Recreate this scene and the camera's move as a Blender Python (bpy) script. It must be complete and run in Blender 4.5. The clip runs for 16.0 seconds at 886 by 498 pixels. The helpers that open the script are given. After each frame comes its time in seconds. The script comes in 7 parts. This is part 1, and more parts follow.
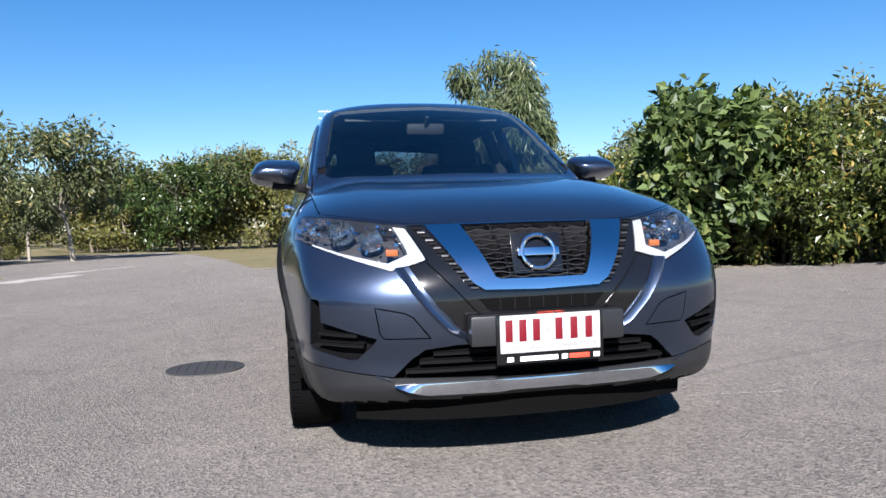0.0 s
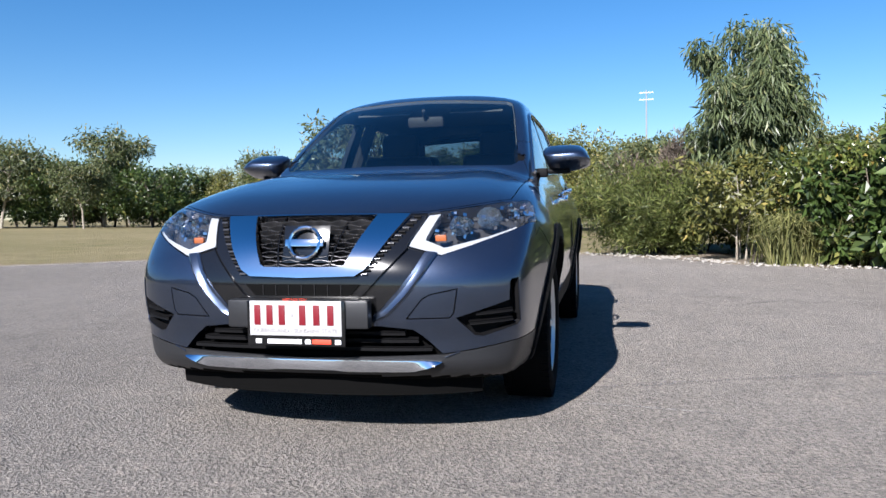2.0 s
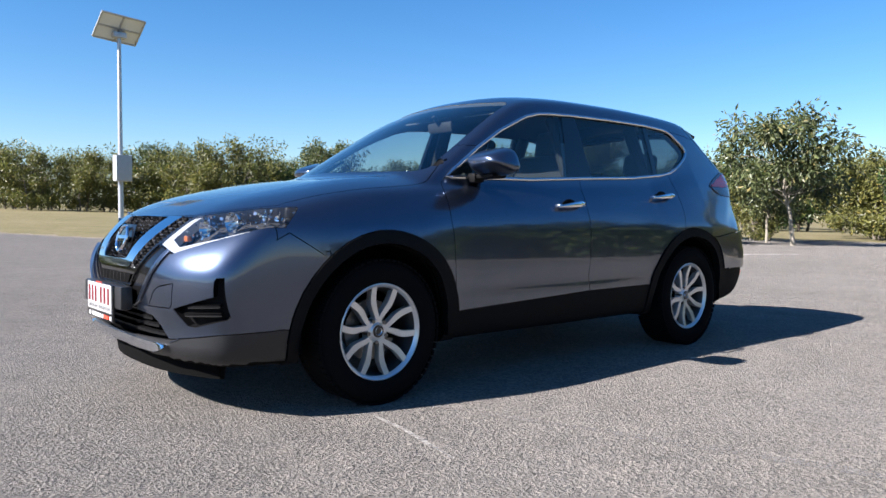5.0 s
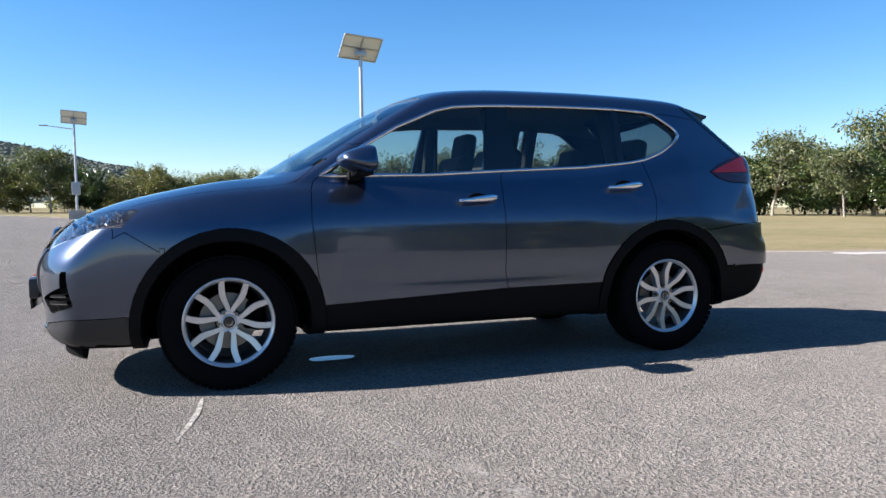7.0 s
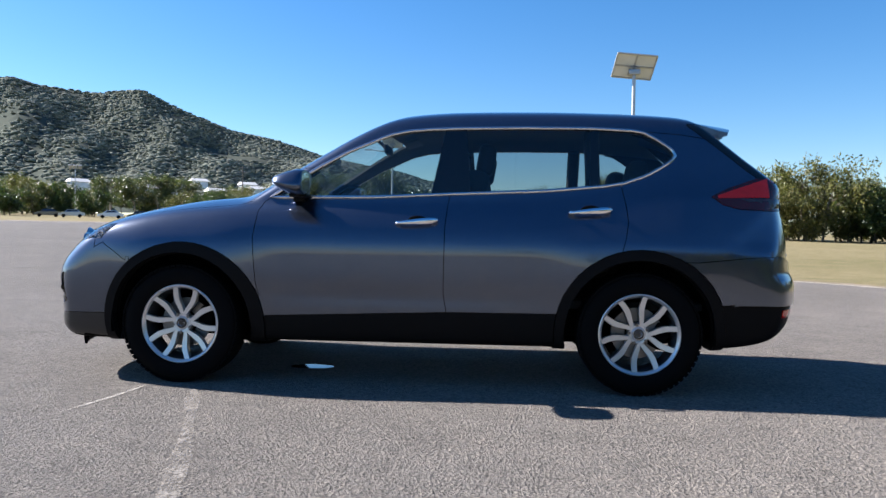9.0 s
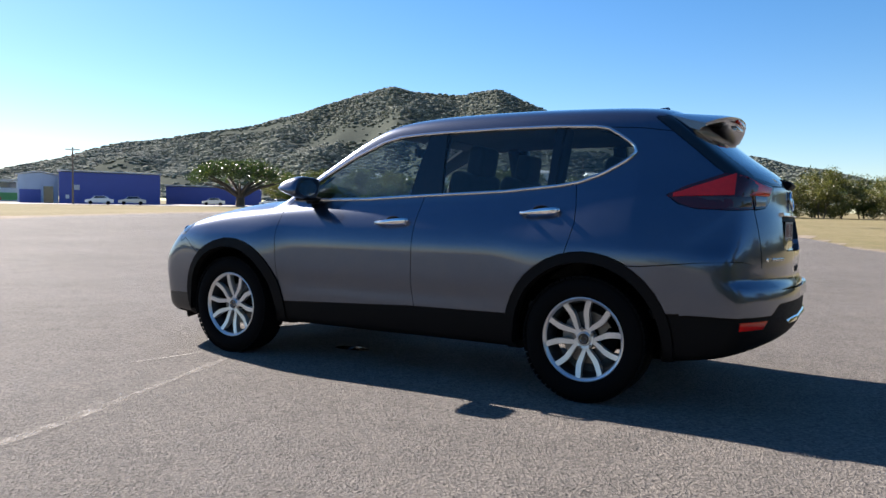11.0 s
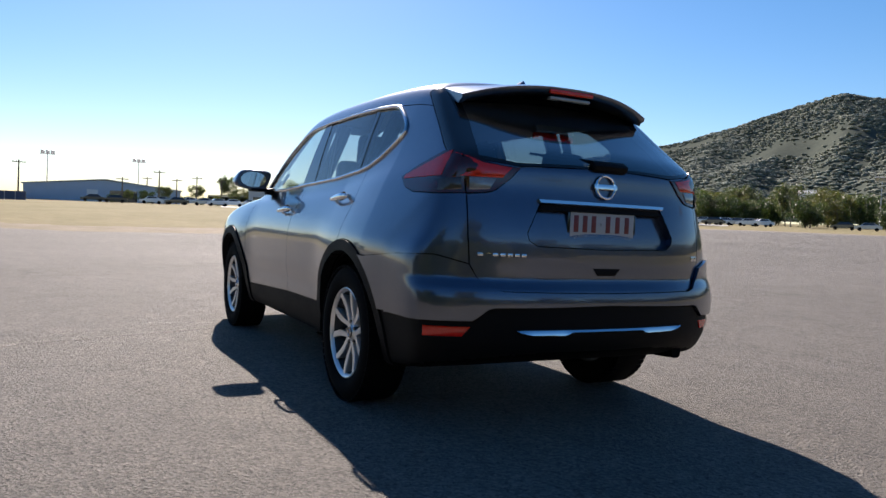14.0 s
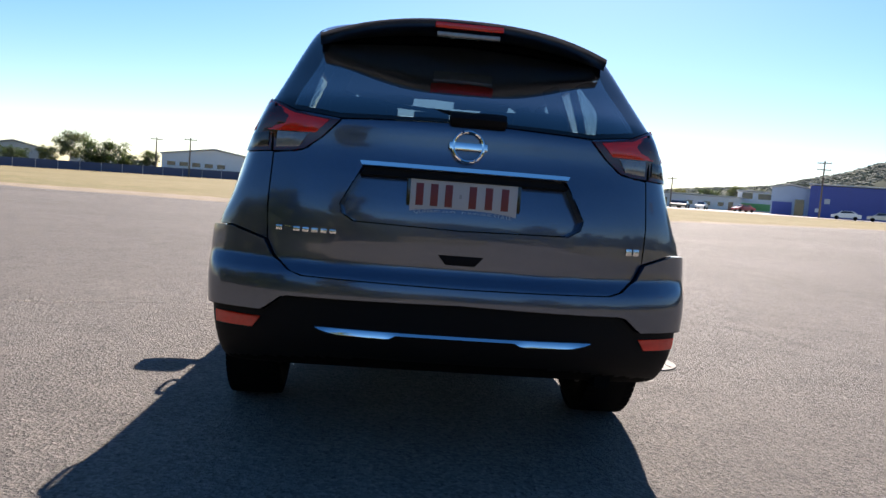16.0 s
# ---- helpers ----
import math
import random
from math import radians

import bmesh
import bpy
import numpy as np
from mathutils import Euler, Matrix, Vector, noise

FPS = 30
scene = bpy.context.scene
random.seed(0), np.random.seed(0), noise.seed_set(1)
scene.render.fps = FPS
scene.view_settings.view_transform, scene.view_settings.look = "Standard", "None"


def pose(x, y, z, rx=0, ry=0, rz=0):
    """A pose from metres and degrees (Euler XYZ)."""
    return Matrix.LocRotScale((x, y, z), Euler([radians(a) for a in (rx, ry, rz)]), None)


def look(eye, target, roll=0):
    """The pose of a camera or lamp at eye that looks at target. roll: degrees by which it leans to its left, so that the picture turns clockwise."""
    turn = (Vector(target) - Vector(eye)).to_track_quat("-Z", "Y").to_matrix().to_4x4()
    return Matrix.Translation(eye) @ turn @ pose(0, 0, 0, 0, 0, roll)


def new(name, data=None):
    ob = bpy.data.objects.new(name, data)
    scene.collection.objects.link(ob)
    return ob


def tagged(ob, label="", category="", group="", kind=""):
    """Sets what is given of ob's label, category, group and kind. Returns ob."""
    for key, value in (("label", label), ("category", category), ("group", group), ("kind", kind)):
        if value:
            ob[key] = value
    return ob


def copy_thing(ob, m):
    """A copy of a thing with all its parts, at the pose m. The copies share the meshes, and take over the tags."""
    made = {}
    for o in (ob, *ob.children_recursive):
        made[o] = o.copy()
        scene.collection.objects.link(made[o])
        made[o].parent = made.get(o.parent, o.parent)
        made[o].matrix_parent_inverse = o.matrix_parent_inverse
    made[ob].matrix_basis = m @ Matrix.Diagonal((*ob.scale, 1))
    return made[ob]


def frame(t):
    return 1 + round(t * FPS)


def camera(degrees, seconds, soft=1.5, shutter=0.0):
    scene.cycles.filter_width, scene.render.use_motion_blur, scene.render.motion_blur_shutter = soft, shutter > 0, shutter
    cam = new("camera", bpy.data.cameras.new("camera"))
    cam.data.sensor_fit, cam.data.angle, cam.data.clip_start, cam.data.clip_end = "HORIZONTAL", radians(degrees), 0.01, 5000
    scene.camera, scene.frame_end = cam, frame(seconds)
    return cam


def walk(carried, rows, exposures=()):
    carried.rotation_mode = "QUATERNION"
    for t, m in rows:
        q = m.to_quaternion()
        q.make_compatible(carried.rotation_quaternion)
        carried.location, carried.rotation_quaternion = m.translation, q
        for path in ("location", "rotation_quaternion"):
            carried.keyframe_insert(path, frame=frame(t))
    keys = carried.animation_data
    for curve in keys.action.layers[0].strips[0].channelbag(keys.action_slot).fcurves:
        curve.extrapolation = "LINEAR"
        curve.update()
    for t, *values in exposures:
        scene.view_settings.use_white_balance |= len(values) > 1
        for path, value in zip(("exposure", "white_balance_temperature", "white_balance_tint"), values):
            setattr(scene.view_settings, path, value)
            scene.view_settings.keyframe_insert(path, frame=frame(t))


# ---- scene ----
cam = camera(61.5, 16.0)
PATH = [
    (0, (-4.839, 0.914, 0.909), (-2.887, 0.488, 0.835), -1.8),
    (0.5, (-4.989, 0.393, 0.914), (-2.998, 0.211, 0.851), -0.9),
    (1, (-5.016, -0.148, 0.911), (-3.019, -0.094, 0.829), -1.5),
    (1.5, (-5.039, -0.686, 0.929), (-3.055, -0.44, 0.868), -0.9),
    (2, (-4.984, -1.159, 0.898), (-3.034, -0.723, 0.801), -1.0),
    (2.5, (-4.881, -1.649, 0.907), (-2.997, -0.987, 0.798), -1.3),
    (3, (-4.708, -2.122, 0.914), (-2.91, -1.25, 0.822), -1.1),
    (3.5, (-4.443, -2.57, 0.918), (-2.754, -1.505, 0.802), -0.7),
    (3.7, (-4.33, -2.742, 0.914), (-2.677, -1.622, 0.807), -0.5),
    (5.8, (-2.745, -4.273, 0.918), (-1.689, -2.576, 0.841), -0.7),
    (6, (-2.557, -4.378, 0.913), (-1.553, -2.65, 0.85), -1.2),
    (6.5, (-2.11, -4.644, 0.901), (-1.279, -2.824, 0.875), -0.9),
    (7, (-1.596, -4.873, 0.902), (-0.924, -2.992, 0.806), -0.9),
    (7.5, (-1.109, -5.037, 0.918), (-0.689, -3.084, 0.828), 0.3),
    (8, (-0.562, -5.133, 0.93), (-0.35, -3.146, 0.851), 0.6),
    (8.5, (-0.028, -5.198, 0.929), (0.023, -3.199, 0.885), 1.8),
    (9, (0.53, -5.198, 0.918), (0.386, -3.204, 0.875), 0.9),
    (9.2, (0.749, -5.198, 0.931), (0.541, -3.209, 0.891), 0.7),
    (11.3, (2.972, -4.644, 1.014), (1.897, -2.96, 0.926), 0.7),
    (11.5, (3.099, -4.529, 1.001), (1.991, -2.866, 0.916), 0.6),
    (12, (3.594, -4.225, 0.992), (2.253, -2.743, 0.92), 1.5),
    (12.5, (4.038, -3.775, 0.982), (2.552, -2.441, 0.86), 0.9),
    (13, (4.427, -3.275, 0.958), (2.815, -2.096, 0.869), 1.0),
    (13.5, (4.734, -2.747, 0.957), (3.032, -1.702, 0.861), 1.4),
    (14, (4.987, -2.241, 0.949), (3.218, -1.311, 0.876), 2.6),
    (14.5, (5.136, -1.698, 0.955), (3.299, -0.922, 0.811), 4.3),
    (15, (5.17, -1.184, 0.966), (3.255, -0.614, 0.885), 2.4),
    (15.5, (5.108, -0.666, 0.959), (3.135, -0.348, 0.872), 5.7),
    (16, (4.839, -0.266, 0.965), (2.85, -0.104, 0.825), 4.5),
]
# stops by which the film's own exposure brightens or darkens
EXPOSURE = [(0.0, 1.47, 6080, 15), (3.7, 1.49, 6080, 15), (5.8, 1.89, 6300, 15), (9.2, 1.81, 6320, 15), (11.3, 1.70, 6750, 16), (12.1, 1.45, 6700, 16), (13.5, 1.36, 6850, 17), (16.0, 1.72, 7050, 19)]
walk(cam, [(t, look(eye, target, roll)) for t, eye, target, roll in PATH], EXPOSURE)

# ---- light: clear winter sky, low sun ahead of the vehicle ----
SUN_EL, SUN_AZ = 35.5, -75.8
world = bpy.data.worlds.new("world")
scene.world = world
world.use_nodes = True
nt = world.node_tree
sky = nt.nodes.new("ShaderNodeTexSky")
sky.sky_type = "NISHITA"
sky.sun_disc = False
sky.sun_elevation = radians(SUN_EL)
sky.sun_rotation = radians(SUN_AZ)
sky.air_density, sky.dust_density, sky.ozone_density = 1.0, 0.2, 4.0
nt.nodes["Background"].inputs[1].default_value = 0.05
rich = nt.nodes.new("ShaderNodeHueSaturation")
rich.inputs["Saturation"].default_value = 1.28
nt.links.new(sky.outputs[0], rich.inputs["Color"])
nt.links.new(rich.outputs[0], nt.nodes["Background"].inputs[0])
sun = new("sun", bpy.data.lights.new("sun", "SUN"))
sun.data.energy, sun.data.angle, sun.data.color = 5.0, radians(0.53), (1.0, 0.95, 0.87)
to_sun = Vector((math.sin(radians(SUN_AZ)) * math.cos(radians(SUN_EL)), math.cos(radians(SUN_AZ)) * math.cos(radians(SUN_EL)), math.sin(radians(SUN_EL))))
sun.matrix_world = look(to_sun * 50, (0, 0, 0))

# ---- materials ----
def nodes_of(name):
    m = bpy.data.materials.new(name)
    m.use_nodes = True
    return m, m.node_tree, m.node_tree.nodes["Principled BSDF"]


def wire(t, a, b):
    t.links.new(a, b)


def noise_of(t, scale, detail=4.0, rough=0.55, where="Object"):
    tc = t.nodes.new("ShaderNodeTexCoord")
    n = t.nodes.new("ShaderNodeTexNoise")
    n.inputs["Scale"].default_value, n.inputs["Detail"].default_value, n.inputs["Roughness"].default_value = scale, detail, rough
    wire(t, tc.outputs[where], n.inputs["Vector"])
    return n


def ramp_of(t, source, stops):
    r = t.nodes.new("ShaderNodeValToRGB")
    while len(r.color_ramp.elements) < len(stops):
        r.color_ramp.elements.new(0.5)
    for e, (p, c) in zip(r.color_ramp.elements, stops):
        e.position, e.color = p, (*c, 1) if len(c) == 3 else c
    wire(t, source, r.inputs[0])
    return r


def mixed(t, fac, a, b, kind="MIX"):
    m = t.nodes.new("ShaderNodeMix")
    m.data_type, m.blend_type = "RGBA", kind
    for socket, v in ((m.inputs[0], fac), (m.inputs[6], a), (m.inputs[7], b)):
        if hasattr(v, "links"):
            wire(t, v, socket)
        else:
            socket.default_value = v if isinstance(v, (int, float)) else (*v, 1)
    return m.outputs[2]


def bumped(t, p, height, strength, distance=0.01):
    b = t.nodes.new("ShaderNodeBump")
    b.inputs["Strength"].default_value, b.inputs["Distance"].default_value = strength, distance
    wire(t, height, b.inputs["Height"])
    wire(t, b.outputs[0], p.inputs["Normal"])


def plain(name, colour, rough=0.5, metal=0.0, vary=0.12, scale=6.0, coat=0.0, bump=0.0, bump_scale=300.0, spec=0.5):
    """A surface of one colour with soft wear at two scales."""
    m, t, p = nodes_of(name)
    big, fine = noise_of(t, scale), noise_of(t, scale * 14)
    k = mixed(t, 0.45, big.outputs[0], fine.outputs[0])
    r = ramp_of(t, k, ((0.25, [c * (1 - vary) for c in colour]), (0.75, [min(1, c * (1 + vary)) for c in colour])))
    wire(t, r.outputs[0], p.inputs["Base Color"])
    rr = t.nodes.new("ShaderNodeMapRange")
    rr.inputs[3].default_value, rr.inputs[4].default_value = max(0.01, rough * 0.8), min(1, rough * 1.2)
    wire(t, k, rr.inputs[0])
    wire(t, rr.outputs[0], p.inputs["Roughness"])
    p.inputs["Metallic"].default_value = metal
    p.inputs["Coat Weight"].default_value = coat
    p.inputs["Coat Roughness"].default_value = 0.03
    p.inputs["Specular IOR Level"].default_value = spec
    if bump:
        bumped(t, p, noise_of(t, bump_scale).outputs[0], bump, 0.002)
    return m


def metallic_paint(name, colour):
    m, t, p = nodes_of(name)
    flake = noise_of(t, 900, 2)
    dust = noise_of(t, 5, 6, 0.7)
    r = ramp_of(t, flake.outputs[0], ((0.35, [c * 0.75 for c in colour]), (0.68, [c * 1.3 for c in colour])))
    base = mixed(t, ramp_of(t, dust.outputs[0], ((0.45, (0, 0, 0)), (0.9, (0.10, 0.10, 0.10)))).outputs[0], r.outputs[0], (0.25, 0.22, 0.18))
    wire(t, base, p.inputs["Base Color"])
    p.inputs["Metallic"].default_value, p.inputs["Roughness"].default_value = 0.92, 0.28
    p.inputs["Coat Weight"].default_value, p.inputs["Coat Roughness"].default_value = 1.0, 0.035
    p.inputs["Coat IOR"].default_value = 1.6
    bumped(t, p, noise_of(t, 700, 2).outputs[0], 0.02, 0.001)
    return m


def pane(name, tint, gloss=1.0, sheen=0.06):
    """Thin glass: lets light straight through, tinted, with a mirror sheen that grows at grazing angles."""
    m = bpy.data.materials.new(name)
    m.use_nodes = True
    t = m.node_tree
    t.nodes.clear()
    out, mix = t.nodes.new("ShaderNodeOutputMaterial"), t.nodes.new("ShaderNodeMixShader")
    clear, shine, f = t.nodes.new("ShaderNodeBsdfTransparent"), t.nodes.new("ShaderNodeBsdfGlossy"), t.nodes.new("ShaderNodeLayerWeight")
    clear.inputs[0].default_value = (*tint, 1)
    shine.inputs["Roughness"].default_value = 0.01
    shine.inputs[0].default_value = (gloss, gloss, gloss, 1)
    f.inputs[0].default_value = 0.5
    steep, share = t.nodes.new("ShaderNodeMath"), t.nodes.new("ShaderNodeMath")
    steep.operation, share.operation = "POWER", "MULTIPLY_ADD"
    steep.inputs[1].default_value, share.inputs[1].default_value, share.inputs[2].default_value = 4.5, 0.9, sheen
    wire(t, f.outputs["Facing"], steep.inputs[0]), wire(t, steep.outputs[0], share.inputs[0])
    wire(t, share.outputs[0], mix.inputs[0]), wire(t, clear.outputs[0], mix.inputs[1]), wire(t, shine.outputs[0], mix.inputs[2])
    wire(t, mix.outputs[0], out.inputs[0])
    return m


PAINT = metallic_paint("gunmetal_paint", (0.054, 0.073, 0.117))
BLACK_GLOSS = plain("gloss_black", (0.006, 0.006, 0.0065), 0.12, coat=0.25)
CLADDING = plain("black_plastic", (0.0045, 0.0045, 0.005), 0.6, vary=0.2, bump=0.25, bump_scale=900, spec=0.1)
LIP_GREY = plain("charcoal_plastic", (0.014, 0.0145, 0.016), 0.38, vary=0.15, bump=0.15, bump_scale=900)
CHROME = plain("chrome", (0.78, 0.79, 0.81), 0.07, 1.0, vary=0.03)
SATIN = plain("satin_chrome", (0.62, 0.63, 0.65), 0.2, 1.0, vary=0.05)
ALLOY = plain("wheel_alloy", (0.60, 0.61, 0.62), 0.30, 0.7, vary=0.08, coat=0.4)
BARREL = plain("dark_inner_alloy", (0.045, 0.045, 0.048), 0.5, 0.5, vary=0.2)
RUBBER = plain("tyre_rubber", (0.0042, 0.0042, 0.0045), 0.85, vary=0.25, scale=9, bump=0.2, bump_scale=500, spec=0.06)
DARK = plain("dark_underbody", (0.003, 0.003, 0.003), 0.9, spec=0.05)
STEEL = plain("brake_steel", (0.16, 0.155, 0.15), 0.4, 1.0, vary=0.2)
CLEAR = pane("headlamp_lens", (0.96, 0.97, 0.98))
SCREEN_GLASS = pane("windscreen_glass", (0.76, 0.83, 0.83), sheen=0.09)
SIDE_GLASS = pane("side_glass", (0.62, 0.70, 0.70))
PRIVACY = pane("privacy_glass", (0.55, 0.62, 0.64), sheen=0.05)
BACK_GLASS = pane("rear_privacy_glass", (0.22, 0.27, 0.29), sheen=0.2)
RED_LENS = plain("red_lens", (0.60, 0.012, 0.006), 0.12, coat=0.25, vary=0.15, scale=40)
RED_DARK = plain("dark_red_lens", (0.045, 0.0025, 0.003), 0.1, coat=0.35, vary=0.15)
CLEAR_LAMP = plain("frosted_lamp", (0.22, 0.22, 0.215), 0.15, 0.3, coat=0.5, vary=0.3, scale=60)
SMOKE_LAMP = plain("smoked_lamp", (0.05, 0.043, 0.04), 0.12, 0.2, coat=0.4, vary=0.5, scale=45)
ORANGE_LAMP = plain("orange_lamp", (0.34, 0.10, 0.025), 0.2, coat=1.0)
WHITE_LENS = plain("white_light_guide", (0.34, 0.345, 0.35), 0.16, coat=0.8, vary=0.02)
REFLECTOR = plain("lamp_reflector", (0.62, 0.63, 0.64), 0.06, 1.0, vary=0.04)
HOUSING = plain("lamp_housing", (0.13, 0.13, 0.135), 0.2, 0.7)
BELT = plain("grey_webbing", (0.16, 0.155, 0.145), 0.8)
TRIM = plain("dark_cloth", (0.010, 0.010, 0.011), 0.85, bump=0.4, bump_scale=600)
LINER = plain("grey_headlining", (0.10, 0.098, 0.092), 0.9)
DASH = plain("dashboard_plastic", (0.02, 0.02, 0.022), 0.6)
PLATE_WHITE = plain("plate_white", (0.36, 0.355, 0.355), 0.4, vary=0.04)
MAROON = plain("plate_maroon", (0.13, 0.004, 0.010), 0.4)
PLATE_GREY = plain("plate_grey", (0.25, 0.25, 0.25), 0.5)
WHITE_PRINT = plain("white_print", (0.72, 0.72, 0.72), 0.4)
RED_PRINT = plain("red_print", (0.62, 0.06, 0.03), 0.4)
MIRROR = plain("mirror_glass", (0.9, 0.9, 0.9), 0.01, 1.0, vary=0.0)

# ---- the vehicle: one smooth body form, cut into its panels ----
def spl(x, xs, ys):
    """Smooth curve through knots, straight on beyond its ends."""
    xs, ys = np.asarray(xs, float), np.asarray(ys, float)
    d = np.diff(ys) / np.diff(xs)
    m = np.r_[d[0], (d[:-1] + d[1:]) / 2, d[-1]]
    m[1:-1] = np.where(d[:-1] * d[1:] <= 0, 0, np.clip(m[1:-1], -3 * np.minimum(abs(d[:-1]), abs(d[1:])), 3 * np.minimum(abs(d[:-1]), abs(d[1:]))))
    i = np.clip(np.searchsorted(xs, x) - 1, 0, len(xs) - 2)
    h = xs[i + 1] - xs[i]
    t = (x - xs[i]) / h
    c = np.clip(t, 0, 1)
    y = (2 * c**3 - 3 * c**2 + 1) * ys[i] + (c**3 - 2 * c**2 + c) * h * m[i] + (3 * c**2 - 2 * c**3) * ys[i + 1] + (c**3 - c**2) * h * m[i + 1]
    return y + np.where(t < 0, t * h * m[0], 0) + np.where(t > 1, (t - 1) * h * m[-1], 0)


def smax(a, b, k):
    return 0.5 * (a + b + np.sqrt((a - b) ** 2 + k * k))


def smin(a, b, k):
    return 0.5 * (a + b - np.sqrt((a - b) ** 2 + k * k))


def side_width(x, z):
    w = spl(z, (0.18, 0.26, 0.34, 0.42, 0.50, 0.62, 0.76, 0.84, 0.92, 1.0, 1.08, 1.15, 1.25), (0.80, 0.838, 0.858, 0.872, 0.882, 0.8895, 0.8905, 0.888, 0.871, 0.842, 0.808, 0.775, 0.71))
    w = w - 0.010 * np.exp(-(((z - 0.54) / 0.06) ** 2)) * np.exp(-((x / 1.0) ** 4))
    flare = np.exp(-(((abs(x) - 1.3525) / 0.45) ** 4)) * np.exp(-(((z - 0.70) / 0.25) ** 2))
    front = np.clip(-x - 1.55, 0, 2)
    rear = np.clip(x - 1.35, 0, 2)
    deep = 0.012 + 0.043 / (1 + np.exp(-(z - 0.85) / 0.03))
    return w + (0.026 + 0.012 * (x < 0)) * flare - 0.13 * front**2 - deep * np.clip(rear / 0.75, 0, 2) ** 1.6


def hood_height(x, Y):
    h = spl(x, (-2.3, -2.15, -2.0, -1.85, -1.7, -1.5, -1.3, -1.0, -0.7, 0.2, 1.0, 1.6, 2.2), (0.80, 0.895, 0.968, 1.022, 1.058, 1.092, 1.112, 1.128, 1.14, 1.15, 1.19, 1.23, 1.25))
    return h - 0.05 * (Y / 0.75) ** 4 + 0.014 * np.exp(-(((Y - 0.56) / 0.13) ** 2))


def nose(Y, z):
    x = spl(z, (0.20, 0.27, 0.33, 0.40, 0.50, 0.62, 0.70, 0.78, 0.85, 0.90, 0.95, 1.0, 1.1), (-2.205, -2.265, -2.293, -2.293, -2.308, -2.315, -2.303, -2.272, -2.222, -2.175, -2.08, -1.93, -1.5))
    low = 1 / (1 + np.exp((z - 0.74) / 0.04))
    return x + (0.24 - 0.035 * low) * (Y / (0.83 + 0.03 * low)) ** (2.5 + 1.0 * low)


def tail(Y, z):
    x = spl(z, (0.28, 0.36, 0.46, 0.60, 0.66, 0.72, 0.80, 0.90, 1.0, 1.10, 1.2, 1.27), (2.25, 2.315, 2.355, 2.362, 2.354, 2.330, 2.332, 2.326, 2.304, 2.270, 2.232, 2.18))
    return x - (0.20 - 0.02 / (1 + np.exp((z - 0.72) / 0.04))) * (Y / 0.83) ** 3


def glass_rear(Y, z):
    return spl(z, (0.9, 1.10, 1.21, 1.24, 1.30, 1.40, 1.50, 1.60, 1.7), (1.95, 2.17, 2.232, 2.222, 2.165, 2.050, 1.932, 1.81, 1.68)) - 0.085 * (Y / 0.62) ** 2.4


def screen(Y, z):
    return spl(z, (1.0, 1.14, 1.25, 1.38, 1.50, 1.58, 1.65), (-1.36, -1.13, -0.95, -0.73, -0.52, -0.36, -0.20)) + 0.17 * (Y / 0.65) ** 2


def cabin_width(x, z):
    w = spl(z, (1.0, 1.15, 1.28, 1.40, 1.53, 1.60, 1.66, 1.72), (0.80, 0.768, 0.735, 0.700, 0.658, 0.634, 0.606, 0.572))
    return w - 0.05 * np.clip((x - 0.9) / 1.1, 0, 2) ** 1.7 - 0.03 * np.clip((-x - 0.1) / 0.9, 0, 2) ** 1.5


def roof_height(x, Y):
    h = spl(x, (-1.0, -0.6, -0.3, 0.0, 0.4, 0.8, 1.2, 1.5, 1.8, 2.1), (1.50, 1.595, 1.652, 1.692, 1.712, 1.714, 1.706, 1.692, 1.666, 1.630))
    return h - 0.05 * (Y / 0.6) ** 3.0


def body_form(x, y, z):
    """Below zero inside the body, zero on its skin."""
    Y = np.sqrt(y * y + 1e-6)
    under = spl(x, (-2.3, -1.9, -0.9, 0.8, 1.7, 2.0, 2.3, 2.42), (0.245, 0.235, 0.25, 0.25, 0.26, 0.29, 0.375, 0.43))
    low = smax(Y - side_width(x, z), z - hood_height(x, Y), 0.05)
    low = smax(low, 0.9 * (nose(Y, z) - x), 0.05)
    low = smax(low, x - tail(Y, z), 0.05)
    low = smax(low, under - z, 0.04)
    top = smax(0.94 * (Y - cabin_width(x, z)), z - roof_height(x, Y), 0.045)
    top = smax(top, 0.55 * (screen(Y, z) - x), 0.03)
    top = smax(top, 0.65 * (x - glass_rear(Y, z)), 0.03)
    top = smax(top, 0.95 - z, 0.02)
    return smin(low, top, 0.025 + 0.06 * np.clip((x - 1.0) / 0.6, 0, 1))


def slope_of(f, p, e=1e-4):
    g = np.stack([f(*(p + e * a).T) - f(*(p - e * a).T) for a in np.eye(3)], 1) / (2 * e)
    return g


def settle(p, rounds=6):
    """Moves points onto the body's skin."""
    p = np.array(p, float)
    for _ in range(rounds):
        g = slope_of(body_form, p)
        p -= np.clip(body_form(*p.T) / np.maximum((g * g).sum(1), 1e-6), -0.03, 0.03)[:, None] * g
    return p


def on_side(x, z, out=0.0):
    """The point of the near flank at x, z, moved out by some metres."""
    lo, hi = 0.0, 1.05
    for _ in range(40):
        mid = (lo + hi) / 2
        lo, hi = (mid, hi) if body_form(np.array([x]), np.array([mid]), np.array([z]))[0] < 0 else (lo, mid)
    return Vector((x, -lo - out, z))


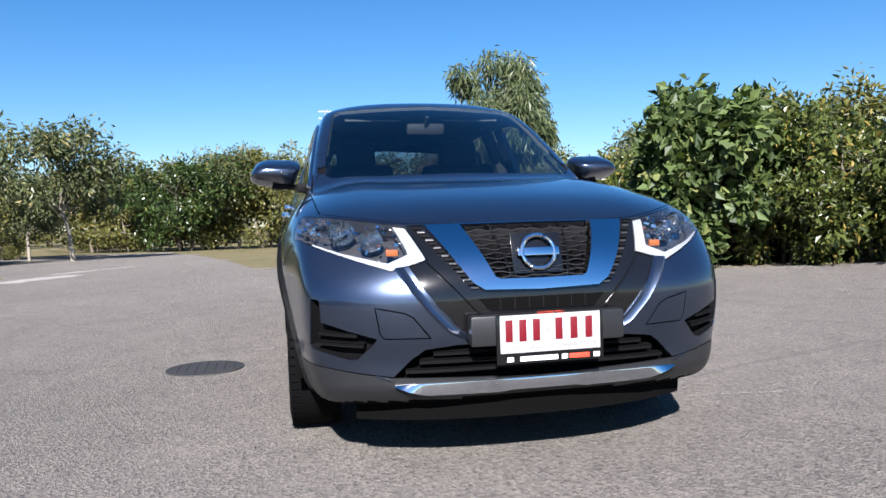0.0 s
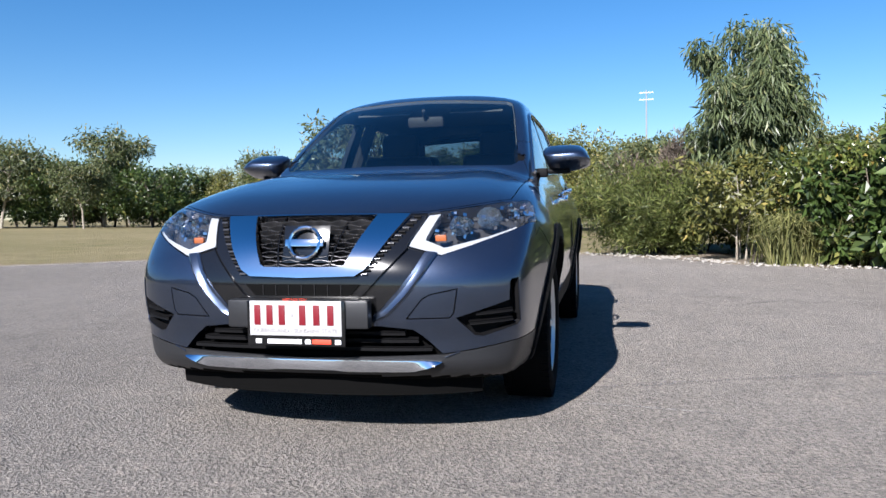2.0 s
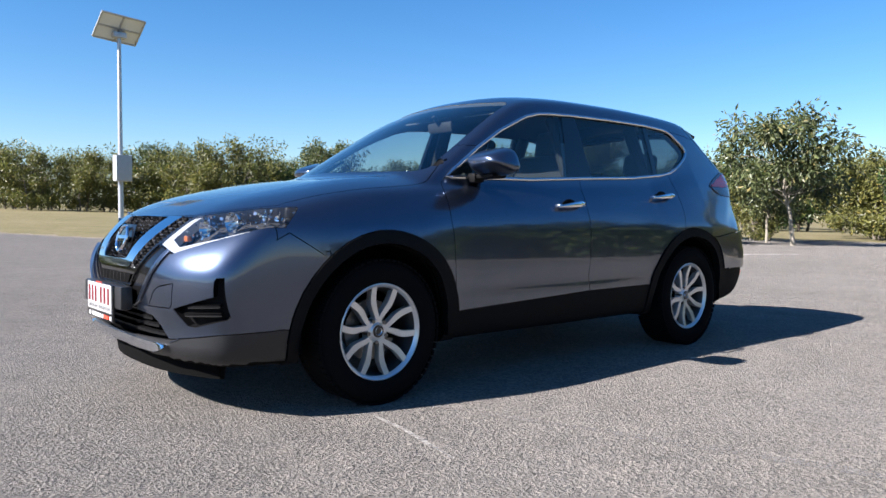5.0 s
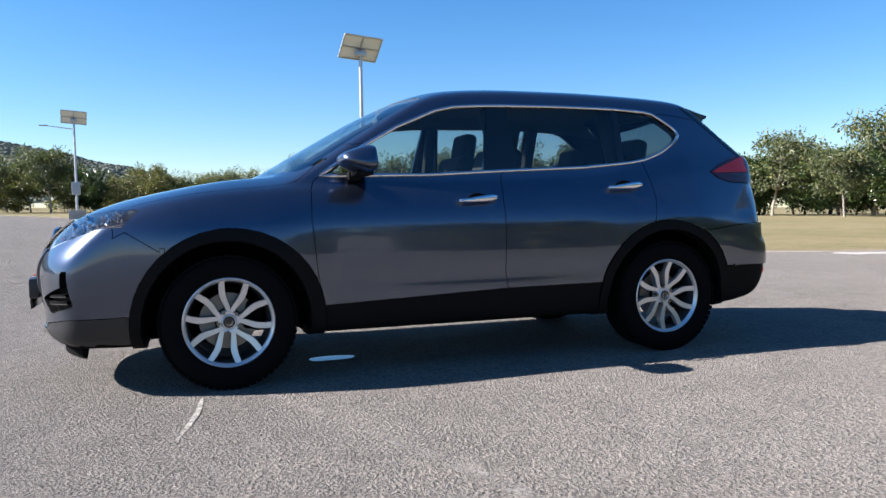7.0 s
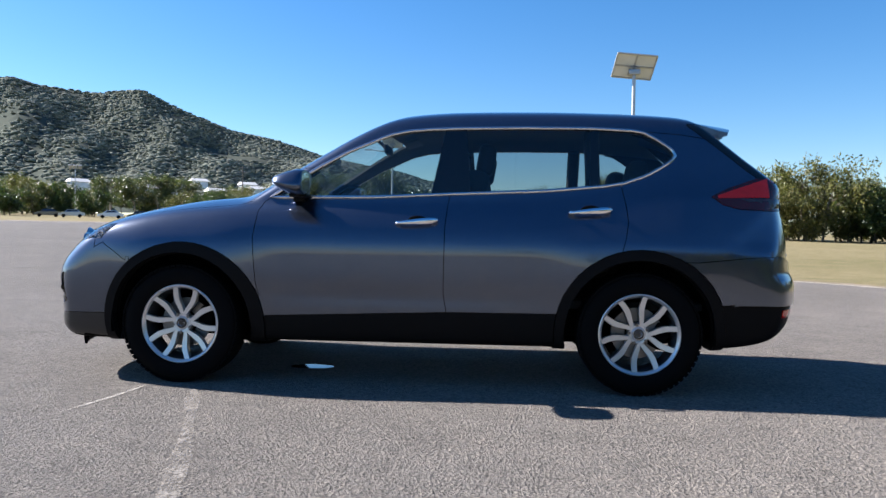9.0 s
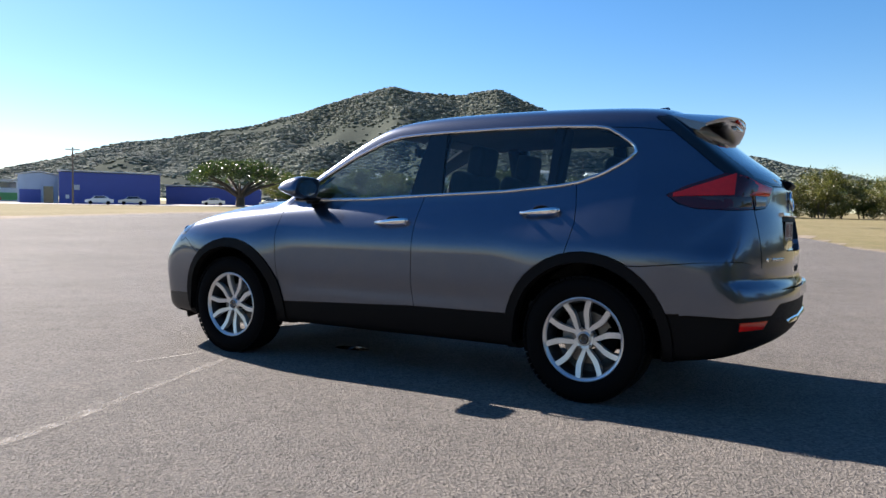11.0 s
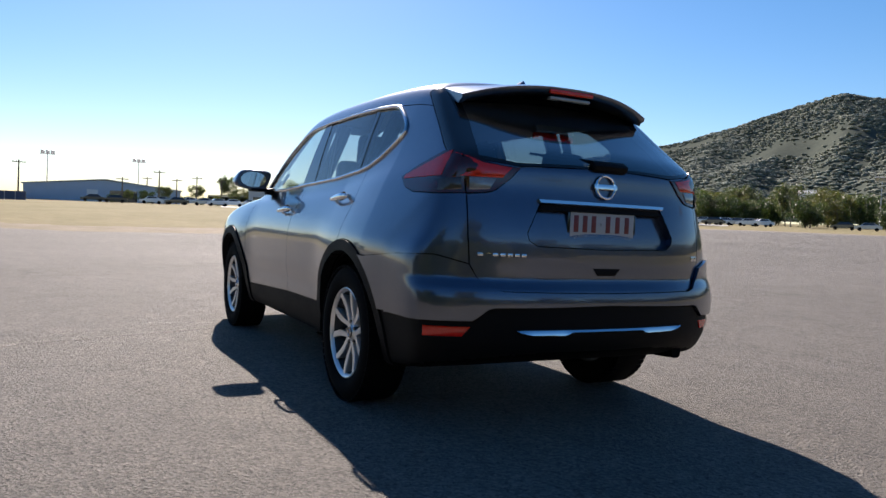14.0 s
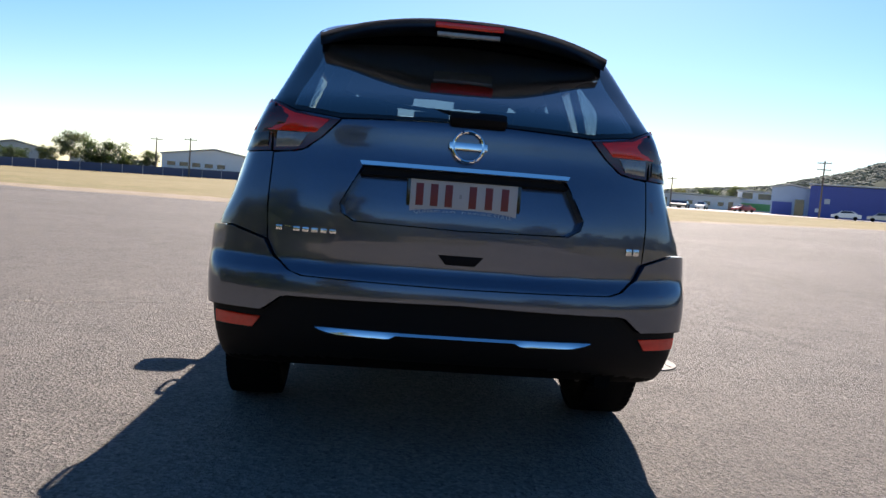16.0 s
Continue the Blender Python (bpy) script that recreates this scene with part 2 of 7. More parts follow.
def on_end(y, z, way, out=0.0):
    """The point of the front (way -1) or rear (way 1) at y, z."""
    lo, hi = 0.8, 2.6
    for _ in range(40):
        mid = (lo + hi) / 2
        lo, hi = (mid, hi) if body_form(np.array([way * mid]), np.array([y]), np.array([z]))[0] < 0 else (lo, mid)
    return Vector((way * (lo + out), y, z))


def skin_mesh(h=0.024):
    """Surface net of the near half of the body form: points and quads."""
    xs, ys, zs = np.arange(-2.46, 2.5, h), np.arange(-1.0, 3.6 * h, h), np.arange(0.16, 1.80, h)
    gx, gy, gz = np.meshgrid(xs, ys, zs, indexing="ij")
    inside = body_form(gx, gy, gz) < 0
    n = np.zeros(tuple(s - 1 for s in inside.shape), int)
    for a in (0, 1):
        for b in (0, 1):
            for c in (0, 1):
                n += inside[a : a + n.shape[0], b : b + n.shape[1], c : c + n.shape[2]]
    cells = np.argwhere((n > 0) & (n < 8))
    index = -np.ones(n.shape, int)
    index[tuple(cells.T)] = np.arange(len(cells))
    points = np.stack([xs[cells[:, 0]], ys[cells[:, 1]], zs[cells[:, 2]]], 1) + h / 2
    quads = []
    for axis in range(3):
        u, v = (axis + 1) % 3, (axis + 2) % 3
        a, b = np.take(inside, range(inside.shape[axis] - 1), axis), np.take(inside, range(1, inside.shape[axis]), axis)
        for flip in (False, True):
            at = np.argwhere(a & ~b if not flip else ~a & b)
            at = at[(at[:, u] > 0) & (at[:, v] > 0) & (at[:, u] < n.shape[u]) & (at[:, v] < n.shape[v])]
            eu, ev = np.eye(3, dtype=int)[u], np.eye(3, dtype=int)[v]
            ring = [index[tuple((at - s * eu - t * ev).T)] for s, t in ((1, 1), (0, 1), (0, 0), (1, 0))]
            ring = np.stack(ring if not flip else ring[::-1], 1)
            quads.append(ring[(ring >= 0).all(1)])
    quads = np.concatenate(quads)
    points = settle(points, 8)
    for _ in range(2):
        total, count = np.zeros_like(points), np.zeros(len(points))
        for i in range(4):
            np.add.at(total, quads[:, i], points[quads[:, (i + 1) % 4]] + points[quads[:, (i + 3) % 4]])
            np.add.at(count, quads[:, i], 2)
        points = settle(np.where(count[:, None] > 3, total / np.maximum(count, 1)[:, None], points), 3)
    return points, quads


def within_outline(px, pz, outline):
    """Which points lie inside a closed outline."""
    inside = np.zeros(len(px), bool)
    for (ax, az), (bx, bz) in zip(outline, outline[1:] + outline[:1]):
        if az != bz:
            inside ^= ((az > pz) != (bz > pz)) & (px < (bx - ax) * (pz - az) / (bz - az) + ax)
    return inside


# Views that the outlines are drawn in: the axes across and up, and which stretch of the skin they cut.
VIEWS = {
    "side": (0, 2, lambda c, n: n[1] < -0.25),
    "front": (1, 2, lambda c, n: c[0] < -1.5 and n[0] < -0.12),
    "screen": (1, 2, lambda c, n: -1.3 < c[0] < 0.1 and c[2] > 1.1 and n[0] < -0.1),
    "rear": (1, 2, lambda c, n: c[0] > 1.5 and n[0] > 0.1),
    "top": (0, 1, lambda c, n: n[2] > 0.3 and c[2] > 0.8),
}


def score(bm, view, line, closed=True):
    """Cuts the skin along an outline; the near half has negative y, outlines give it as positive."""
    across, up, ok = VIEWS[view]
    pts = [(-a if across == 1 else a, -b if up == 1 else b) for a, b in line]
    for (ax, az), (bx, bz) in zip(pts, pts[1:] + pts[:1] if closed else pts[1:]):
        if math.hypot(bx - ax, bz - az) < 1e-6:
            continue
        r = 0.035
        x0, x1, z0, z1 = min(ax, bx) - r, max(ax, bx) + r, min(az, bz) - r, max(az, bz) + r
        faces = []
        for f in bm.faces:
            c = f.calc_center_median()
            if x0 < c[across] < x1 and z0 < c[up] < z1 and ok(c, f.normal):
                faces.append(f)
        if not faces:
            continue
        geom = list({v for f in faces for v in f.verts}) + list({e for f in faces for e in f.edges}) + faces
        point, no = Vector((0, 0, 0)), Vector((0, 0, 0))
        point[across], point[up] = ax, az
        no[across], no[up] = bz - az, ax - bx
        bmesh.ops.bisect_plane(bm, geom=geom, dist=1e-5, plane_co=point, plane_no=no.normalized())


DLO = [(-0.845, 1.118), (-0.204, 1.126), (0.25, 1.15), (0.808, 1.174), (1.15, 1.206), (1.27, 1.226), (1.40, 1.272), (1.51, 1.335), (1.568, 1.378), (1.578, 1.402), (1.555, 1.436), (1.47, 1.495), (1.40, 1.535), (1.34, 1.548), (1.10, 1.560), (0.70, 1.562), (0.304, 1.556), (0.12, 1.549), (-0.015, 1.538), (-0.135, 1.510), (-0.377, 1.406), (-0.567, 1.300)]
LAMP = [(0.455, 0.897), (0.525, 0.906), (0.70, 0.934), (0.80, 0.944), (1.1, 0.95), (1.1, 0.86), (0.84, 0.855), (0.79, 0.83), (0.70, 0.795), (0.535, 0.737), (0.40, 0.775)]
LAMP_END = [(-1.775, 0.940), (-1.83, 0.885), (-1.90, 0.80)]
V_OUT = [(0.0, 0.892), (0.392, 0.89), (0.305, 0.755), (0.255, 0.685), (0.215, 0.661), (0.0, 0.655)]
V_IN = [(0.0, 0.888), (0.258, 0.886), (0.205, 0.775), (0.172, 0.705), (0.155, 0.697), (0.0, 0.695)]
MASK = [(0.0, 0.897), (0.455, 0.897), (0.40, 0.775), (0.475, 0.752), (0.432, 0.68), (0.380, 0.610), (0.315, 0.54), (0.285, 0.512), (0.28, 0.47), (0.0, 0.47)]
INTAKE = [(0.0, 0.47), (0.31, 0.47), (0.43, 0.457), (0.47, 0.43), (0.54, 0.362), (0.0, 0.345)]
POCKET = [(0.595, 0.50), (0.70, 0.532), (0.785, 0.560), (0.788, 0.63), (0.794, 0.64), (0.815, 0.642), (0.82, 0.475), (0.812, 0.463), (0.69, 0.428), (0.66, 0.432)]
PANEL = [(0.41, 0.50), (0.47, 0.575), (0.50, 0.592), (0.60, 0.612), (0.585, 0.52), (0.57, 0.502)]
LIP = [(0.0, 0.345), (0.54, 0.362), (0.66, 0.378), (0.80, 0.40), (1.0, 0.412)]
HOOD_FRONT = [(0.0, 0.900), (0.33, 0.900), (0.455, 0.905), (0.525, 0.914), (0.70, 0.943), (0.79, 0.955)]
HOOD_SIDE = [(-2.06, 0.70), (-1.98, 0.735), (-1.9, 0.752), (-1.75, 0.764), (-1.5, 0.768), (-1.2, 0.762), (-0.97, 0.745), (-0.85, 0.70)]
SCREEN = [(0.0, 1.155), (0.40, 1.150), (0.64, 1.150), (0.672, 1.17), (0.652, 1.27), (0.625, 1.38), (0.596, 1.49), (0.578, 1.55), (0.562, 1.588), (0.525, 1.607), (0.0, 1.628)]
TAIL_REAR = [(0.69, 1.262), (0.75, 1.275), (1.0, 1.275), (1.0, 1.06), (0.787, 1.072), (0.60, 1.082), (0.555, 1.093), (0.50, 1.135), (0.44, 1.198), (0.52, 1.205), (0.60, 1.222)]
TAIL_SIDE = [(1.765, 1.152), (1.86, 1.20), (2.05, 1.268), (2.6, 1.42), (2.6, 1.02), (2.05, 1.075), (1.92, 1.08), (1.83, 1.105)]
GATE = [(0.0, 1.225), (0.44, 1.205), (0.44, 1.198), (0.50, 1.135), (0.555, 1.093), (0.668, 1.075), (0.672, 0.90), (0.665, 0.775), (0.635, 0.72), (0.575, 0.672), (0.53, 0.66), (0.0, 0.655)]
RECESS = [(0.0, 1.045), (0.35, 1.045), (0.385, 0.98), (0.418, 0.915), (0.41, 0.885), (0.37, 0.862), (0.0, 0.855)]
REAR_GLASS = [(0.0, 1.235), (0.44, 1.225), (0.605, 1.248), (0.588, 1.31), (0.548, 1.42), (0.525, 1.535), (0.0, 1.568)]
REAR_BLACK = [(0.0, 1.222), (0.44, 1.206), (0.60, 1.226), (0.69, 1.264), (0.672, 1.32), (0.603, 1.44), (0.559, 1.52), (0.549, 1.565), (0.0, 1.592)]
REAR_EDGE = [(1.66, 1.585), (1.765, 1.50), (1.885, 1.40), (2.00, 1.30), (2.045, 1.268)]
QUARTER_TOP = [(1.34, 1.548), (1.60, 1.530), (1.80, 1.50)]
SKIRT = [(0.0, 0.603), (0.57, 0.592), (0.595, 0.585), (0.64, 0.548), (0.66, 0.535), (1.0, 0.528), (1.0, 0.2), (0.0, 0.2)]
BUMPER_TOP_REAR = [(0.665, 0.775), (0.80, 0.812), (1.0, 0.815)]


def ring(cx, cz, r, n=40):
    return [(cx + r * math.cos(2 * math.pi * i / n), cz + r * math.sin(2 * math.pi * i / n)) for i in range(n)]


FRONT_DOOR = [(-0.845, 1.118), (-0.88, 1.09), (-0.901, 1.04), (-0.913, 0.876), (-0.891, 0.622), (-0.853, 0.414)]
DOOR_SPLIT = [(0.25, 1.15), (0.236, 1.08), (0.225, 0.957), (0.222, 0.563), (0.24, 0.458)]
REAR_DOOR = [(1.25, 1.222), (1.275, 1.09), (1.282, 0.994), (1.265, 0.90), (1.242, 0.82)]
SILL = [(-1.0, 0.408), (-0.86, 0.411), (0.24, 0.455), (1.0, 0.460)]
WHEELS = ((-1.3525, 0.352), (1.3525, 0.352))
ARCHES = ((-1.338, 0.345, 0.497), (1.3525, 0.352, 0.487))
ARCH_IN = 0.425
PILLAR_B = [(0.125, 1.10), (0.215, 1.58), (0.335, 1.58), (0.375, 1.10)]
PILLAR_C = [(1.07, 1.15), (1.085, 1.60), (1.135, 1.60), (1.12, 1.15)]


def cut_skin():
    """The near half of the skin, cut along all outlines, with a panel's name for every face."""
    points, quads = skin_mesh()
    me = bpy.data.meshes.new("skin")
    me.from_pydata(points.tolist(), [], quads.tolist())
    bm = bmesh.new()
    bm.from_mesh(me)
    bpy.data.meshes.remove(me)
    bmesh.ops.bisect_plane(bm, geom=bm.verts[:] + bm.edges[:] + bm.faces[:], dist=1e-5, plane_co=(0, 0, 0), plane_no=(0, 1, 0), clear_outer=True)
    bmesh.ops.recalc_face_normals(bm, faces=bm.faces)
    if sum(f.normal.z for f in bm.faces if f.calc_center_median().z > 1.6) < 0:
        bmesh.ops.reverse_faces(bm, faces=bm.faces)
    for view, line, closed in (
        ("side", DLO, True), ("side", PILLAR_B, True), ("side", PILLAR_C, True), ("side", FRONT_DOOR, False), ("side", DOOR_SPLIT, False),
        ("side", REAR_DOOR, False), ("side", REAR_EDGE, False), ("side", QUARTER_TOP, False), ("side", SILL, False), ("side", LAMP_END, False), ("side", TAIL_SIDE, True),
        ("side", ring(*ARCHES[0]), True), ("side", ring(*WHEELS[0], ARCH_IN), True), ("side", ring(*ARCHES[1]), True), ("side", ring(*WHEELS[1], ARCH_IN), True),
        ("side", [(-1.90, 0.80), (-1.84, 0.832), (-1.69, 0.735)], False), ("side", [(1.70, 0.775), (1.95, 0.80), (2.2, 0.812)], False), ("side", [(1.7, 0.50), (2.3, 0.53)], False), ("side", [(-2.1, 0.398), (-1.7, 0.412)], False),
        ("front", LAMP, True), ("front", V_OUT, True), ("front", V_IN, True), ("front", MASK, True), ("front", INTAKE, True),
        ("front", POCKET, True), ("front", PANEL, True), ("front", LIP, False), ("front", HOOD_FRONT, False),
        ("top", HOOD_SIDE, False), ("top", [(-1.12, 0.0), (-1.05, 0.45), (-0.86, 0.70)], False),
        ("screen", SCREEN, True), ("rear", TAIL_REAR, True), ("rear", GATE, True), ("rear", RECESS, True), ("rear", REAR_GLASS, True),
        ("rear", REAR_BLACK, True), ("rear", SKIRT, True), ("rear", BUMPER_TOP_REAR, False),
    ):
        score(bm, view, line, closed)
    bm.faces.ensure_lookup_table()
    bm.faces.index_update()
    bm.normal_update()
    c = np.array([f.calc_center_median() for f in bm.faces])
    nrm = np.array([f.normal for f in bm.faces])
    x, Y, z = c[:, 0], -c[:, 1], c[:, 2]
    name = np.full(len(c), "shell", dtype=object)

    def left_of(line, px, pz):
        return px < np.interp(pz, [p[1] for p in sorted(line, key=lambda p: p[1])], [p[0] for p in sorted(line, key=lambda p: p[1])])

    def give(mask, label):
        name[mask] = label

    side = nrm[:, 1] < -0.2
    ends_front = (x < -1.5) & (nrm[:, 0] < -0.1)
    ends_rear = (x > 1.45) & (nrm[:, 0] > 0.08)
    give(z > 1.0, "roof")
    low = z < 1.3
    in_dlo = within_outline(x, z, DLO) & side & (z > 1.1)
    give(low & side & (x < 0), "fender")
    give((x > 0) & (z < 1.5) & ~in_dlo, "quarter")
    give((x > 1.34) & (z >= 1.3) & (z < np.interp(x, [p[0] for p in QUARTER_TOP], [p[1] for p in QUARTER_TOP])), "quarter")
    give((x > 0) & (x <= 1.34) & (z > 1.44) & ~in_dlo, "roof")
    give((x < -0.8) & (z > 0.9) & (nrm[:, 2] > 0.25) & (Y < np.interp(x, [p[0] for p in HOOD_SIDE], [p[1] for p in HOOD_SIDE])), "hood")
    give((x <= -0.8) & (z < 1.0) & (z < np.interp(Y, [p[0] for p in HOOD_FRONT], [p[1] for p in HOOD_FRONT])) & (x < -1.5), "bumper_front")
    cut = np.interp(x, [-1.90, -1.84, -1.69], [0.80, 0.832, 0.735])
    give((x > -1.90) & (x < -1.5) & (z > cut) & (name == "bumper_front"), "fender")
    is_door = side & (z < 1.24) & ~in_dlo
    lower = np.interp(x, [p[0] for p in SILL], [p[1] for p in SILL])
    behind = ~left_of(FRONT_DOOR, x, z) & (x > -1.0)
    mid = left_of(DOOR_SPLIT, x, z)
    before = left_of(REAR_DOOR, x, z)
    belt = np.interp(x, [p[0] for p in DLO[:8]], [p[1] for p in DLO[:8]])
    under_belt = z < belt
    give(is_door & behind & mid & (z > lower) & under_belt, "door_front")
    give(is_door & ~mid & before & (z > lower) & under_belt, "door_rear")
    give((z <= lower) & (abs(x) < 1.36), "sill")
    give(within_outline(Y, z, POCKET) & ends_front, "pocket")
    give(within_outline(Y, z, PANEL) & ends_front, "insert")
    lip_z = np.interp(Y, [p[0] for p in LIP], [p[1] for p in LIP])
    give((x < -1.5) & (z < lip_z), "lip")
    give(within_outline(Y, z, MASK) & ends_front, "mask")
    give(within_outline(Y, z, V_OUT) & ends_front, "chrome_v")
    give(within_outline(Y, z, V_IN) & ends_front, "grille")
    give(within_outline(Y, z, INTAKE) & ends_front, "intake")
    give(within_outline(Y, z, LAMP) & (x < -1.6) & left_of(LAMP_END, x, z) & (name != "hood"), "headlight")
    give((x < -0.7) & (x > np.interp(Y, (0, 0.45, 0.70), (-1.12, -1.05, -0.86))) & (Y < 0.70) & (z > 1.05) & (z < 1.22) & (nrm[:, 2] > 0.35), "cowl")
    give(within_outline(Y, z, SCREEN) & (x < 0.2) & (z > 1.14) & (nrm[:, 0] < -0.1), "windscreen")
    give((x > 1.4) & (z < np.interp(x, [1.70, 1.95, 2.2], [0.775, 0.80, 0.812])) & (z < np.interp(Y, [0, 0.665, 0.80, 1.0], [0.70, 0.775, 0.812, 0.815])), "bumper_rear")
    give(within_outline(Y, z, GATE) & ends_rear, "gate")
    give(within_outline(Y, z, RECESS) & ends_rear, "recess")
    give(within_outline(Y, z, REAR_BLACK) & ends_rear & (z > 1.2), "rear_black")
    give((x > np.interp(z, [p[1] for p in REAR_EDGE[::-1]], [p[0] for p in REAR_EDGE[::-1]])) & (z > 1.268) & (z < 1.60) & (x > 1.6), "rear_black")
    give(within_outline(Y, z, REAR_GLASS) & ends_rear & (z > 1.2), "rear_glass")
    give((x > 1.6) & within_outline(Y, z, SKIRT), "skirt")
    give((x > 1.5) & (z < np.interp(x, [1.7, 2.3], [0.50, 0.53])), "skirt")
    give(within_outline(x, z, TAIL_SIDE) & within_outline(Y, z, TAIL_REAR) & (x > 1.7), "tail_lamp")
    give(in_dlo & (x < 1.1), "glass_front_door")
    give(in_dlo & (x >= 0.25), "glass_rear_door")
    give(in_dlo & (x >= 1.1), "glass_quarter")
    give(in_dlo & (within_outline(x, z, PILLAR_B)), "pillar_b")
    give(in_dlo & (within_outline(x, z, PILLAR_C)), "pillar_c")
    give(z < 0.262, "under")
    give((nrm[:, 2] < -0.8) & (z < 0.40), "under")
    # loose scraps of the cowl go to the bonnet
    left, islands = {i for i in range(len(name)) if name[i] == "cowl"}, []
    while left:
        todo, island = [left.pop()], []
        while todo:
            i = todo.pop()
            island.append(i)
            for e in bm.faces[i].edges:
                for f in e.link_faces:
                    if f.index in left:
                        left.discard(f.index)
                        todo.append(f.index)
        islands.append(island)
    for island in sorted(islands, key=len)[:-1]:
        name[island] = "hood"
    for (wx, wz), (ax, az, ar) in zip(WHEELS, ARCHES):
        r = np.hypot(x - wx, z - wz)
        give((np.hypot(x - ax, z - az) < ar) & (Y > 0.6) & (z > 0.2), "arch_front" if wx < 0 else "arch_rear")
        give((r < ARCH_IN) & (Y > 0.5), "hole")
    return bm, name


def many(ys, zs, way):
    """Points of the front or rear skin at many y, z at once."""
    ys, zs = np.asarray(ys, float), np.asarray(zs, float)
    lo, hi = np.full(len(ys), 0.8), np.full(len(ys), 2.6)
    for _ in range(30):
        mid = (lo + hi) / 2
        low = body_form(way * mid, ys, zs) < 0
        lo, hi = np.where(low, mid, lo), np.where(low, hi, mid)
    return np.stack([way * lo, ys, zs], 1)


def flank(xs, zs):
    """Points of the near flank at many x, z at once."""
    xs, zs = np.asarray(xs, float), np.asarray(zs, float)
    lo, hi = np.zeros(len(xs)), np.full(len(xs), 1.1)
    for _ in range(30):
        mid = (lo + hi) / 2
        low = body_form(xs, mid, zs) < 0
        lo, hi = np.where(low, mid, lo), np.where(low, hi, mid)
    return np.stack([xs, -lo, zs], 1)


def normals_at(p):
    g = slope_of(body_form, np.asarray(p, float))
    return g / np.linalg.norm(g, axis=1)[:, None]


def mesh_object(name, verts, faces, material, parent=None, label="", smooth=True, sharp=40):
    me = bpy.data.meshes.new(name)
    me.from_pydata([tuple(map(float, v)) for v in verts], [], [tuple(map(int, f)) for f in faces])
    bm = bmesh.new()
    bm.from_mesh(me)
    bmesh.ops.recalc_face_normals(bm, faces=bm.faces)
    finish(bm, me, material, smooth, sharp)
    ob = new(name, me)
    if parent is not None:
        ob.parent = parent
    return tagged(ob, label)


def finish(bm, me, material, smooth=True, sharp=40):
    for f in bm.faces:
        f.smooth = smooth
    if smooth:
        limit = radians(sharp)
        for e in bm.edges:
            e.smooth = not (e.is_boundary or (len(e.link_faces) == 2 and e.calc_face_angle(0) > limit))
    bm.to_mesh(me)
    bm.free()
    me.materials.append(material)


def part(name, bm, material, parent=None, label="", smooth=True, sharp=40):
    """Links a bmesh as one mesh object under a thing or a part."""
    me = bpy.data.meshes.new(name)
    finish(bm, me, material, smooth, sharp)
    ob = new(name, me)
    if parent is not None:
        ob.parent = parent
    return tagged(ob, label)


def block(bm, size, at, bevel=0.0, turn=None, segments=2):
    """Adds a box with rounded edges to a bmesh."""
    m = Matrix.Translation(at) @ (turn or Matrix()) @ Matrix.Diagonal((*size, 1))
    made = bmesh.ops.create_cube(bm, size=1, matrix=m)["verts"]
    if bevel:
        edges = list({e for v in made for e in v.link_edges})
        bmesh.ops.bevel(bm, geom=edges, offset=bevel, segments=segments, affect="EDGES", profile=0.6)
    return bm


def rod(bm, a, b, r0, r1=None, n=10):
    """Adds a tapered round bar from a to b."""
    a, b = Vector(a), Vector(b)
    turn = (b - a).to_track_quat("Z", "Y").to_matrix().to_4x4()
    bmesh.ops.create_cone(bm, cap_ends=True, segments=n, radius1=r0, radius2=r0 if r1 is None else r1, depth=(b - a).length, matrix=Matrix.Translation((a + b) / 2) @ turn)
    return bm


def tube(name, pts, r, material, parent, label="", closed=False, n=8, flat=1.0):
    """A bar of round or flattened section along a line of points."""
    pts = [Vector(p) for p in pts]
    verts, faces, k = [], [], len(pts)
    for i, p in enumerate(pts):
        a, b = (pts[i - 1], pts[(i + 1) % k]) if closed else (pts[max(i - 1, 0)], pts[min(i + 1, k - 1)])
        q = (b - a).normalized()
        u = q.cross(Vector((0, 1, 0)) if abs(q.y) < 0.9 else Vector((0, 0, 1))).normalized()
        w = q.cross(u)
        verts += [p + r * (math.cos(2 * math.pi * j / n) * u + flat * math.sin(2 * math.pi * j / n) * w) for j in range(n)]
    for i in range(k if closed else k - 1):
        for j in range(n):
            a, b = i * n, ((i + 1) % k) * n
            faces.append((a + j, a + (j + 1) % n, b + (j + 1) % n, b + j))
    if not closed:
        faces += [tuple(range(n))[::-1], tuple(range((k - 1) * n, k * n))]
    return mesh_object(name, verts, faces, material, parent, label)


SKIN, PANEL_OF = cut_skin()
SKIN.verts.ensure_lookup_table()
SKIN.verts.index_update()
SKIN_V = np.array([v.co for v in SKIN.verts])
SEAM = abs(SKIN_V[:, 1]) < 1e-4
SKIN_V = settle(SKIN_V, 2)
SKIN_V[SEAM, 1] = 0
SKIN_N = normals_at(SKIN_V)
SKIN_N[SEAM, 1] = 0
SKIN_F = [tuple(v.index for v in f.verts) for f in SKIN.faces]
SKIN.free()


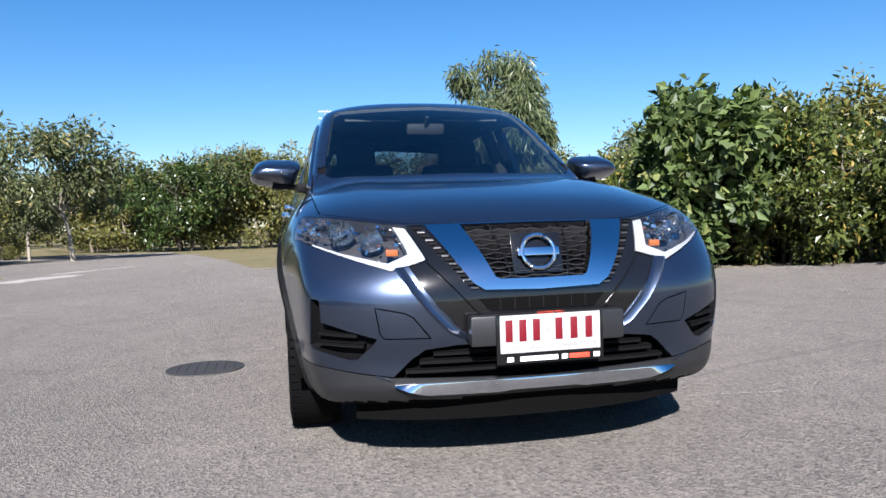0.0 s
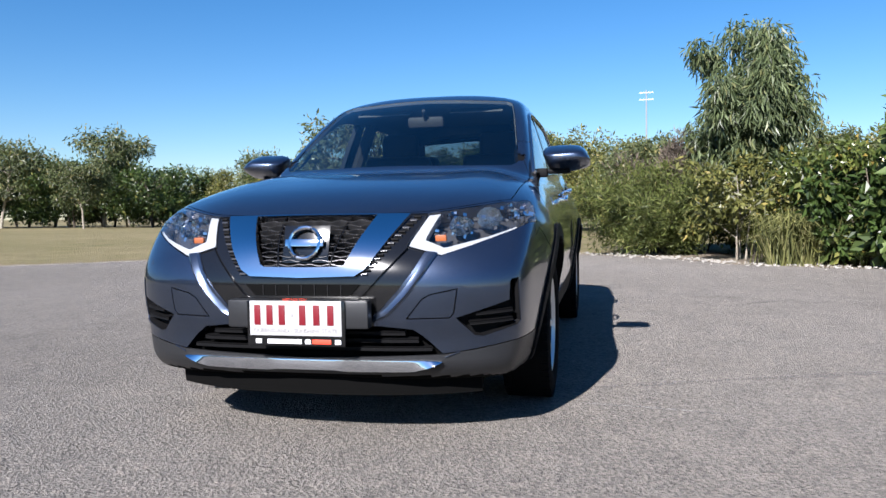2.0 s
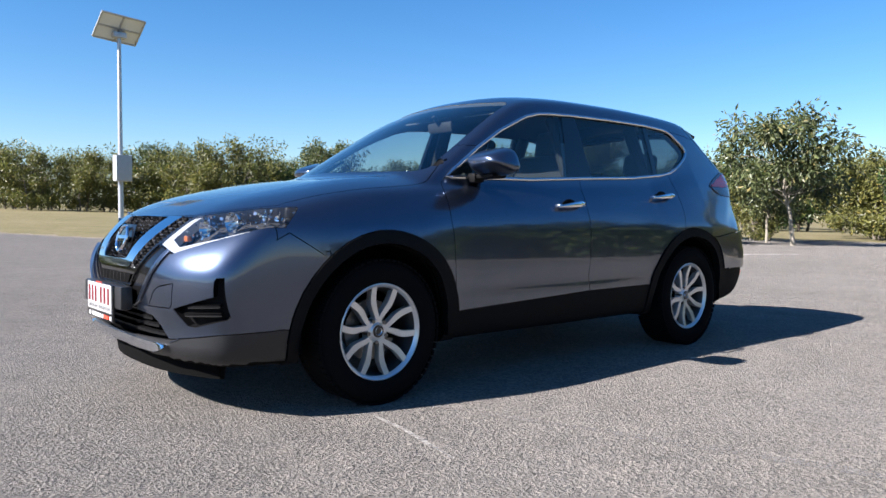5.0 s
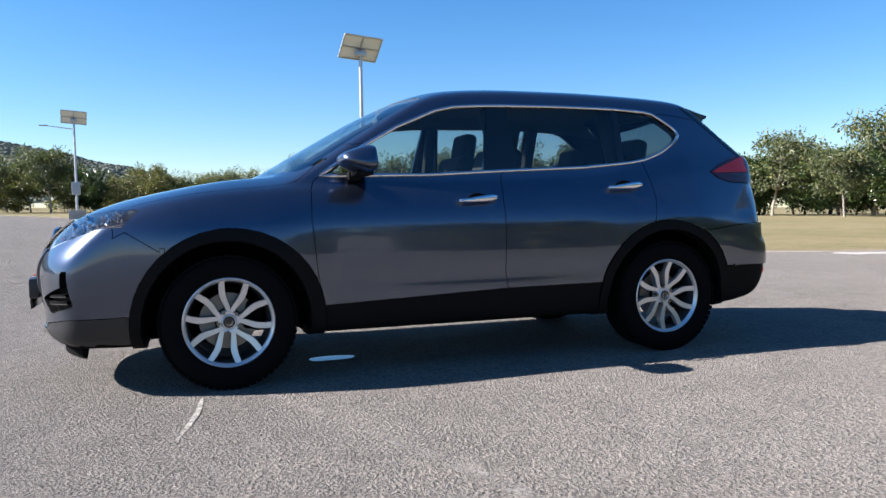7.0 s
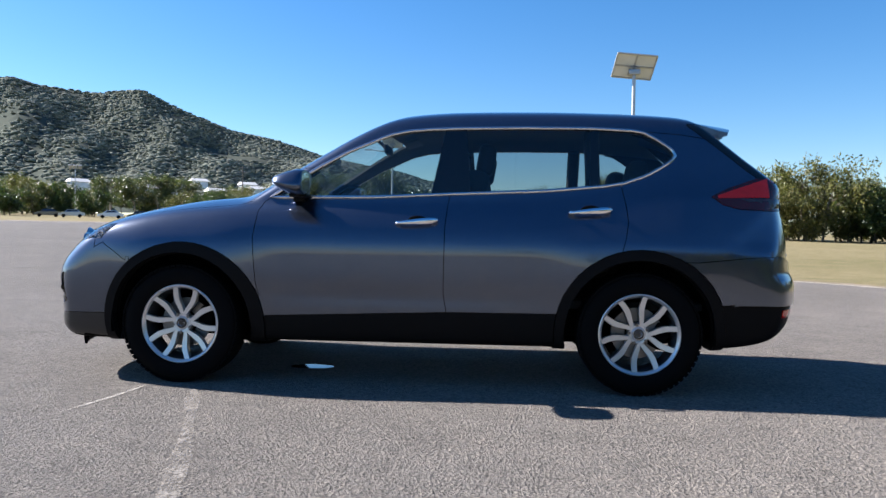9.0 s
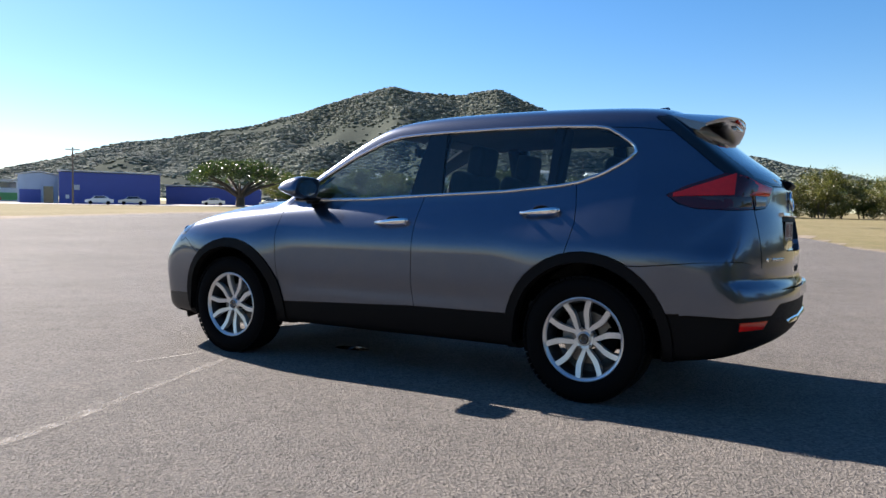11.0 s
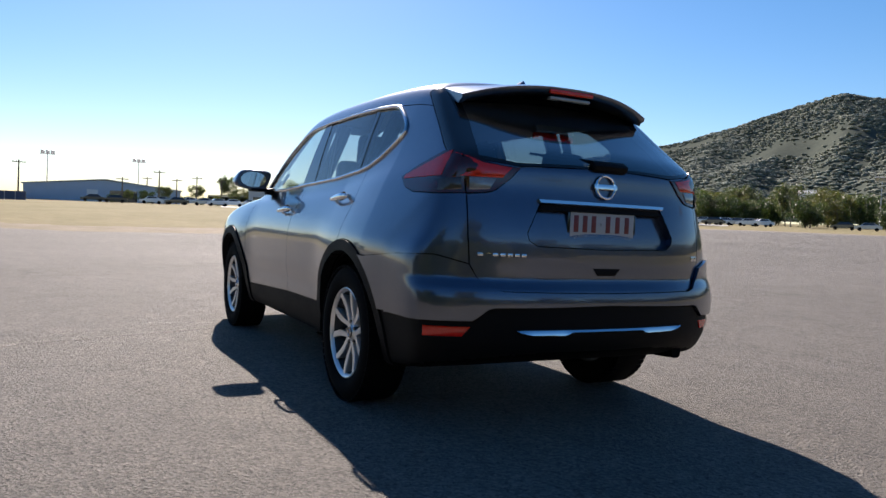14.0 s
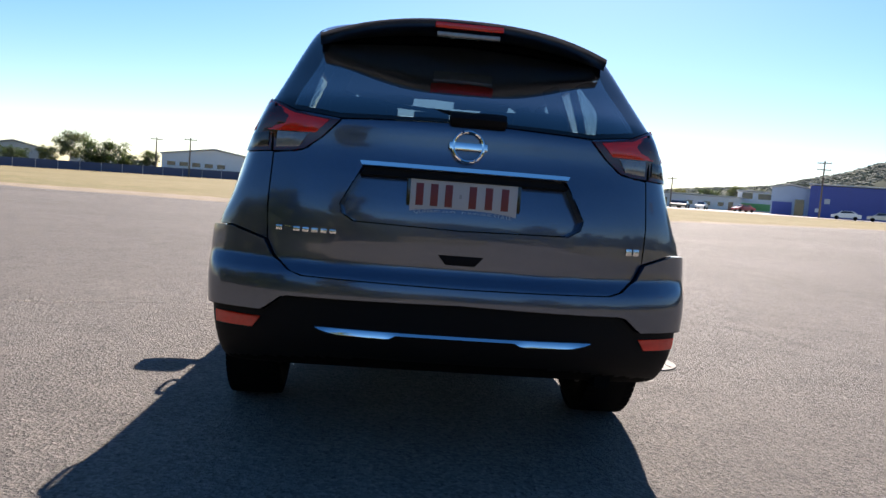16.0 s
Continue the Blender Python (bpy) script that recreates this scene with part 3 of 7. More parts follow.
def panel(name, labels, material, parent, label="", where="both", push=0.0, gap=0.0022, depth=0.012):
    """A piece of the skin as sheet with turned-in edges. where: near, far, or both halves in one piece; depth below zero turns the edges out."""
    labels = labels.split()
    mine = [f for f, n in zip(SKIN_F, PANEL_OF) if n in labels]
    used = sorted({i for f in mine for i in f})
    at = {i: k for k, i in enumerate(used)}
    V, N = SKIN_V[used].copy(), SKIN_N[used]
    faces = [tuple(at[i] for i in f) for f in mine]
    edges = {}
    for f in faces:
        for a, b in zip(f, f[1:] + f[:1]):
            edges.setdefault((min(a, b), max(a, b)), []).append((a, b))
    rim = [e[0] for e in edges.values() if len(e) == 1 and not (abs(V[e[0][0], 1]) < 1e-5 and abs(V[e[0][1], 1]) < 1e-5)]
    pull = np.zeros_like(V)
    for a, b in rim:
        d = V[b] - V[a]
        inward = np.cross(N[a] + N[b], d)
        inward /= np.linalg.norm(inward) + 1e-12
        pull[a] += inward
        pull[b] += inward
    size = np.linalg.norm(pull, axis=1)
    pull[size > 1e-9] /= size[size > 1e-9][:, None]
    seam = abs(V[:, 1]) < 1e-5
    pull[seam, 1] = 0
    V = V + N * push + pull * gap
    verts, normals = V.tolist(), []
    fold = {}
    for a, b in rim:
        for i in (a, b):
            if i not in fold:
                fold[i] = len(verts)
                verts.append((V[i] - N[i] * depth).tolist())
    flange = [(b, a, fold[a], fold[b]) for a, b in rim] if depth else []
    verts = np.array(verts)

    def build(nm, sides):
        vv, ff, ln = [], [], []
        for s in sides:
            k = sum(len(v) for v in vv)
            flip = np.array([1, s, 1.0])
            vv.append(verts * flip)
            for group, flat in ((faces, False), (flange, True)):
                for f in group:
                    g = f if s > 0 else f[::-1]
                    ff.append(tuple(i + k for i in g))
                    if flat:
                        p = verts[list(g)] * flip
                        n = np.cross(p[1] - p[0], p[2] - p[0])
                        if np.linalg.norm(n) < 1e-12:
                            n = np.array([0, 0, 1.0])
                        ln += [n / np.linalg.norm(n)] * len(g)
                    else:
                        ln += [N[i] * flip for i in g]
        me = bpy.data.meshes.new(nm)
        me.from_pydata(np.concatenate(vv).tolist(), [], ff)
        for poly in me.polygons:
            poly.use_smooth = True
        me.normals_split_custom_set([tuple(map(float, n)) for n in ln])
        me.materials.append(material)
        ob = new(nm, me)
        ob.parent = parent
        return tagged(ob, label)

    if where == "both":
        return build(name, (1, -1))
    return build(name, (1,) if where == "near" else (-1,))


def sides(name, labels, material, parent, label="", **more):
    return [panel(name, labels, material, parent, label, where=w, **more) for w in ("near", "far")]


def ribbon(name, up, low, way, material, parent, label="", out=0.004, thick=0.012, lean=0.0):
    """A strip that lies on the front or rear skin between two lines of (y, z)."""
    a, b = many(*np.array(up).T, way), many(*np.array(low).T, way)
    na, nb = normals_at(a), normals_at(b)
    n = len(a)
    low_out = out + lean
    rows = [a + na * (out - thick), a + na * out * 0.7, 0.15 * b + 0.85 * a + na * out, 0.85 * b + 0.15 * a + nb * low_out, b + nb * low_out * 0.7, b + nb * (out - thick)]
    verts = np.concatenate(rows)
    faces = [(r * n + i, r * n + i + 1, (r + 1) % 6 * n + i + 1, (r + 1) % 6 * n + i) for r in range(6) for i in range(n - 1)]
    faces += [tuple(r * n for r in range(6)), tuple(r * n + n - 1 for r in range(6))[::-1]]
    obs = [mesh_object(name, verts, faces, material, parent, label, sharp=50)]
    return obs


def line(pts, n=24):
    """Evenly spaced points along a broken line."""
    p = np.array(pts, float)
    s = np.r_[0, np.cumsum(np.linalg.norm(np.diff(p, axis=0), axis=1))]
    k = np.linspace(0, s[-1], n)
    return [(float(np.interp(i, s, p[:, 0])), float(np.interp(i, s, p[:, 1]))) for i in k]


def text_part(name, words, size, m, material, parent, label="", extrude=0.0005):
    c = bpy.data.curves.new(name, "FONT")
    c.body, c.size, c.align_x, c.align_y, c.extrude = words, size, "CENTER", "CENTER", extrude
    t = bpy.data.objects.new(name, c)
    me = bpy.data.meshes.new_from_object(t)
    bpy.data.objects.remove(t)
    bpy.data.curves.remove(c)
    me.materials.clear()
    me.materials.append(material)
    ob = new(name, me)
    ob.matrix_basis = m
    ob.parent = parent
    return tagged(ob, label)


def build_car():
    car = tagged(new("sport_utility_vehicle"), "dark grey metallic sport utility vehicle parked on asphalt", "car")
    # painted panels
    panel("hood", "hood", PAINT, car, "gently creased metallic grey bonnet")
    panel("roof", "roof shell", PAINT, car, "metallic grey roof and front pillars")
    for w in ("near", "far"):
        panel("front_fender", "fender", PAINT, car, where=w)
        panel("rear_quarter", "quarter", PAINT, car, where=w)
    doors = {}
    for key in ("door_front", "door_rear"):
        doors[key] = sides(key[5:] + "_door", key, PAINT, car)
    bumper = panel("front_bumper", "bumper_front", PAINT, car, depth=0.05)
    sides("bumper_insert", "insert", PAINT, bumper, gap=0.0025, depth=0.02)
    panel("front_lip", "lip", LIP_GREY, bumper, "dark charcoal plastic lower lip")
    panel("grille_surround", "mask", BLACK_GLOSS, bumper, "gloss black grille surround", push=-0.006, gap=0.0, depth=0.07)
    # bevelled fold of the bumper along the grille surround
    for s in (1, -1):
        inner = line([(s * 0.476, 0.758), (s * 0.432, 0.680), (s * 0.380, 0.610), (s * 0.315, 0.540), (s * 0.268, 0.500)], 24)
        outer = line([(s * 0.522, 0.742), (s * 0.472, 0.664), (s * 0.415, 0.590), (s * 0.342, 0.516), (s * 0.272, 0.486)], 24)
        ribbon("bumper_fold", inner, outer, -1, PAINT, bumper, "bright painted fold beside the grille", out=-0.004, thick=0.04, lean=0.016)
    # low black air dam under the lip: added unseen to bring the shadow forward
    verts, faces, ys = [], [], np.linspace(-0.66, 0.66, 41)
    for y in ys:
        x = -2.225 + 0.24 * (abs(y) / 0.8) ** 2.6
        verts += [(x, y, 0.27), (x + 0.012, y, 0.182), (x + 0.03, y, 0.18), (x + 0.05, y, 0.27)]
    faces = [(i * 4 + j, i * 4 + 4 + j, i * 4 + 4 + (j + 1) % 4, i * 4 + (j + 1) % 4) for i in range(len(ys) - 1) for j in range(4)]
    faces += [(0, 1, 2, 3), tuple(len(verts) - k for k in (1, 2, 3, 4))]
    mesh_object("added_air_dam", verts, faces, DARK, bumper, "added black air dam that brings the shadow forward")
    rear = panel("rear_bumper", "bumper_rear", PAINT, car, push=0.018, depth=0.05)
    panel("bumper_skirt", "skirt", CLADDING, rear, "matt black plastic lower bumper")
    gate = panel("tailgate", "gate", PAINT, car, "metallic grey tailgate", gap=0.004, depth=0.04)
    panel("plate_recess", "recess", PAINT, gate, push=-0.035, gap=0.0, depth=-0.034)
    panel("tailgate_trim", "rear_black", BLACK_GLOSS, gate, "gloss black window surround", push=-0.001)
    panel("rear_window", "rear_glass", BACK_GLASS, gate, "tinted rear window", gap=-0.002, depth=0)
    panel("windscreen", "windscreen", SCREEN_GLASS, car, "large raked windscreen", push=-0.003, gap=-0.001, depth=0)
    panel("cowl", "cowl", CLADDING, car, "black plastic cowl below the windscreen", push=-0.012, gap=-0.004)
    sides("sill_cladding", "sill", CLADDING, car, "matt black plastic sill")
    for key in ("arch_front", "arch_rear"):
        sides("wheel_arch_cladding", key, CLADDING, car, "matt black plastic wheel arch", push=0.010, depth=0.05)
    panel("underbody", "under", DARK, car, gap=-0.003)
    # side windows belong to their doors
    for i, w in enumerate(("near", "far")):
        panel("door_window", "glass_front_door", SIDE_GLASS, doors["door_front"][i], where=w, push=-0.005, gap=-0.002, depth=0)
        panel("door_window", "glass_rear_door", PRIVACY, doors["door_rear"][i], where=w, push=-0.005, gap=-0.002, depth=0)
        panel("quarter_window", "glass_quarter", PRIVACY, car, where=w, push=-0.005, gap=-0.002, depth=0)
        panel("door_pillar", "pillar_b", BLACK_GLOSS, doors["door_front"][i], where=w, push=-0.002, gap=0, depth=0.03)
        panel("pillar_trim", "pillar_c", BLACK_GLOSS, doors["door_rear"][i], where=w, push=-0.002, gap=0, depth=0.03)
    # inner skin behind the gaps, open at the windows
    solid = "hood fender door_front door_rear quarter bumper_front insert sill bumper_rear gate recess skirt lip arch_front arch_rear mask"
    panel("inner_shell", solid, DARK, car, push=-0.055, gap=-0.004, depth=0)
    panel("headlining", "roof shell", LINER, car, "grey cloth headlining and pillar trim", push=-0.02, gap=0.0, depth=-0.018)
    # bright strip round the side windows
    p = [Vector(q) for q in flank(*np.array(line(DLO + DLO[:1], 130)[:-1]).T)]
    nn = normals_at(np.array(p))
    for s in (1, -1):
        tube("window_trim", [(q[0] + 0.003 * m[0], s * (q[1] + 0.003 * m[1]), q[2] + 0.003 * m[2]) for q, m in zip(p, nn)], 0.0105, SATIN, car, "polished bright window surround", closed=True)
    head_lamps(car)
    grille(car, bumper)
    plates(car, bumper, gate)
    tail_lamps(car, gate, rear)
    side_details(car, doors)
    cabin(car)
    wheels(car)
    return car


def head_lamps(car):
    for w, s in (("near", 1), ("far", -1)):
        lens = panel("headlight", "headlight", CLEAR, car, "clear headlight lens over bright reflectors", where=w, depth=0, gap=0.001)
        panel("lamp_housing", "headlight", HOUSING, lens, "dark lamp housing", where=w, push=-0.075, gap=0.0, depth=-0.072)
        # light guide along the inner and lower edge
        up = line([(0.505, 0.900), (0.466, 0.80), (0.545, 0.768), (0.70, 0.807), (0.80, 0.842)], 30)
        low = line([(0.462, 0.894), (0.408, 0.778), (0.535, 0.742), (0.705, 0.798), (0.802, 0.836)], 30)
        a, b = many(*np.array(up).T, -1), many(*np.array(low).T, -1)
        na, nb = normals_at(a), normals_at(b)
        n = len(a)
        rows = [a - na * 0.05, a - na * 0.008, b - nb * 0.008, b - nb * 0.05]
        verts = np.concatenate(rows) * (1, -s, 1)
        faces = [(r * n + i, r * n + i + 1, (r + 1) % 4 * n + i + 1, (r + 1) % 4 * n + i) for r in range(4) for i in range(n - 1)] + [tuple(r * n for r in range(4)), tuple(r * n + n - 1 for r in range(4))]
        mesh_object("light_guide", verts, faces, WHITE_LENS, lens, "white boomerang daytime light")
        # faceted reflector bowls
        rng = random.Random(4)
        for cy, cz, r in ((0.590, 0.845, 0.045), (0.690, 0.875, 0.050)):
            c = many([cy], [cz], -1)[0]
            depth = 0.055
            verts, faces = [], []
            for i in range(7):
                rr, dd = r * (i / 6), depth * (1 - (i / 6) ** 2)
                for j in range(18):
                    a = 2 * math.pi * j / 18
                    k = 1 + 0.05 * rng.uniform(-1, 1)
                    verts.append((c[0] + 0.012 + dd * k + 0.35 * rr * math.cos(a) * (1 if cy > 0.7 else 0.5), -s * (cy + rr * math.cos(a)), cz + rr * 0.9 * math.sin(a)))
            for i in range(6):
                for j in range(18):
                    faces.append((i * 18 + j, i * 18 + (j + 1) % 18, (i + 1) * 18 + (j + 1) % 18, (i + 1) * 18 + j))
            mesh_object("reflector", verts, faces, REFLECTOR, lens, "bright faceted reflector", smooth=False)
            bm = bmesh.new()
            bmesh.ops.create_uvsphere(bm, u_segments=14, v_segments=10, radius=0.010, matrix=Matrix.Translation((c[0] + 0.045, -s * cy, cz)))
            part("bulb", bm, REFLECTOR, lens)
        # dark bezel webs between the bowls, with many bright facets
        for _ in range(110):
            y, z = rng.uniform(0.50, 0.84), rng.uniform(0.786, 0.93)
            if z < 0.79 + 0.28 * max(0, y - 0.56) or z > 0.895 + 0.12 * (y - 0.5):
                continue
            c = many([y], [z], -1)[0]
            facet = block(bmesh.new(), (0.004, rng.uniform(0.008, 0.022), rng.uniform(0.006, 0.016)), (c[0] + rng.uniform(0.02, 0.045), -s * y, z), turn=pose(0, 0, 0, rng.uniform(-25, 25), rng.uniform(-25, 25), rng.uniform(-35, 35)))
            part("reflector_facet", facet, REFLECTOR, lens, smooth=False)
        bm = bmesh.new()
        c = many([0.505], [0.80], -1)[0]
        block(bm, (0.02, 0.045, 0.026), (c[0] + 0.035, -s * 0.52, 0.80), 0.006)
        part("indicator", bm, ORANGE_LAMP, lens, "orange indicator bulb")


GRILLE_BAR = plain("grille_plastic", (0.075, 0.075, 0.08), 0.22, 0.6)


def grille(car, bumper):
    v = panel("grille_frame", "chrome_v", CHROME, car, "broad chrome V-shaped grille frame", push=0.012, gap=0.001, depth=0.05)
    panel("grille_backing", "grille", DARK, v, push=-0.055, gap=-0.01, depth=0)
    for i in range(11):
        z0 = 0.708 + i * 0.0170
        edge = np.interp(z0, (0.695, 0.705, 0.786, 0.888), (0.150, 0.170, 0.203, 0.256)) - 0.004
        ys = np.linspace(-edge, edge, 57)
        zs = z0 + 0.0034 * np.sin(2 * math.pi * abs(ys) / 0.085 + (math.pi if i % 2 else 0))
        ribbon("grille_bar", np.stack([ys, zs + 0.0019], 1), np.stack([ys, zs - 0.0019], 1), -1, GRILLE_BAR, v, out=-0.012, thick=0.02)
    for y in (-0.105, 0.105):
        a = line([(y, 0.70), (y * 1.35, 0.884)], 8)
        ribbon("grille_upright", [(p[0] - 0.003, p[1]) for p in a], [(p[0] + 0.003, p[1]) for p in a], -1, BLACK_GLOSS, v, out=-0.010, thick=0.02)
    # slot below the frame
    ribbon("lower_slot", line([(-0.235, 0.632), (0.235, 0.632)], 24), line([(-0.195, 0.588), (0.195, 0.588)], 24), -1, DARK, bumper, "dark slot under the grille", out=0.001, thick=0.004)
    for y in np.linspace(-0.16, 0.16, 7):
        ribbon("slot_web", [(y - 0.003, 0.630), (y - 0.003, 0.590)], [(y + 0.003, 0.630), (y + 0.003, 0.590)], -1, BLACK_GLOSS, bumper, out=0.004, thick=0.006)
    # thin bright lines and ribbed strips beside the frame
    ribbon("slot_line", line([(-0.405, 0.77), (-0.235, 0.585), (-0.20, 0.575), (0.20, 0.575), (0.235, 0.585), (0.405, 0.77)], 50), line([(-0.409, 0.766), (-0.238, 0.580), (-0.20, 0.569), (0.20, 0.569), (0.238, 0.580), (0.409, 0.766)], 50), -1, BLACK_GLOSS, bumper, out=0.006, thick=0.01)
    for s in (1, -1):
        for k in range(16):
            t = k / 15
            y, z = s * (0.418 - 0.168 * t), 0.885 - 0.215 * t
            ribbon("ribbed_strip", [(y - 0.013, z + 0.004), (y + 0.013, z + 0.004)], [(y - 0.013, z - 0.003), (y + 0.013, z - 0.003)], -1, GRILLE_BAR if k % 2 else CLADDING, bumper, out=0.004, thick=0.01)
    # emblem: a ring with a bar across
    c = many([0.0], [0.79], -1)[0]
    tilt = pose(c[0] - 0.022, 0, 0.79, 0, 0, 0) @ pose(0, 0, 0, 0, 16, 0)
    pts = [tilt @ Vector((0, 0.062 * math.cos(a), 0.062 * math.sin(a))) for a in np.linspace(0, 2 * math.pi, 40)[:-1]]
    badge = tube("badge", pts, 0.0085, CHROME, v, "round chrome emblem", closed=True)
    bm = bmesh.new()
    block(bm, (0.012, 0.158, 0.030), (0, 0, 0), 0.003, tilt)
    bmesh.ops.transform(bm, matrix=Matrix(), verts=bm.verts)
    part("badge_bar", bm, CHROME, badge, "plain chrome bar")
    bm = bmesh.new()
    block(bm, (0.004, 0.19, 0.15), (0, 0, 0), 0.001, tilt @ pose(0.02, 0, 0))
    part("sensor_panel", bm, BLACK_GLOSS, v, "flat dark panel behind the emblem")
    # lower intake
    panel("intake_backing", "intake", DARK, bumper, push=-0.06, gap=-0.01, depth=0)
    for z, w in ((0.440, 0.40), (0.412, 0.45), (0.380, 0.50)):
        ribbon("intake_slat", line([(-w, z + 0.007), (w, z + 0.007)], 24), line([(-w, z - 0.007), (w, z - 0.007)], 24), -1, CLADDING, bumper, "black intake slat", out=-0.012, thick=0.03)
    # polished strip across the lip
    up = line([(-0.535, 0.336), (-0.49, 0.338), (0.49, 0.338), (0.535, 0.336)], 50)
    low = [(y, float(np.interp(abs(y), (0, 0.135, 0.15, 0.43, 0.50, 0.535), (0.302, 0.302, 0.296, 0.300, 0.318, 0.333)))) for y, _ in up]
    ribbon("lip_strip", up, low, -1, CHROME, bumper, "polished strip along the lower lip", out=0.010, thick=0.02, lean=0.009)
    for s in (1, -1):
        ribbon("lip_edge", line([(s * 0.545, 0.352), (s * 0.60, 0.372)], 5), line([(s * 0.548, 0.347), (s * 0.603, 0.367)], 5), -1, PAINT, bumper, out=0.004, thick=0.01)
    for w in ("near", "far"):
        pocket = panel("fog_pocket", "pocket", CLADDING, bumper, "black fog-lamp recess", where=w, push=-0.04, gap=-0.002, depth=-0.036)
    for s in (1, -1):
        for z in (0.475, 0.512):
            ribbon("fog_slat", line([(s * (0.64 + (z - 0.475) * 0.6), z + 0.008), (s * 0.80, z + 0.016)], 8), line([(s * (0.645 + (z - 0.475) * 0.6), z - 0.006), (s * 0.80, z + 0.002)], 8), -1, CLADDING, bumper, out=-0.010, thick=0.03)


def plates(car, bumper, gate):
    for way, base, z0, parent, ink in ((-1, -2.372, 0.512, bumper, MAROON), (1, 2.283, 0.958, gate, MAROON)):
        # y runs to the reader's right: way -1 is read from the front
        def at(u, v, d=0.0):
            return (base + way * d, way * u, z0 + v)
        if way < 0:
            bm = bmesh.new()
            block(bm, (0.055, 0.57, 0.108), at(0, 0.012, -0.03), 0.012)
            part("plate_bracket", bm, LIP_GREY, parent, "charcoal plastic plate mount")
        bm = bmesh.new()
        block(bm, (0.012, 0.396, 0.172), at(0, -0.022, 0.0), 0.004)
        holder = part("plate_frame", bm, BLACK_GLOSS, parent, "black number plate frame")
        bm = bmesh.new()
        block(bm, (0.004, 0.370, 0.132), at(0, -0.002, 0.007), 0.0015)
        plate = part("number_plate", bm, PLATE_WHITE, holder, "white number plate")
        for u in (-0.153, -0.103, -0.053, 0.030, 0.086, 0.142):
            bm = bmesh.new()
            block(bm, (0.002, 0.026, 0.076), at(u, 0.010, 0.0095), 0.0006)
            part("plate_bar", bm, ink, plate)
        bm = bmesh.new()
        block(bm, (0.002, 0.009, 0.014), at(-0.012, 0.010, 0.0095))
        part("plate_dot", bm, PLATE_GREY, plate)
        face = Matrix.Translation(at(0, -0.049, 0.0105)) @ pose(0, 0, 0, 90, 0, -90 if way < 0 else 90)
        text_part("plate_words", "QUEENSLAND - SUNSHINE STATE", 0.0225, face, PLATE_GREY, plate)
        for u, wd, m in ((-0.15, 0.024, WHITE_PRINT), (-0.045, 0.14, WHITE_PRINT), (0.05, 0.022, WHITE_PRINT), (0.105, 0.075, RED_PRINT), (0.17, 0.024, WHITE_PRINT)):
            if way > 0 and u > 0.08:
                continue
            bm = bmesh.new()
            block(bm, (0.002, wd, 0.017), at(u, -0.090, 0.0085), 0.0005)
            part("frame_bar", bm, m, holder)
        if way < 0:
            face = Matrix.Translation(at(0, 0.068, 0.0085)) @ pose(0, 0, 0, 90, 0, -90)
            text_part("frame_words", "JUST FOR YOU", 0.0145, face, RED_PRINT, holder)


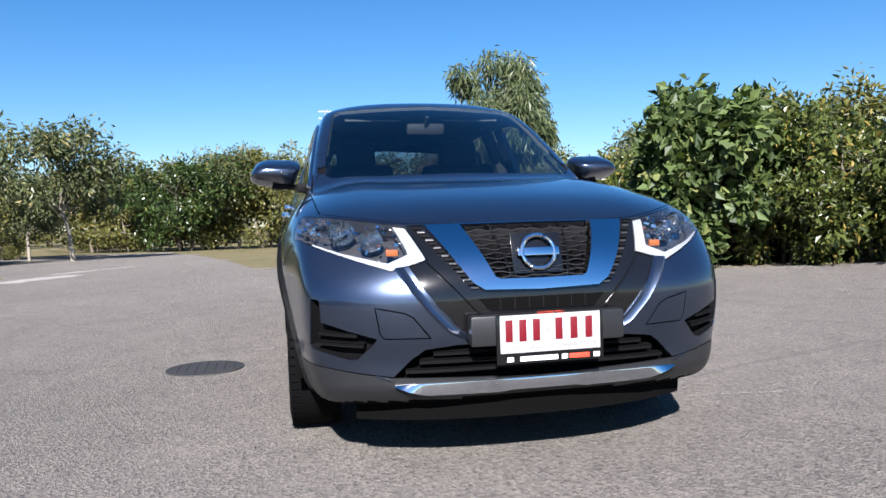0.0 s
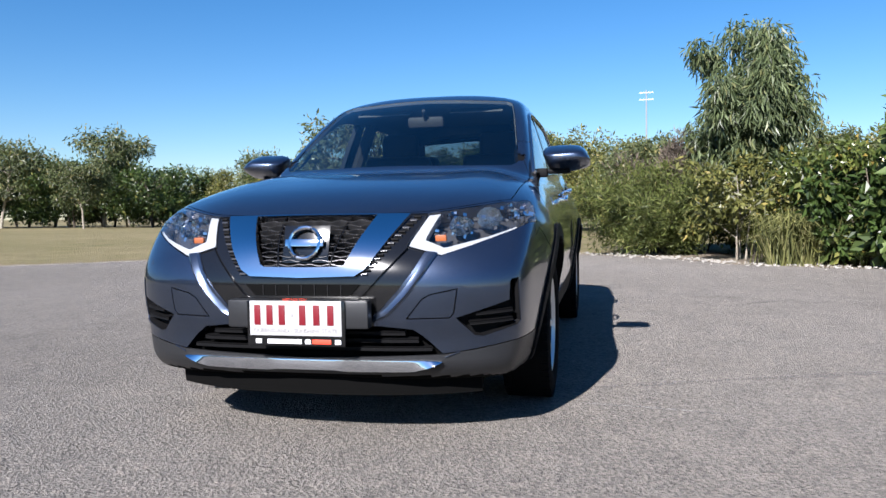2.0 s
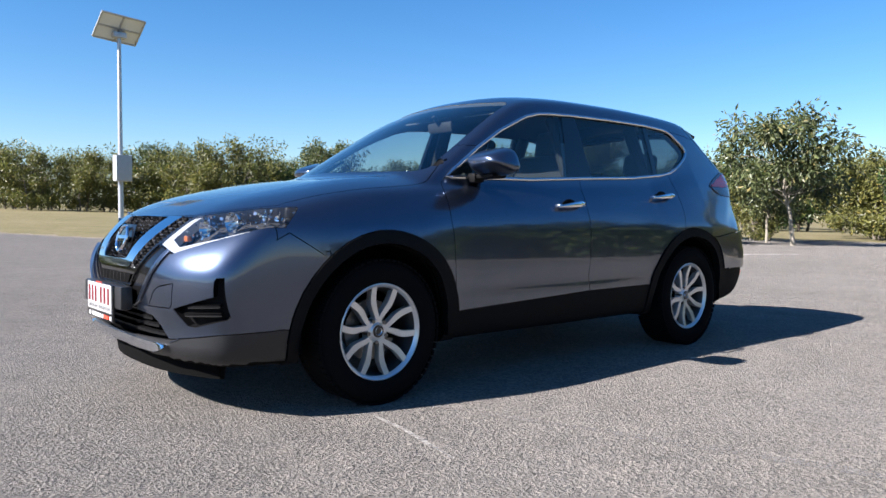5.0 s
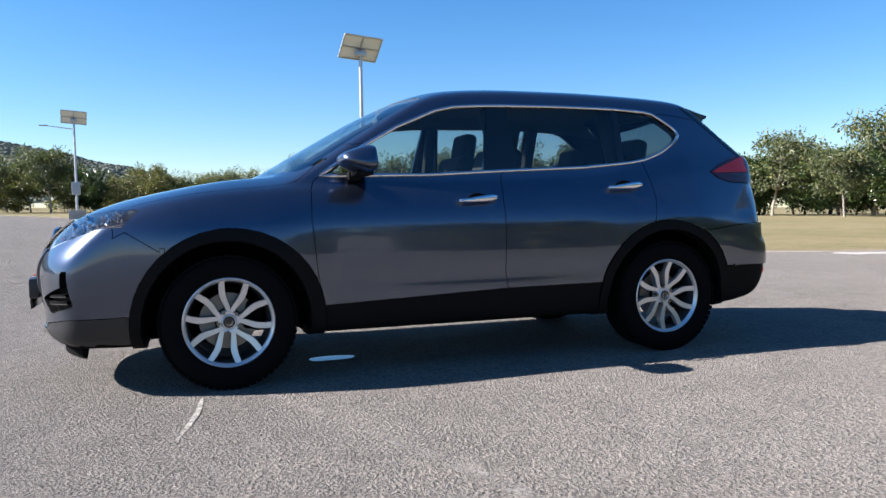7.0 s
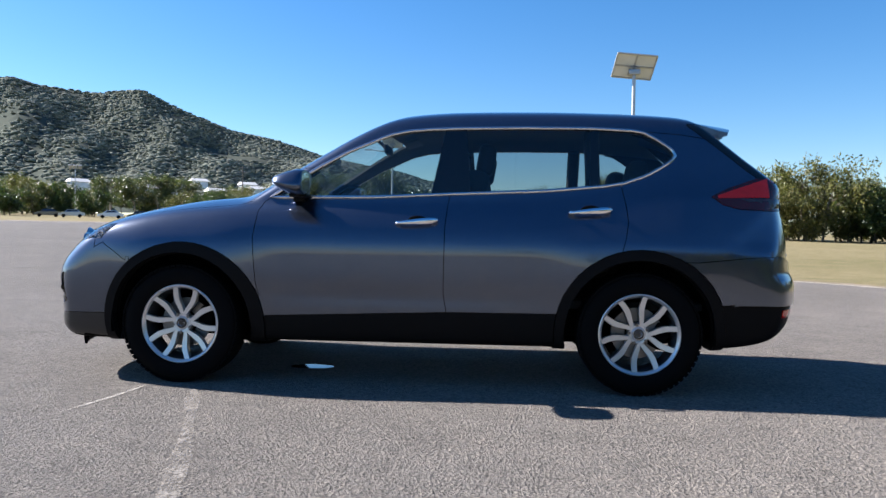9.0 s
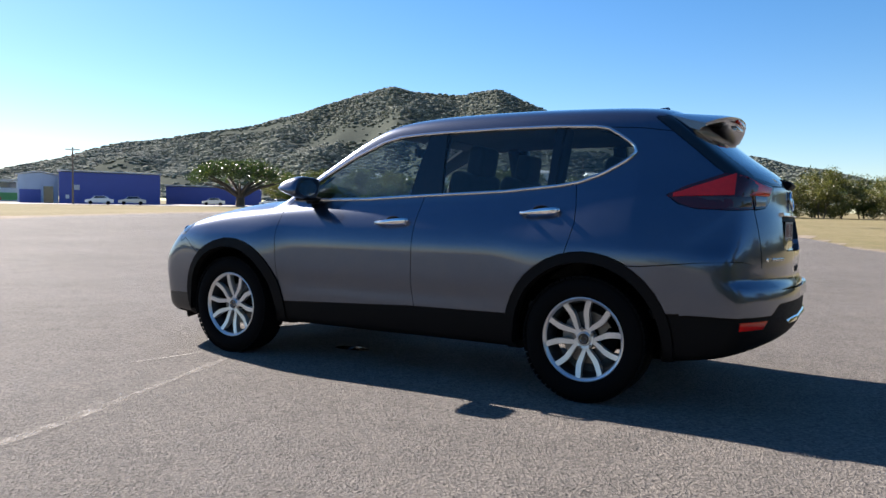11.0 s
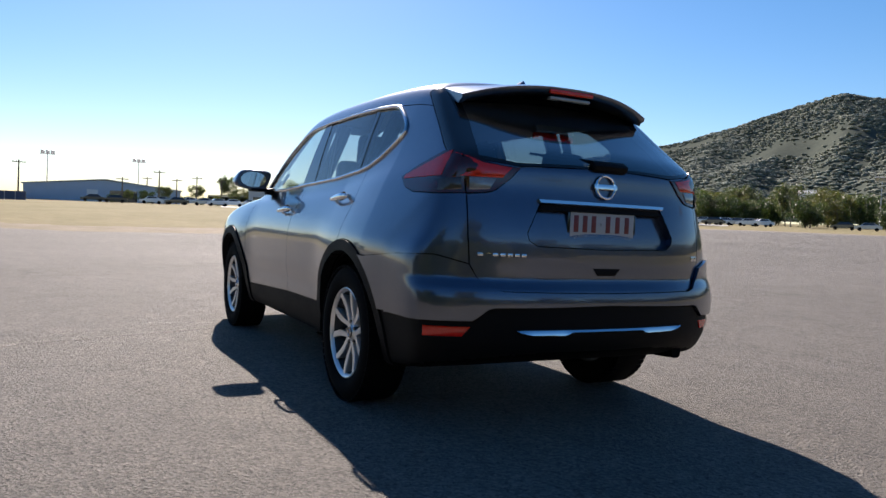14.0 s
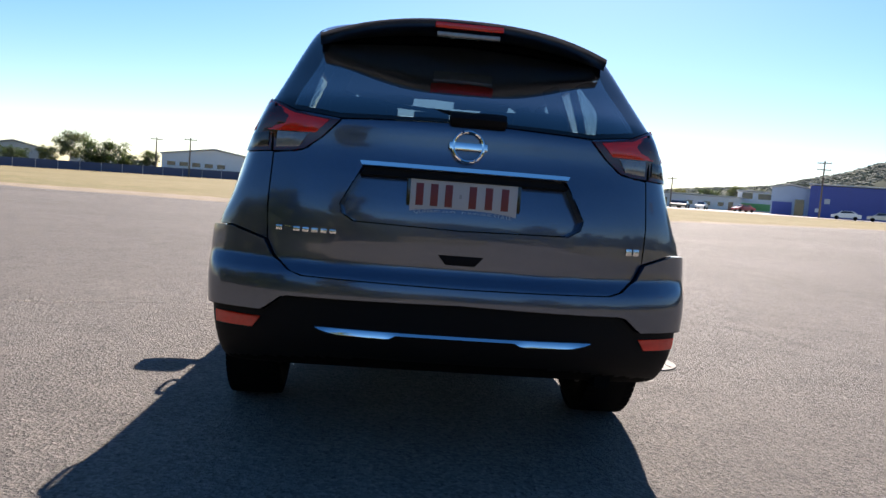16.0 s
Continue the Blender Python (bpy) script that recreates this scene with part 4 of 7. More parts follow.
def tail_lamps(car, gate, rear):
    for w, s in (("near", -1), ("far", 1)):
        lamp = panel("tail_light", "tail_lamp", RED_DARK, car, "red and clear wrap-round tail light", where=w, push=0.006, gap=0.001, depth=0.03)
        up = line([(0.475, 1.196), (0.60, 1.212), (0.69, 1.252)], 14)
        low = line([(0.52, 1.150), (0.60, 1.150), (0.69, 1.152)], 14)
        ribbon("red_lens", [(s * y, z) for y, z in up], [(s * y, z) for y, z in low], 1, RED_LENS, lamp, "bright red lens", out=0.009, thick=0.006)
        # side sweep of the red lens
        xs = np.linspace(1.80, 2.10, 14)
        a = flank(xs, np.interp(xs, (1.80, 2.10), (1.158, 1.262)))
        b = flank(xs, np.interp(xs, (1.80, 2.10), (1.142, 1.150)))
        na, nb = normals_at(a), normals_at(b)
        verts = np.concatenate([a + na * 0.0095, b + nb * 0.0095, b + nb * 0.002, a + na * 0.002]) * (1, -s, 1)
        n = len(a)
        faces = [(r * n + i, r * n + i + 1, (r + 1) % 4 * n + i + 1, (r + 1) % 4 * n + i) for r in range(4) for i in range(n - 1)] + [tuple(r * n for r in range(4)), tuple(r * n + n - 1 for r in range(4))]
        mesh_object("red_lens", verts, faces, RED_LENS, lamp, "bright red lens")
        ribbon("clear_lens", [(s * y, z) for y, z in line([(0.545, 1.146), (0.655, 1.149)], 8)], [(s * y, z) for y, z in line([(0.575, 1.098), (0.655, 1.092)], 8)], 1, CLEAR_LAMP, lamp, "clear reversing lamp", out=0.009, thick=0.006)
        ribbon("smoked_lens", [(s * y, z) for y, z in line([(0.685, 1.145), (0.772, 1.140)], 8)], [(s * y, z) for y, z in line([(0.685, 1.092), (0.768, 1.085)], 8)], 1, SMOKE_LAMP, lamp, "smoked indicator lens", out=0.009, thick=0.006)
        ribbon("lamp_seam", [(s * 0.667, 1.24), (s * 0.667, 1.08)], [(s * 0.673, 1.24), (s * 0.673, 1.08)], 1, DARK, lamp, out=0.0105, thick=0.006)
        ribbon("rear_reflector", [(s * y, z) for y, z in line([(0.665, 0.509), (0.835, 0.507)], 10)], [(s * y, z) for y, z in line([(0.693, 0.468), (0.832, 0.464)], 10)], 1, RED_LENS, rear, "red reflector", out=0.006, thick=0.01)
    ribbon("tailgate_garnish", line([(-0.362, 1.066), (0.362, 1.066)], 30), line([(-0.352, 1.046), (0.352, 1.046)], 30), 1, CHROME, gate, "chrome strip above the number plate", out=0.016, thick=0.03)
    # the shade below the chrome garnish is put in as a black strip
    ribbon("garnish_shadow", line([(-0.34, 1.045), (0.34, 1.045)], 30), line([(-0.36, 1.022), (0.36, 1.022)], 30), 1, CLADDING, gate, "black strip in place of shade under the garnish", out=-0.004, thick=0.03)
    ribbon("gate_button", line([(-0.078, 0.768), (0.078, 0.768)], 8), line([(-0.05, 0.735), (0.05, 0.735)], 8), 1, CLADDING, gate, "black tailgate release", out=0.003, thick=0.01)
    up = line([(-0.47, 0.500), (0.47, 0.500)], 50)
    low = [(y, float(np.interp(abs(y), (0, 0.205, 0.225, 0.40, 0.45, 0.47), (0.489, 0.489, 0.474, 0.476, 0.488, 0.497)))) for y, _ in up]
    ribbon("skirt_strip", up, low, 1, CHROME, rear, "polished strip on the rear bumper", out=0.012, thick=0.03, lean=0.006)
    # model badges as plain bars
    for k in range(7):
        y = -0.633 + k * 0.031
        ribbon("letter_bar", [(y, 0.826), (y + 0.022, 0.826)], [(y, 0.810), (y + 0.022, 0.810)] if k not in (1,) else [(y, 0.822), (y + 0.024, 0.822)], 1, SATIN, gate, out=0.004, thick=0.006)
    for y in (0.592, 0.622):
        ribbon("letter_bar", [(y, 0.830), (y + 0.024, 0.830)], [(y, 0.806), (y + 0.024, 0.806)], 1, SATIN, gate, out=0.004, thick=0.006)
    c = many([0.0], [1.14], 1)[0]
    tilt = pose(c[0] + 0.012, 0, 1.14) @ pose(0, 0, 0, 0, -8, 0)
    pts = [tilt @ Vector((0, 0.052 * math.cos(a), 0.052 * math.sin(a))) for a in np.linspace(0, 2 * math.pi, 40)[:-1]]
    badge = tube("badge", pts, 0.007, CHROME, gate, "round chrome emblem", closed=True)
    bm = bmesh.new()
    block(bm, (0.010, 0.132, 0.026), (0, 0, 0), 0.003, tilt)
    part("badge_bar", bm, CHROME, badge, "plain chrome bar")
    # roof spoiler: top sheet, lip and underside in one body
    verts, faces = [], []
    ys = np.linspace(-0.56, 0.56, 31)
    prof = []

    def skin_top(x, y):
        lo, hi = np.full(len(y), 1.2), np.full(len(y), 1.9)
        for _ in range(30):
            mid = (lo + hi) / 2
            low = body_form(np.full(len(y), x), y, mid) < 0
            lo, hi = np.where(low, mid, lo), np.where(low, hi, mid)
        return lo

    tops = skin_top(1.60, ys), skin_top(1.74, ys)
    for y, z1, z2 in zip(ys, *tops):
        tip = 2.015 - 0.10 * (abs(y) / 0.56) ** 2.2
        z1, z2, z3 = z1 - 0.002, z2 + 0.004, 1.632 - 0.075 * (abs(y) / 0.56) ** 2.4
        prof.append([(1.58, z1 - 0.02), (1.61, z1), (1.74, z2), (tip - 0.05, z3 + 0.006), (tip, z3 - 0.006), (tip - 0.004, z3 - 0.022), (tip - 0.03, z3 - 0.032), (1.88, z3 - 0.045), (1.72, z1 - 0.06)])
    for y, pr in zip(ys, prof):
        verts += [(x, y, z) for x, z in pr]
    m = len(prof[0])
    faces = [(i * m + j, (i + 1) * m + j, (i + 1) * m + (j + 1) % m, i * m + (j + 1) % m) for i in range(len(ys) - 1) for j in range(m)]
    faces += [tuple(range(m)), tuple(range((len(ys) - 1) * m, len(ys) * m))[::-1]]
    spoiler = mesh_object("spoiler", verts, faces, PAINT, gate, "metallic grey roof spoiler", sharp=60)
    bm = bmesh.new()
    block(bm, (0.02, 0.26, 0.022), (2.004, 0, 1.604), 0.006)
    part("brake_light", bm, RED_LENS, spoiler, "dark red high brake light")
    bm = bmesh.new()
    block(bm, (0.03, 0.24, 0.016), (1.985, 0, 1.574), 0.004)
    part("spoiler_lens", bm, CLEAR_LAMP, spoiler, "pale strip under the brake light")
    # wiper and its arm cover
    bm = bmesh.new()
    c = many([0.02], [1.235], 1)[0]
    block(bm, (0.05, 0.20, 0.045), (c[0] + 0.012, 0.03, 1.232), 0.018, pose(0, 0, 0, 0, 38, 0))
    wiper = part("rear_wiper", bm, CLADDING, gate, "black rear wiper")
    bm = bmesh.new()
    rod(bm, (c[0] + 0.02, 0.05, 1.245), (2.17, -0.34, 1.275), 0.009, 0.006)
    part("wiper_blade", bm, CLADDING, wiper)
    # shark-fin aerial
    verts, faces = [], []
    for x, h, wd in ((1.40, 0.0, 0.006), (1.46, 0.012, 0.02), (1.53, 0.038, 0.024), (1.575, 0.044, 0.02), (1.60, 0.010, 0.016)):
        z = roof_height(x, 0.0) - 0.006
        verts += [(x, -wd, z), (x, -wd * 0.5, z + 0.6 * h + 0.004), (x, 0, z + h + 0.006), (x, wd * 0.5, z + 0.6 * h + 0.004), (x, wd, z)]
    faces = [(i * 5 + j, i * 5 + j + 1, i * 5 + j + 6, i * 5 + j + 5) for i in range(4) for j in range(4)] + [(0, 1, 2, 3, 4), (24, 23, 22, 21, 20)]
    mesh_object("aerial", verts, faces, PAINT, car, "small shark-fin aerial")
    bm = bmesh.new()
    rod(bm, (2.10, 0.56, 0.335), (2.235, 0.56, 0.345), 0.030, n=20)
    part("exhaust", bm, DARK, car, "dark exhaust tip")


def side_details(car, doors):
    for i, s in enumerate((1, -1)):
        for key, x0, z0 in (("door_front", 0.058, 0.982), ("door_rear", 1.066, 1.056)):
            d = doors[key][i]
            p = flank([x0 - 0.125, x0, x0 + 0.125], [z0 - 0.012, z0, z0 + 0.010])
            verts, faces = [], []
            xs = np.linspace(-0.128, 0.128, 17)
            for k, x in enumerate(xs):
                base = np.array([np.interp(x, (-0.125, 0, 0.125), p[:, c]) for c in range(3)])
                e = max(0.0, 1 - (abs(x) / 0.130) ** 4)
                out = 0.012 + 0.030 * min(1, e)
                h = (0.010 + 0.012 * (x + 0.128) / 0.256) * (0.35 + 0.65 * e)
                for a in np.linspace(0, 2 * math.pi, 11)[:-1]:
                    verts.append((base[0], s * (base[1] - out - 0.010 * math.cos(a)), base[2] + h * math.sin(a)))
            for k in range(16):
                for j in range(10):
                    faces.append((k * 10 + j, k * 10 + (j + 1) % 10, (k + 1) * 10 + (j + 1) % 10, (k + 1) * 10 + j))
            faces += [tuple(range(10)), tuple(range(160, 170))]
            handle = mesh_object("handle", verts, faces, CHROME, d, "chrome door handle")
            for x in (-0.105, 0.10):
                b = flank([x0 + x], [z0])[0]
                part("handle_mount", block(bmesh.new(), (0.03, 0.05, 0.02), (b[0], s * (b[1] - 0.012), z0 + 0.08 * x), 0.006), CHROME, handle)
            # dark oval colours in the shade of the finger space behind the handle
            bm = bmesh.new()
            b = flank([x0 + 0.01], [z0])[0]
            bmesh.ops.create_uvsphere(bm, u_segments=20, v_segments=8, radius=1, matrix=Matrix.Translation((x0 + 0.005, s * (b[1] - 0.001), z0)) @ Matrix.Diagonal((0.062, 0.006, 0.036, 1)))
            part("handle_cup", bm, DARK, handle, "dark oval for the shade behind the handle")
        # door mirror
        base = flank([-0.66], [1.115])[0]
        bm = bmesh.new()
        bmesh.ops.create_uvsphere(bm, u_segments=36, v_segments=24, radius=1)
        for v in bm.verts:
            x, y, z = v.co
            k = lambda t, p: math.copysign(abs(t) ** p, t)  # noqa: E731
            x, y, z = k(x, 0.62), k(y, 0.5), k(z, 0.55)
            v.co = Vector((-0.63 + (0.14 * x if x < 0 else 0.045 * x), s * (-0.925 - 0.122 * y + 0.03 * z), 1.20 + 0.074 * z * (1 - 0.12 * y) * (1 - 0.30 * max(0.0, -x)) + 0.012 * y - (0.02 * (-x) if x < 0 else 0) * z))
            if x > 0:
                v.co.x = -0.63 + 0.045 * min(1.0, x * 1.6)
        shell = part("door_mirror", bm, PAINT, car, "metallic grey door mirror")
        bm = bmesh.new()
        bmesh.ops.create_circle(bm, cap_ends=True, segments=32, radius=1, matrix=Matrix.Translation((-0.584, s * -0.925, 1.20)) @ pose(0, 0, 0, 0, 90, 0) @ Matrix.Diagonal((0.056, 0.094, 1, 1)))
        bmesh.ops.solidify(bm, geom=bm.faces[:], thickness=0.004)
        part("mirror_glass", bm, MIRROR, shell, "mirror glass")
        bm = bmesh.new()
        block(bm, (0.10, 0.16, 0.024), (-0.63, s * -0.865, 1.125), 0.010)
        block(bm, (0.075, 0.07, 0.05), (-0.655, s * (base[1] - 0.02), 1.118), 0.012)
        part("mirror_foot", bm, CLADDING, shell, "black mirror foot")
        bm = bmesh.new()
        block(bm, (0.012, 0.12, 0.010), (-0.752, s * -0.945, 1.195), 0.004, pose(0, 0, 0, 0, 0, s * 14))
        part("side_indicator", bm, SMOKE_LAMP, shell, "slim indicator strip")


def cushion(size, at, r, tilt=0.0, name="cushion", parent=None, material=None, label=""):
    bm = bmesh.new()
    block(bm, size, (0, 0, 0), r, segments=4)
    bmesh.ops.transform(bm, matrix=Matrix.Translation(at) @ pose(0, 0, 0, 0, tilt, 0), verts=bm.verts)
    return part(name, bm, material or TRIM, parent, label)


def cabin(car):
    for y in (-0.37, 0.37):
        seat = cushion((0.54, 0.50, 0.16), (-0.02, y, 0.70), 0.06, -6, "front_seat", car, label="dark cloth front seat")
        cushion((0.15, 0.50, 0.64), (0.33, y, 1.00), 0.06, 16, "seat_back", seat)
        cushion((0.11, 0.27, 0.20), (0.455, y, 1.385), 0.05, 10, "headrest", seat)
        for d in (-0.06, 0.06):
            part("headrest_post", rod(bmesh.new(), (0.40, y + d, 1.25), (0.445, y + d, 1.36), 0.007), STEEL, seat)
    bench = cushion((0.52, 1.28, 0.16), (0.95, 0, 0.72), 0.06, -6, "rear_seat", car, label="dark cloth rear bench seat")
    cushion((0.16, 1.26, 0.54), (1.27, 0, 0.95), 0.06, 18, "seat_back", bench)
    for y in (-0.42, 0.42):
        cushion((0.11, 0.26, 0.17), (1.39, y, 1.30), 0.05, 12, "headrest", bench)
    cushion((0.09, 0.22, 0.07), (1.37, 0, 1.215), 0.03, 12, "headrest", bench)
    bm = bmesh.new()
    block(bm, (0.55, 1.36, 0.30), (-0.78, 0, 0.965), 0.08, segments=4)
    dash = part("dashboard", bm, DASH, car, "dark dashboard")
    bm = bmesh.new()
    block(bm, (0.22, 0.42, 0.09), (-0.66, 0.37, 1.125), 0.04, segments=3)
    part("instrument_hood", bm, DASH, dash)
    pts = [Vector((-0.44, 0.37, 1.00)) + pose(0, 0, 0, 0, -25, 0) @ Vector((0, 0.185 * math.cos(a), 0.185 * math.sin(a))) for a in np.linspace(0, 2 * math.pi, 33)[:-1]]
    wheel = tube("steering_wheel", pts, 0.016, DASH, car, "dark steering wheel", closed=True)
    bm = bmesh.new()
    block(bm, (0.03, 0.35, 0.05), (-0.45, 0.37, 1.0), 0.012, pose(0, 0, 0, 0, -25, 0))
    block(bm, (0.05, 0.15, 0.13), (-0.45, 0.37, 1.0), 0.03, pose(0, 0, 0, 0, -25, 0))
    part("wheel_hub", bm, DASH, wheel)
    bm = bmesh.new()
    block(bm, (2.7, 1.40, 0.05), (0.40, 0, 0.50), 0.01)
    block(bm, (0.62, 1.30, 0.10), (1.75, 0, 0.83), 0.02)
    part("cabin_floor", bm, TRIM, car, "dark carpet floor")
    bm = bmesh.new()
    block(bm, (0.035, 0.24, 0.07), (-0.24, 0, 1.49), 0.02, pose(0, 0, 0, 0, -12, 0))
    rod(bm, (-0.25, 0, 1.50), (-0.31, 0, 1.555), 0.012)
    part("rear_view_mirror", bm, DASH, car, "interior rear-view mirror")
    for y in (-0.34, 0.34):
        bm = bmesh.new()
        block(bm, (0.12, 0.36, 0.012), (-0.10, y * 0.92, 1.572), 0.006, pose(0, 0, 0, 0, -18, 0))
        part("sun_visor", bm, LINER, car, "grey folded sun visor")
    for s in (1, -1):
        bm = bmesh.new()
        rod(bm, (0.30, s * -0.60, 1.50), (0.33, s * -0.72, 0.80), 0.011)
        part("seat_belt", bm, BELT, car, "grey hanging seat belt")
        for a, b in (((0.255, s * -0.525, 1.545), (0.255, s * -0.685, 1.14)), ((1.10, s * -0.515, 1.545), (1.10, s * -0.67, 1.17))):
            part("inner_pillar", rod(bmesh.new(), a, b, 0.045, n=8), TRIM, car, "dark inner pillar trim")


def wheels(car):
    tyre_r, rim_r = 0.352, 0.228
    # profile of the tyre: x outwards along the axle, r from it
    tp = [(-0.085, 0.222), (-0.108, 0.25), (-0.113, 0.29), (-0.106, 0.325), (-0.090, 0.345), (-0.06, 0.3515), (0, 0.352), (0.06, 0.3515), (0.090, 0.345), (0.106, 0.325), (0.113, 0.29), (0.108, 0.25), (0.085, 0.222)]

    def lathe(prof, n=64, closed=False):
        verts, faces, m = [], [], len(prof)
        for i in range(n):
            a = 2 * math.pi * i / n
            verts += [(r * math.cos(a), -x, r * math.sin(a)) for x, r in prof]
        for i in range(n):
            for j in range(m if closed else m - 1):
                k, l = i * m, (i + 1) % n * m
                faces.append((k + j, k + (j + 1) % m, l + (j + 1) % m, l + j))
        return verts, faces

    def make(parent_name):
        w = new(parent_name)
        tyre = mesh_object("tyre", *lathe(tp, 72), RUBBER, w, "black road tyre")
        # tread blocks round the shoulder
        bm = bmesh.new()
        for i in range(60):
            a = 2 * math.pi * (i + 0.5) / 60
            for y in (-0.085, -0.03, 0.03, 0.085):
                block(bm, (0.010, 0.040 if abs(y) > 0.05 else 0.046, 0.028), (0, 0, 0), 0.0, Matrix.Translation((0.3462 * math.cos(a), y, 0.3462 * math.sin(a))) @ pose(0, 0, 0, 0, -math.degrees(a), 0))
        part("tread", bm, RUBBER, tyre, smooth=False)
        rp = [(0.085, 0.236), (0.095, 0.236), (0.098, 0.230), (0.094, 0.222), (0.080, 0.214), (0.05, 0.206), (-0.02, 0.196), (-0.08, 0.215), (-0.088, 0.236)]
        rim = mesh_object("rim", *lathe(rp[:5], 72), ALLOY, w, "silver alloy rim")
        mesh_object("barrel", *lathe(rp[4:], 72), BARREL, rim, "dark inner barrel of the rim")
        for k in range(5):
            for d in (-1, 1):
                mid = math.radians(90 + 72 * k)
                rs = np.linspace(0.045, 0.222, 12)
                verts, faces = [], []
                for r in rs:
                    t = (r - 0.045) / 0.173
                    a = mid + d * math.radians(5.0 + 17.0 * math.sin(min(1.0, 1.5 * t) * math.pi / 2) - 5.5 * t * t)
                    half = 0.0085 + 0.0085 * math.sin(math.pi * min(1, 0.75 * t + 0.1)) + 0.0045 * t**3
                    y = -(0.062 + 0.024 * t**1.5)
                    u, q = Vector((math.cos(a), 0, math.sin(a))), Vector((-math.sin(a), 0, math.cos(a)))
                    c = u * r
                    verts += [c + q * half * 0.85 + Vector((0, y, 0)), c - q * half * 0.85 + Vector((0, y, 0)), c - q * half + Vector((0, y + 0.008, 0)), c - q * half * 0.8 + Vector((0, y + 0.04, 0)), c + q * half * 0.8 + Vector((0, y + 0.04, 0)), c + q * half + Vector((0, y + 0.008, 0))]
                for i in range(11):
                    for j in range(6):
                        faces.append((i * 6 + j, i * 6 + (j + 1) % 6, (i + 1) * 6 + (j + 1) % 6, (i + 1) * 6 + j))
                faces += [tuple(range(6)), tuple(range(66, 72))]
                mesh_object("spoke", verts, faces, ALLOY, rim)
        hub = [(0.02, 0.064), (0.054, 0.062), (0.064, 0.054), (0.062, 0.042), (0.066, 0.036), (0.070, 0.034), (0.070, 0.0)]
        mesh_object("hub", *lathe(hub, 32), ALLOY, rim)
        mesh_object("hub_cap", *lathe([(0.070, 0.031), (0.074, 0.029), (0.074, 0.0)], 32), BLACK_GLOSS, rim, "black centre cap")
        mesh_object("cap_ring", *lathe([(0.073, 0.020), (0.0765, 0.018), (0.073, 0.015)], 28), CHROME, rim)
        for k in range(5):
            a = math.radians(54 + 72 * k)
            nut = rod(bmesh.new(), (0.055 * math.cos(a), -0.02, 0.055 * math.sin(a)), (0.055 * math.cos(a), -0.069, 0.055 * math.sin(a)), 0.0105, n=6)
            part("wheel_nut", nut, STEEL, rim, smooth=False)
        mesh_object("brake_disc", *lathe([(0.0, 0.07), (0.0, 0.148), (-0.02, 0.148), (-0.02, 0.07)], 40, True), STEEL, w, "steel brake disc")
        bm = bmesh.new()
        block(bm, (0.09, 0.05, 0.15), (0.125, 0.0, 0.04), 0.02)
        part("brake_caliper", bm, DARK, w)
        return w

    first = make("wheel")
    first.matrix_basis = pose(WHEELS[0][0], -0.786, WHEELS[0][1], 0, 8, 0)
    rest = [copy_thing(first, pose(WHEELS[1][0], -0.786, WHEELS[1][1], 0, 25, 0)), copy_thing(first, pose(WHEELS[0][0], 0.786, WHEELS[0][1], 0, 40, 180)), copy_thing(first, pose(WHEELS[1][0], 0.786, WHEELS[1][1], 0, -10, 180))]
    for w in (first, *rest):
        w.parent = car
    # wheel wells
    for wx, wz in WHEELS:
        for s in (1, -1):
            verts, faces = [], []
            n = 36
            for i in range(n + 1):
                a = math.radians(-8 + 196 * i / n)
                for y in (-0.875, -0.54):
                    verts.append((wx + 0.43 * math.cos(a), s * y, wz + 0.43 * math.sin(a)))
            faces = [(2 * i, 2 * i + 1, 2 * i + 3, 2 * i + 2) for i in range(n)]
            faces.append(tuple(2 * i + 1 for i in range(n + 1)))
            mesh_object("wheel_well", verts, faces, DARK, car, "dark wheel well lining")
    bm = bmesh.new()
    block(bm, (3.9, 1.05, 0.14), (0.05, 0, 0.36), 0.03)
    for wx, wz in WHEELS:
        rod(bm, (wx, -0.72, wz), (wx, 0.72, wz), 0.04)
    part("chassis", bm, DARK, car, "dark chassis")


car = build_car()

# ---- the ground: flat under the vehicle, rising gently towards the hills ----
def rise(x, y):
    r = np.hypot(x, y)
    lift = -0.0128 * x + 0.0160 * y
    lift = 0.5 * (lift + np.sqrt(lift * lift + 0.5)) - 0.35
    w = np.clip((r - 14) / 26, 0, 1)
    return lift * w * w * (3 - 2 * w) * np.clip(1 - (r - 350) / 2500, 0.3, 1)


def rings(lo, hi, n):
    return np.geomspace(lo, hi, n)


def sheet(name, material, label, inside, lift=0.0, radii=None, spokes=180, kind="structure"):
    """A ground sheet on polar cells for which inside(x, y) holds."""
    radii = radii if radii is not None else np.r_[0.0, rings(1.0, 4500, 90)]
    verts, faces = [], []
    for r in radii:
        for i in range(spokes):
            a = 2 * math.pi * i / spokes
            x, y = r * math.sin(a), r * math.cos(a)
            verts.append((x, y, float(rise(x, y)) + lift))
    for k in range(len(radii) - 1):
        for i in range(spokes):
            j = (i + 1) % spokes
            f = (k * spokes + i, (k + 1) * spokes + i, (k + 1) * spokes + j, k * spokes + j)
            c = np.mean([verts[q] for q in f], axis=0)
            if inside(c[0], c[1]):
                faces.append(f)
    ob = mesh_object(name, verts, faces, material, None, label, sharp=80)
    bm = bmesh.new()
    bm.from_mesh(ob.data)
    bmesh.ops.delete(bm, geom=[v for v in bm.verts if not v.link_faces], context="VERTS")
    for f in bm.faces:
        if f.normal.z < 0:
            f.normal_flip()
    bm.to_mesh(ob.data)
    bm.free()
    return tagged(ob, label, kind=kind)


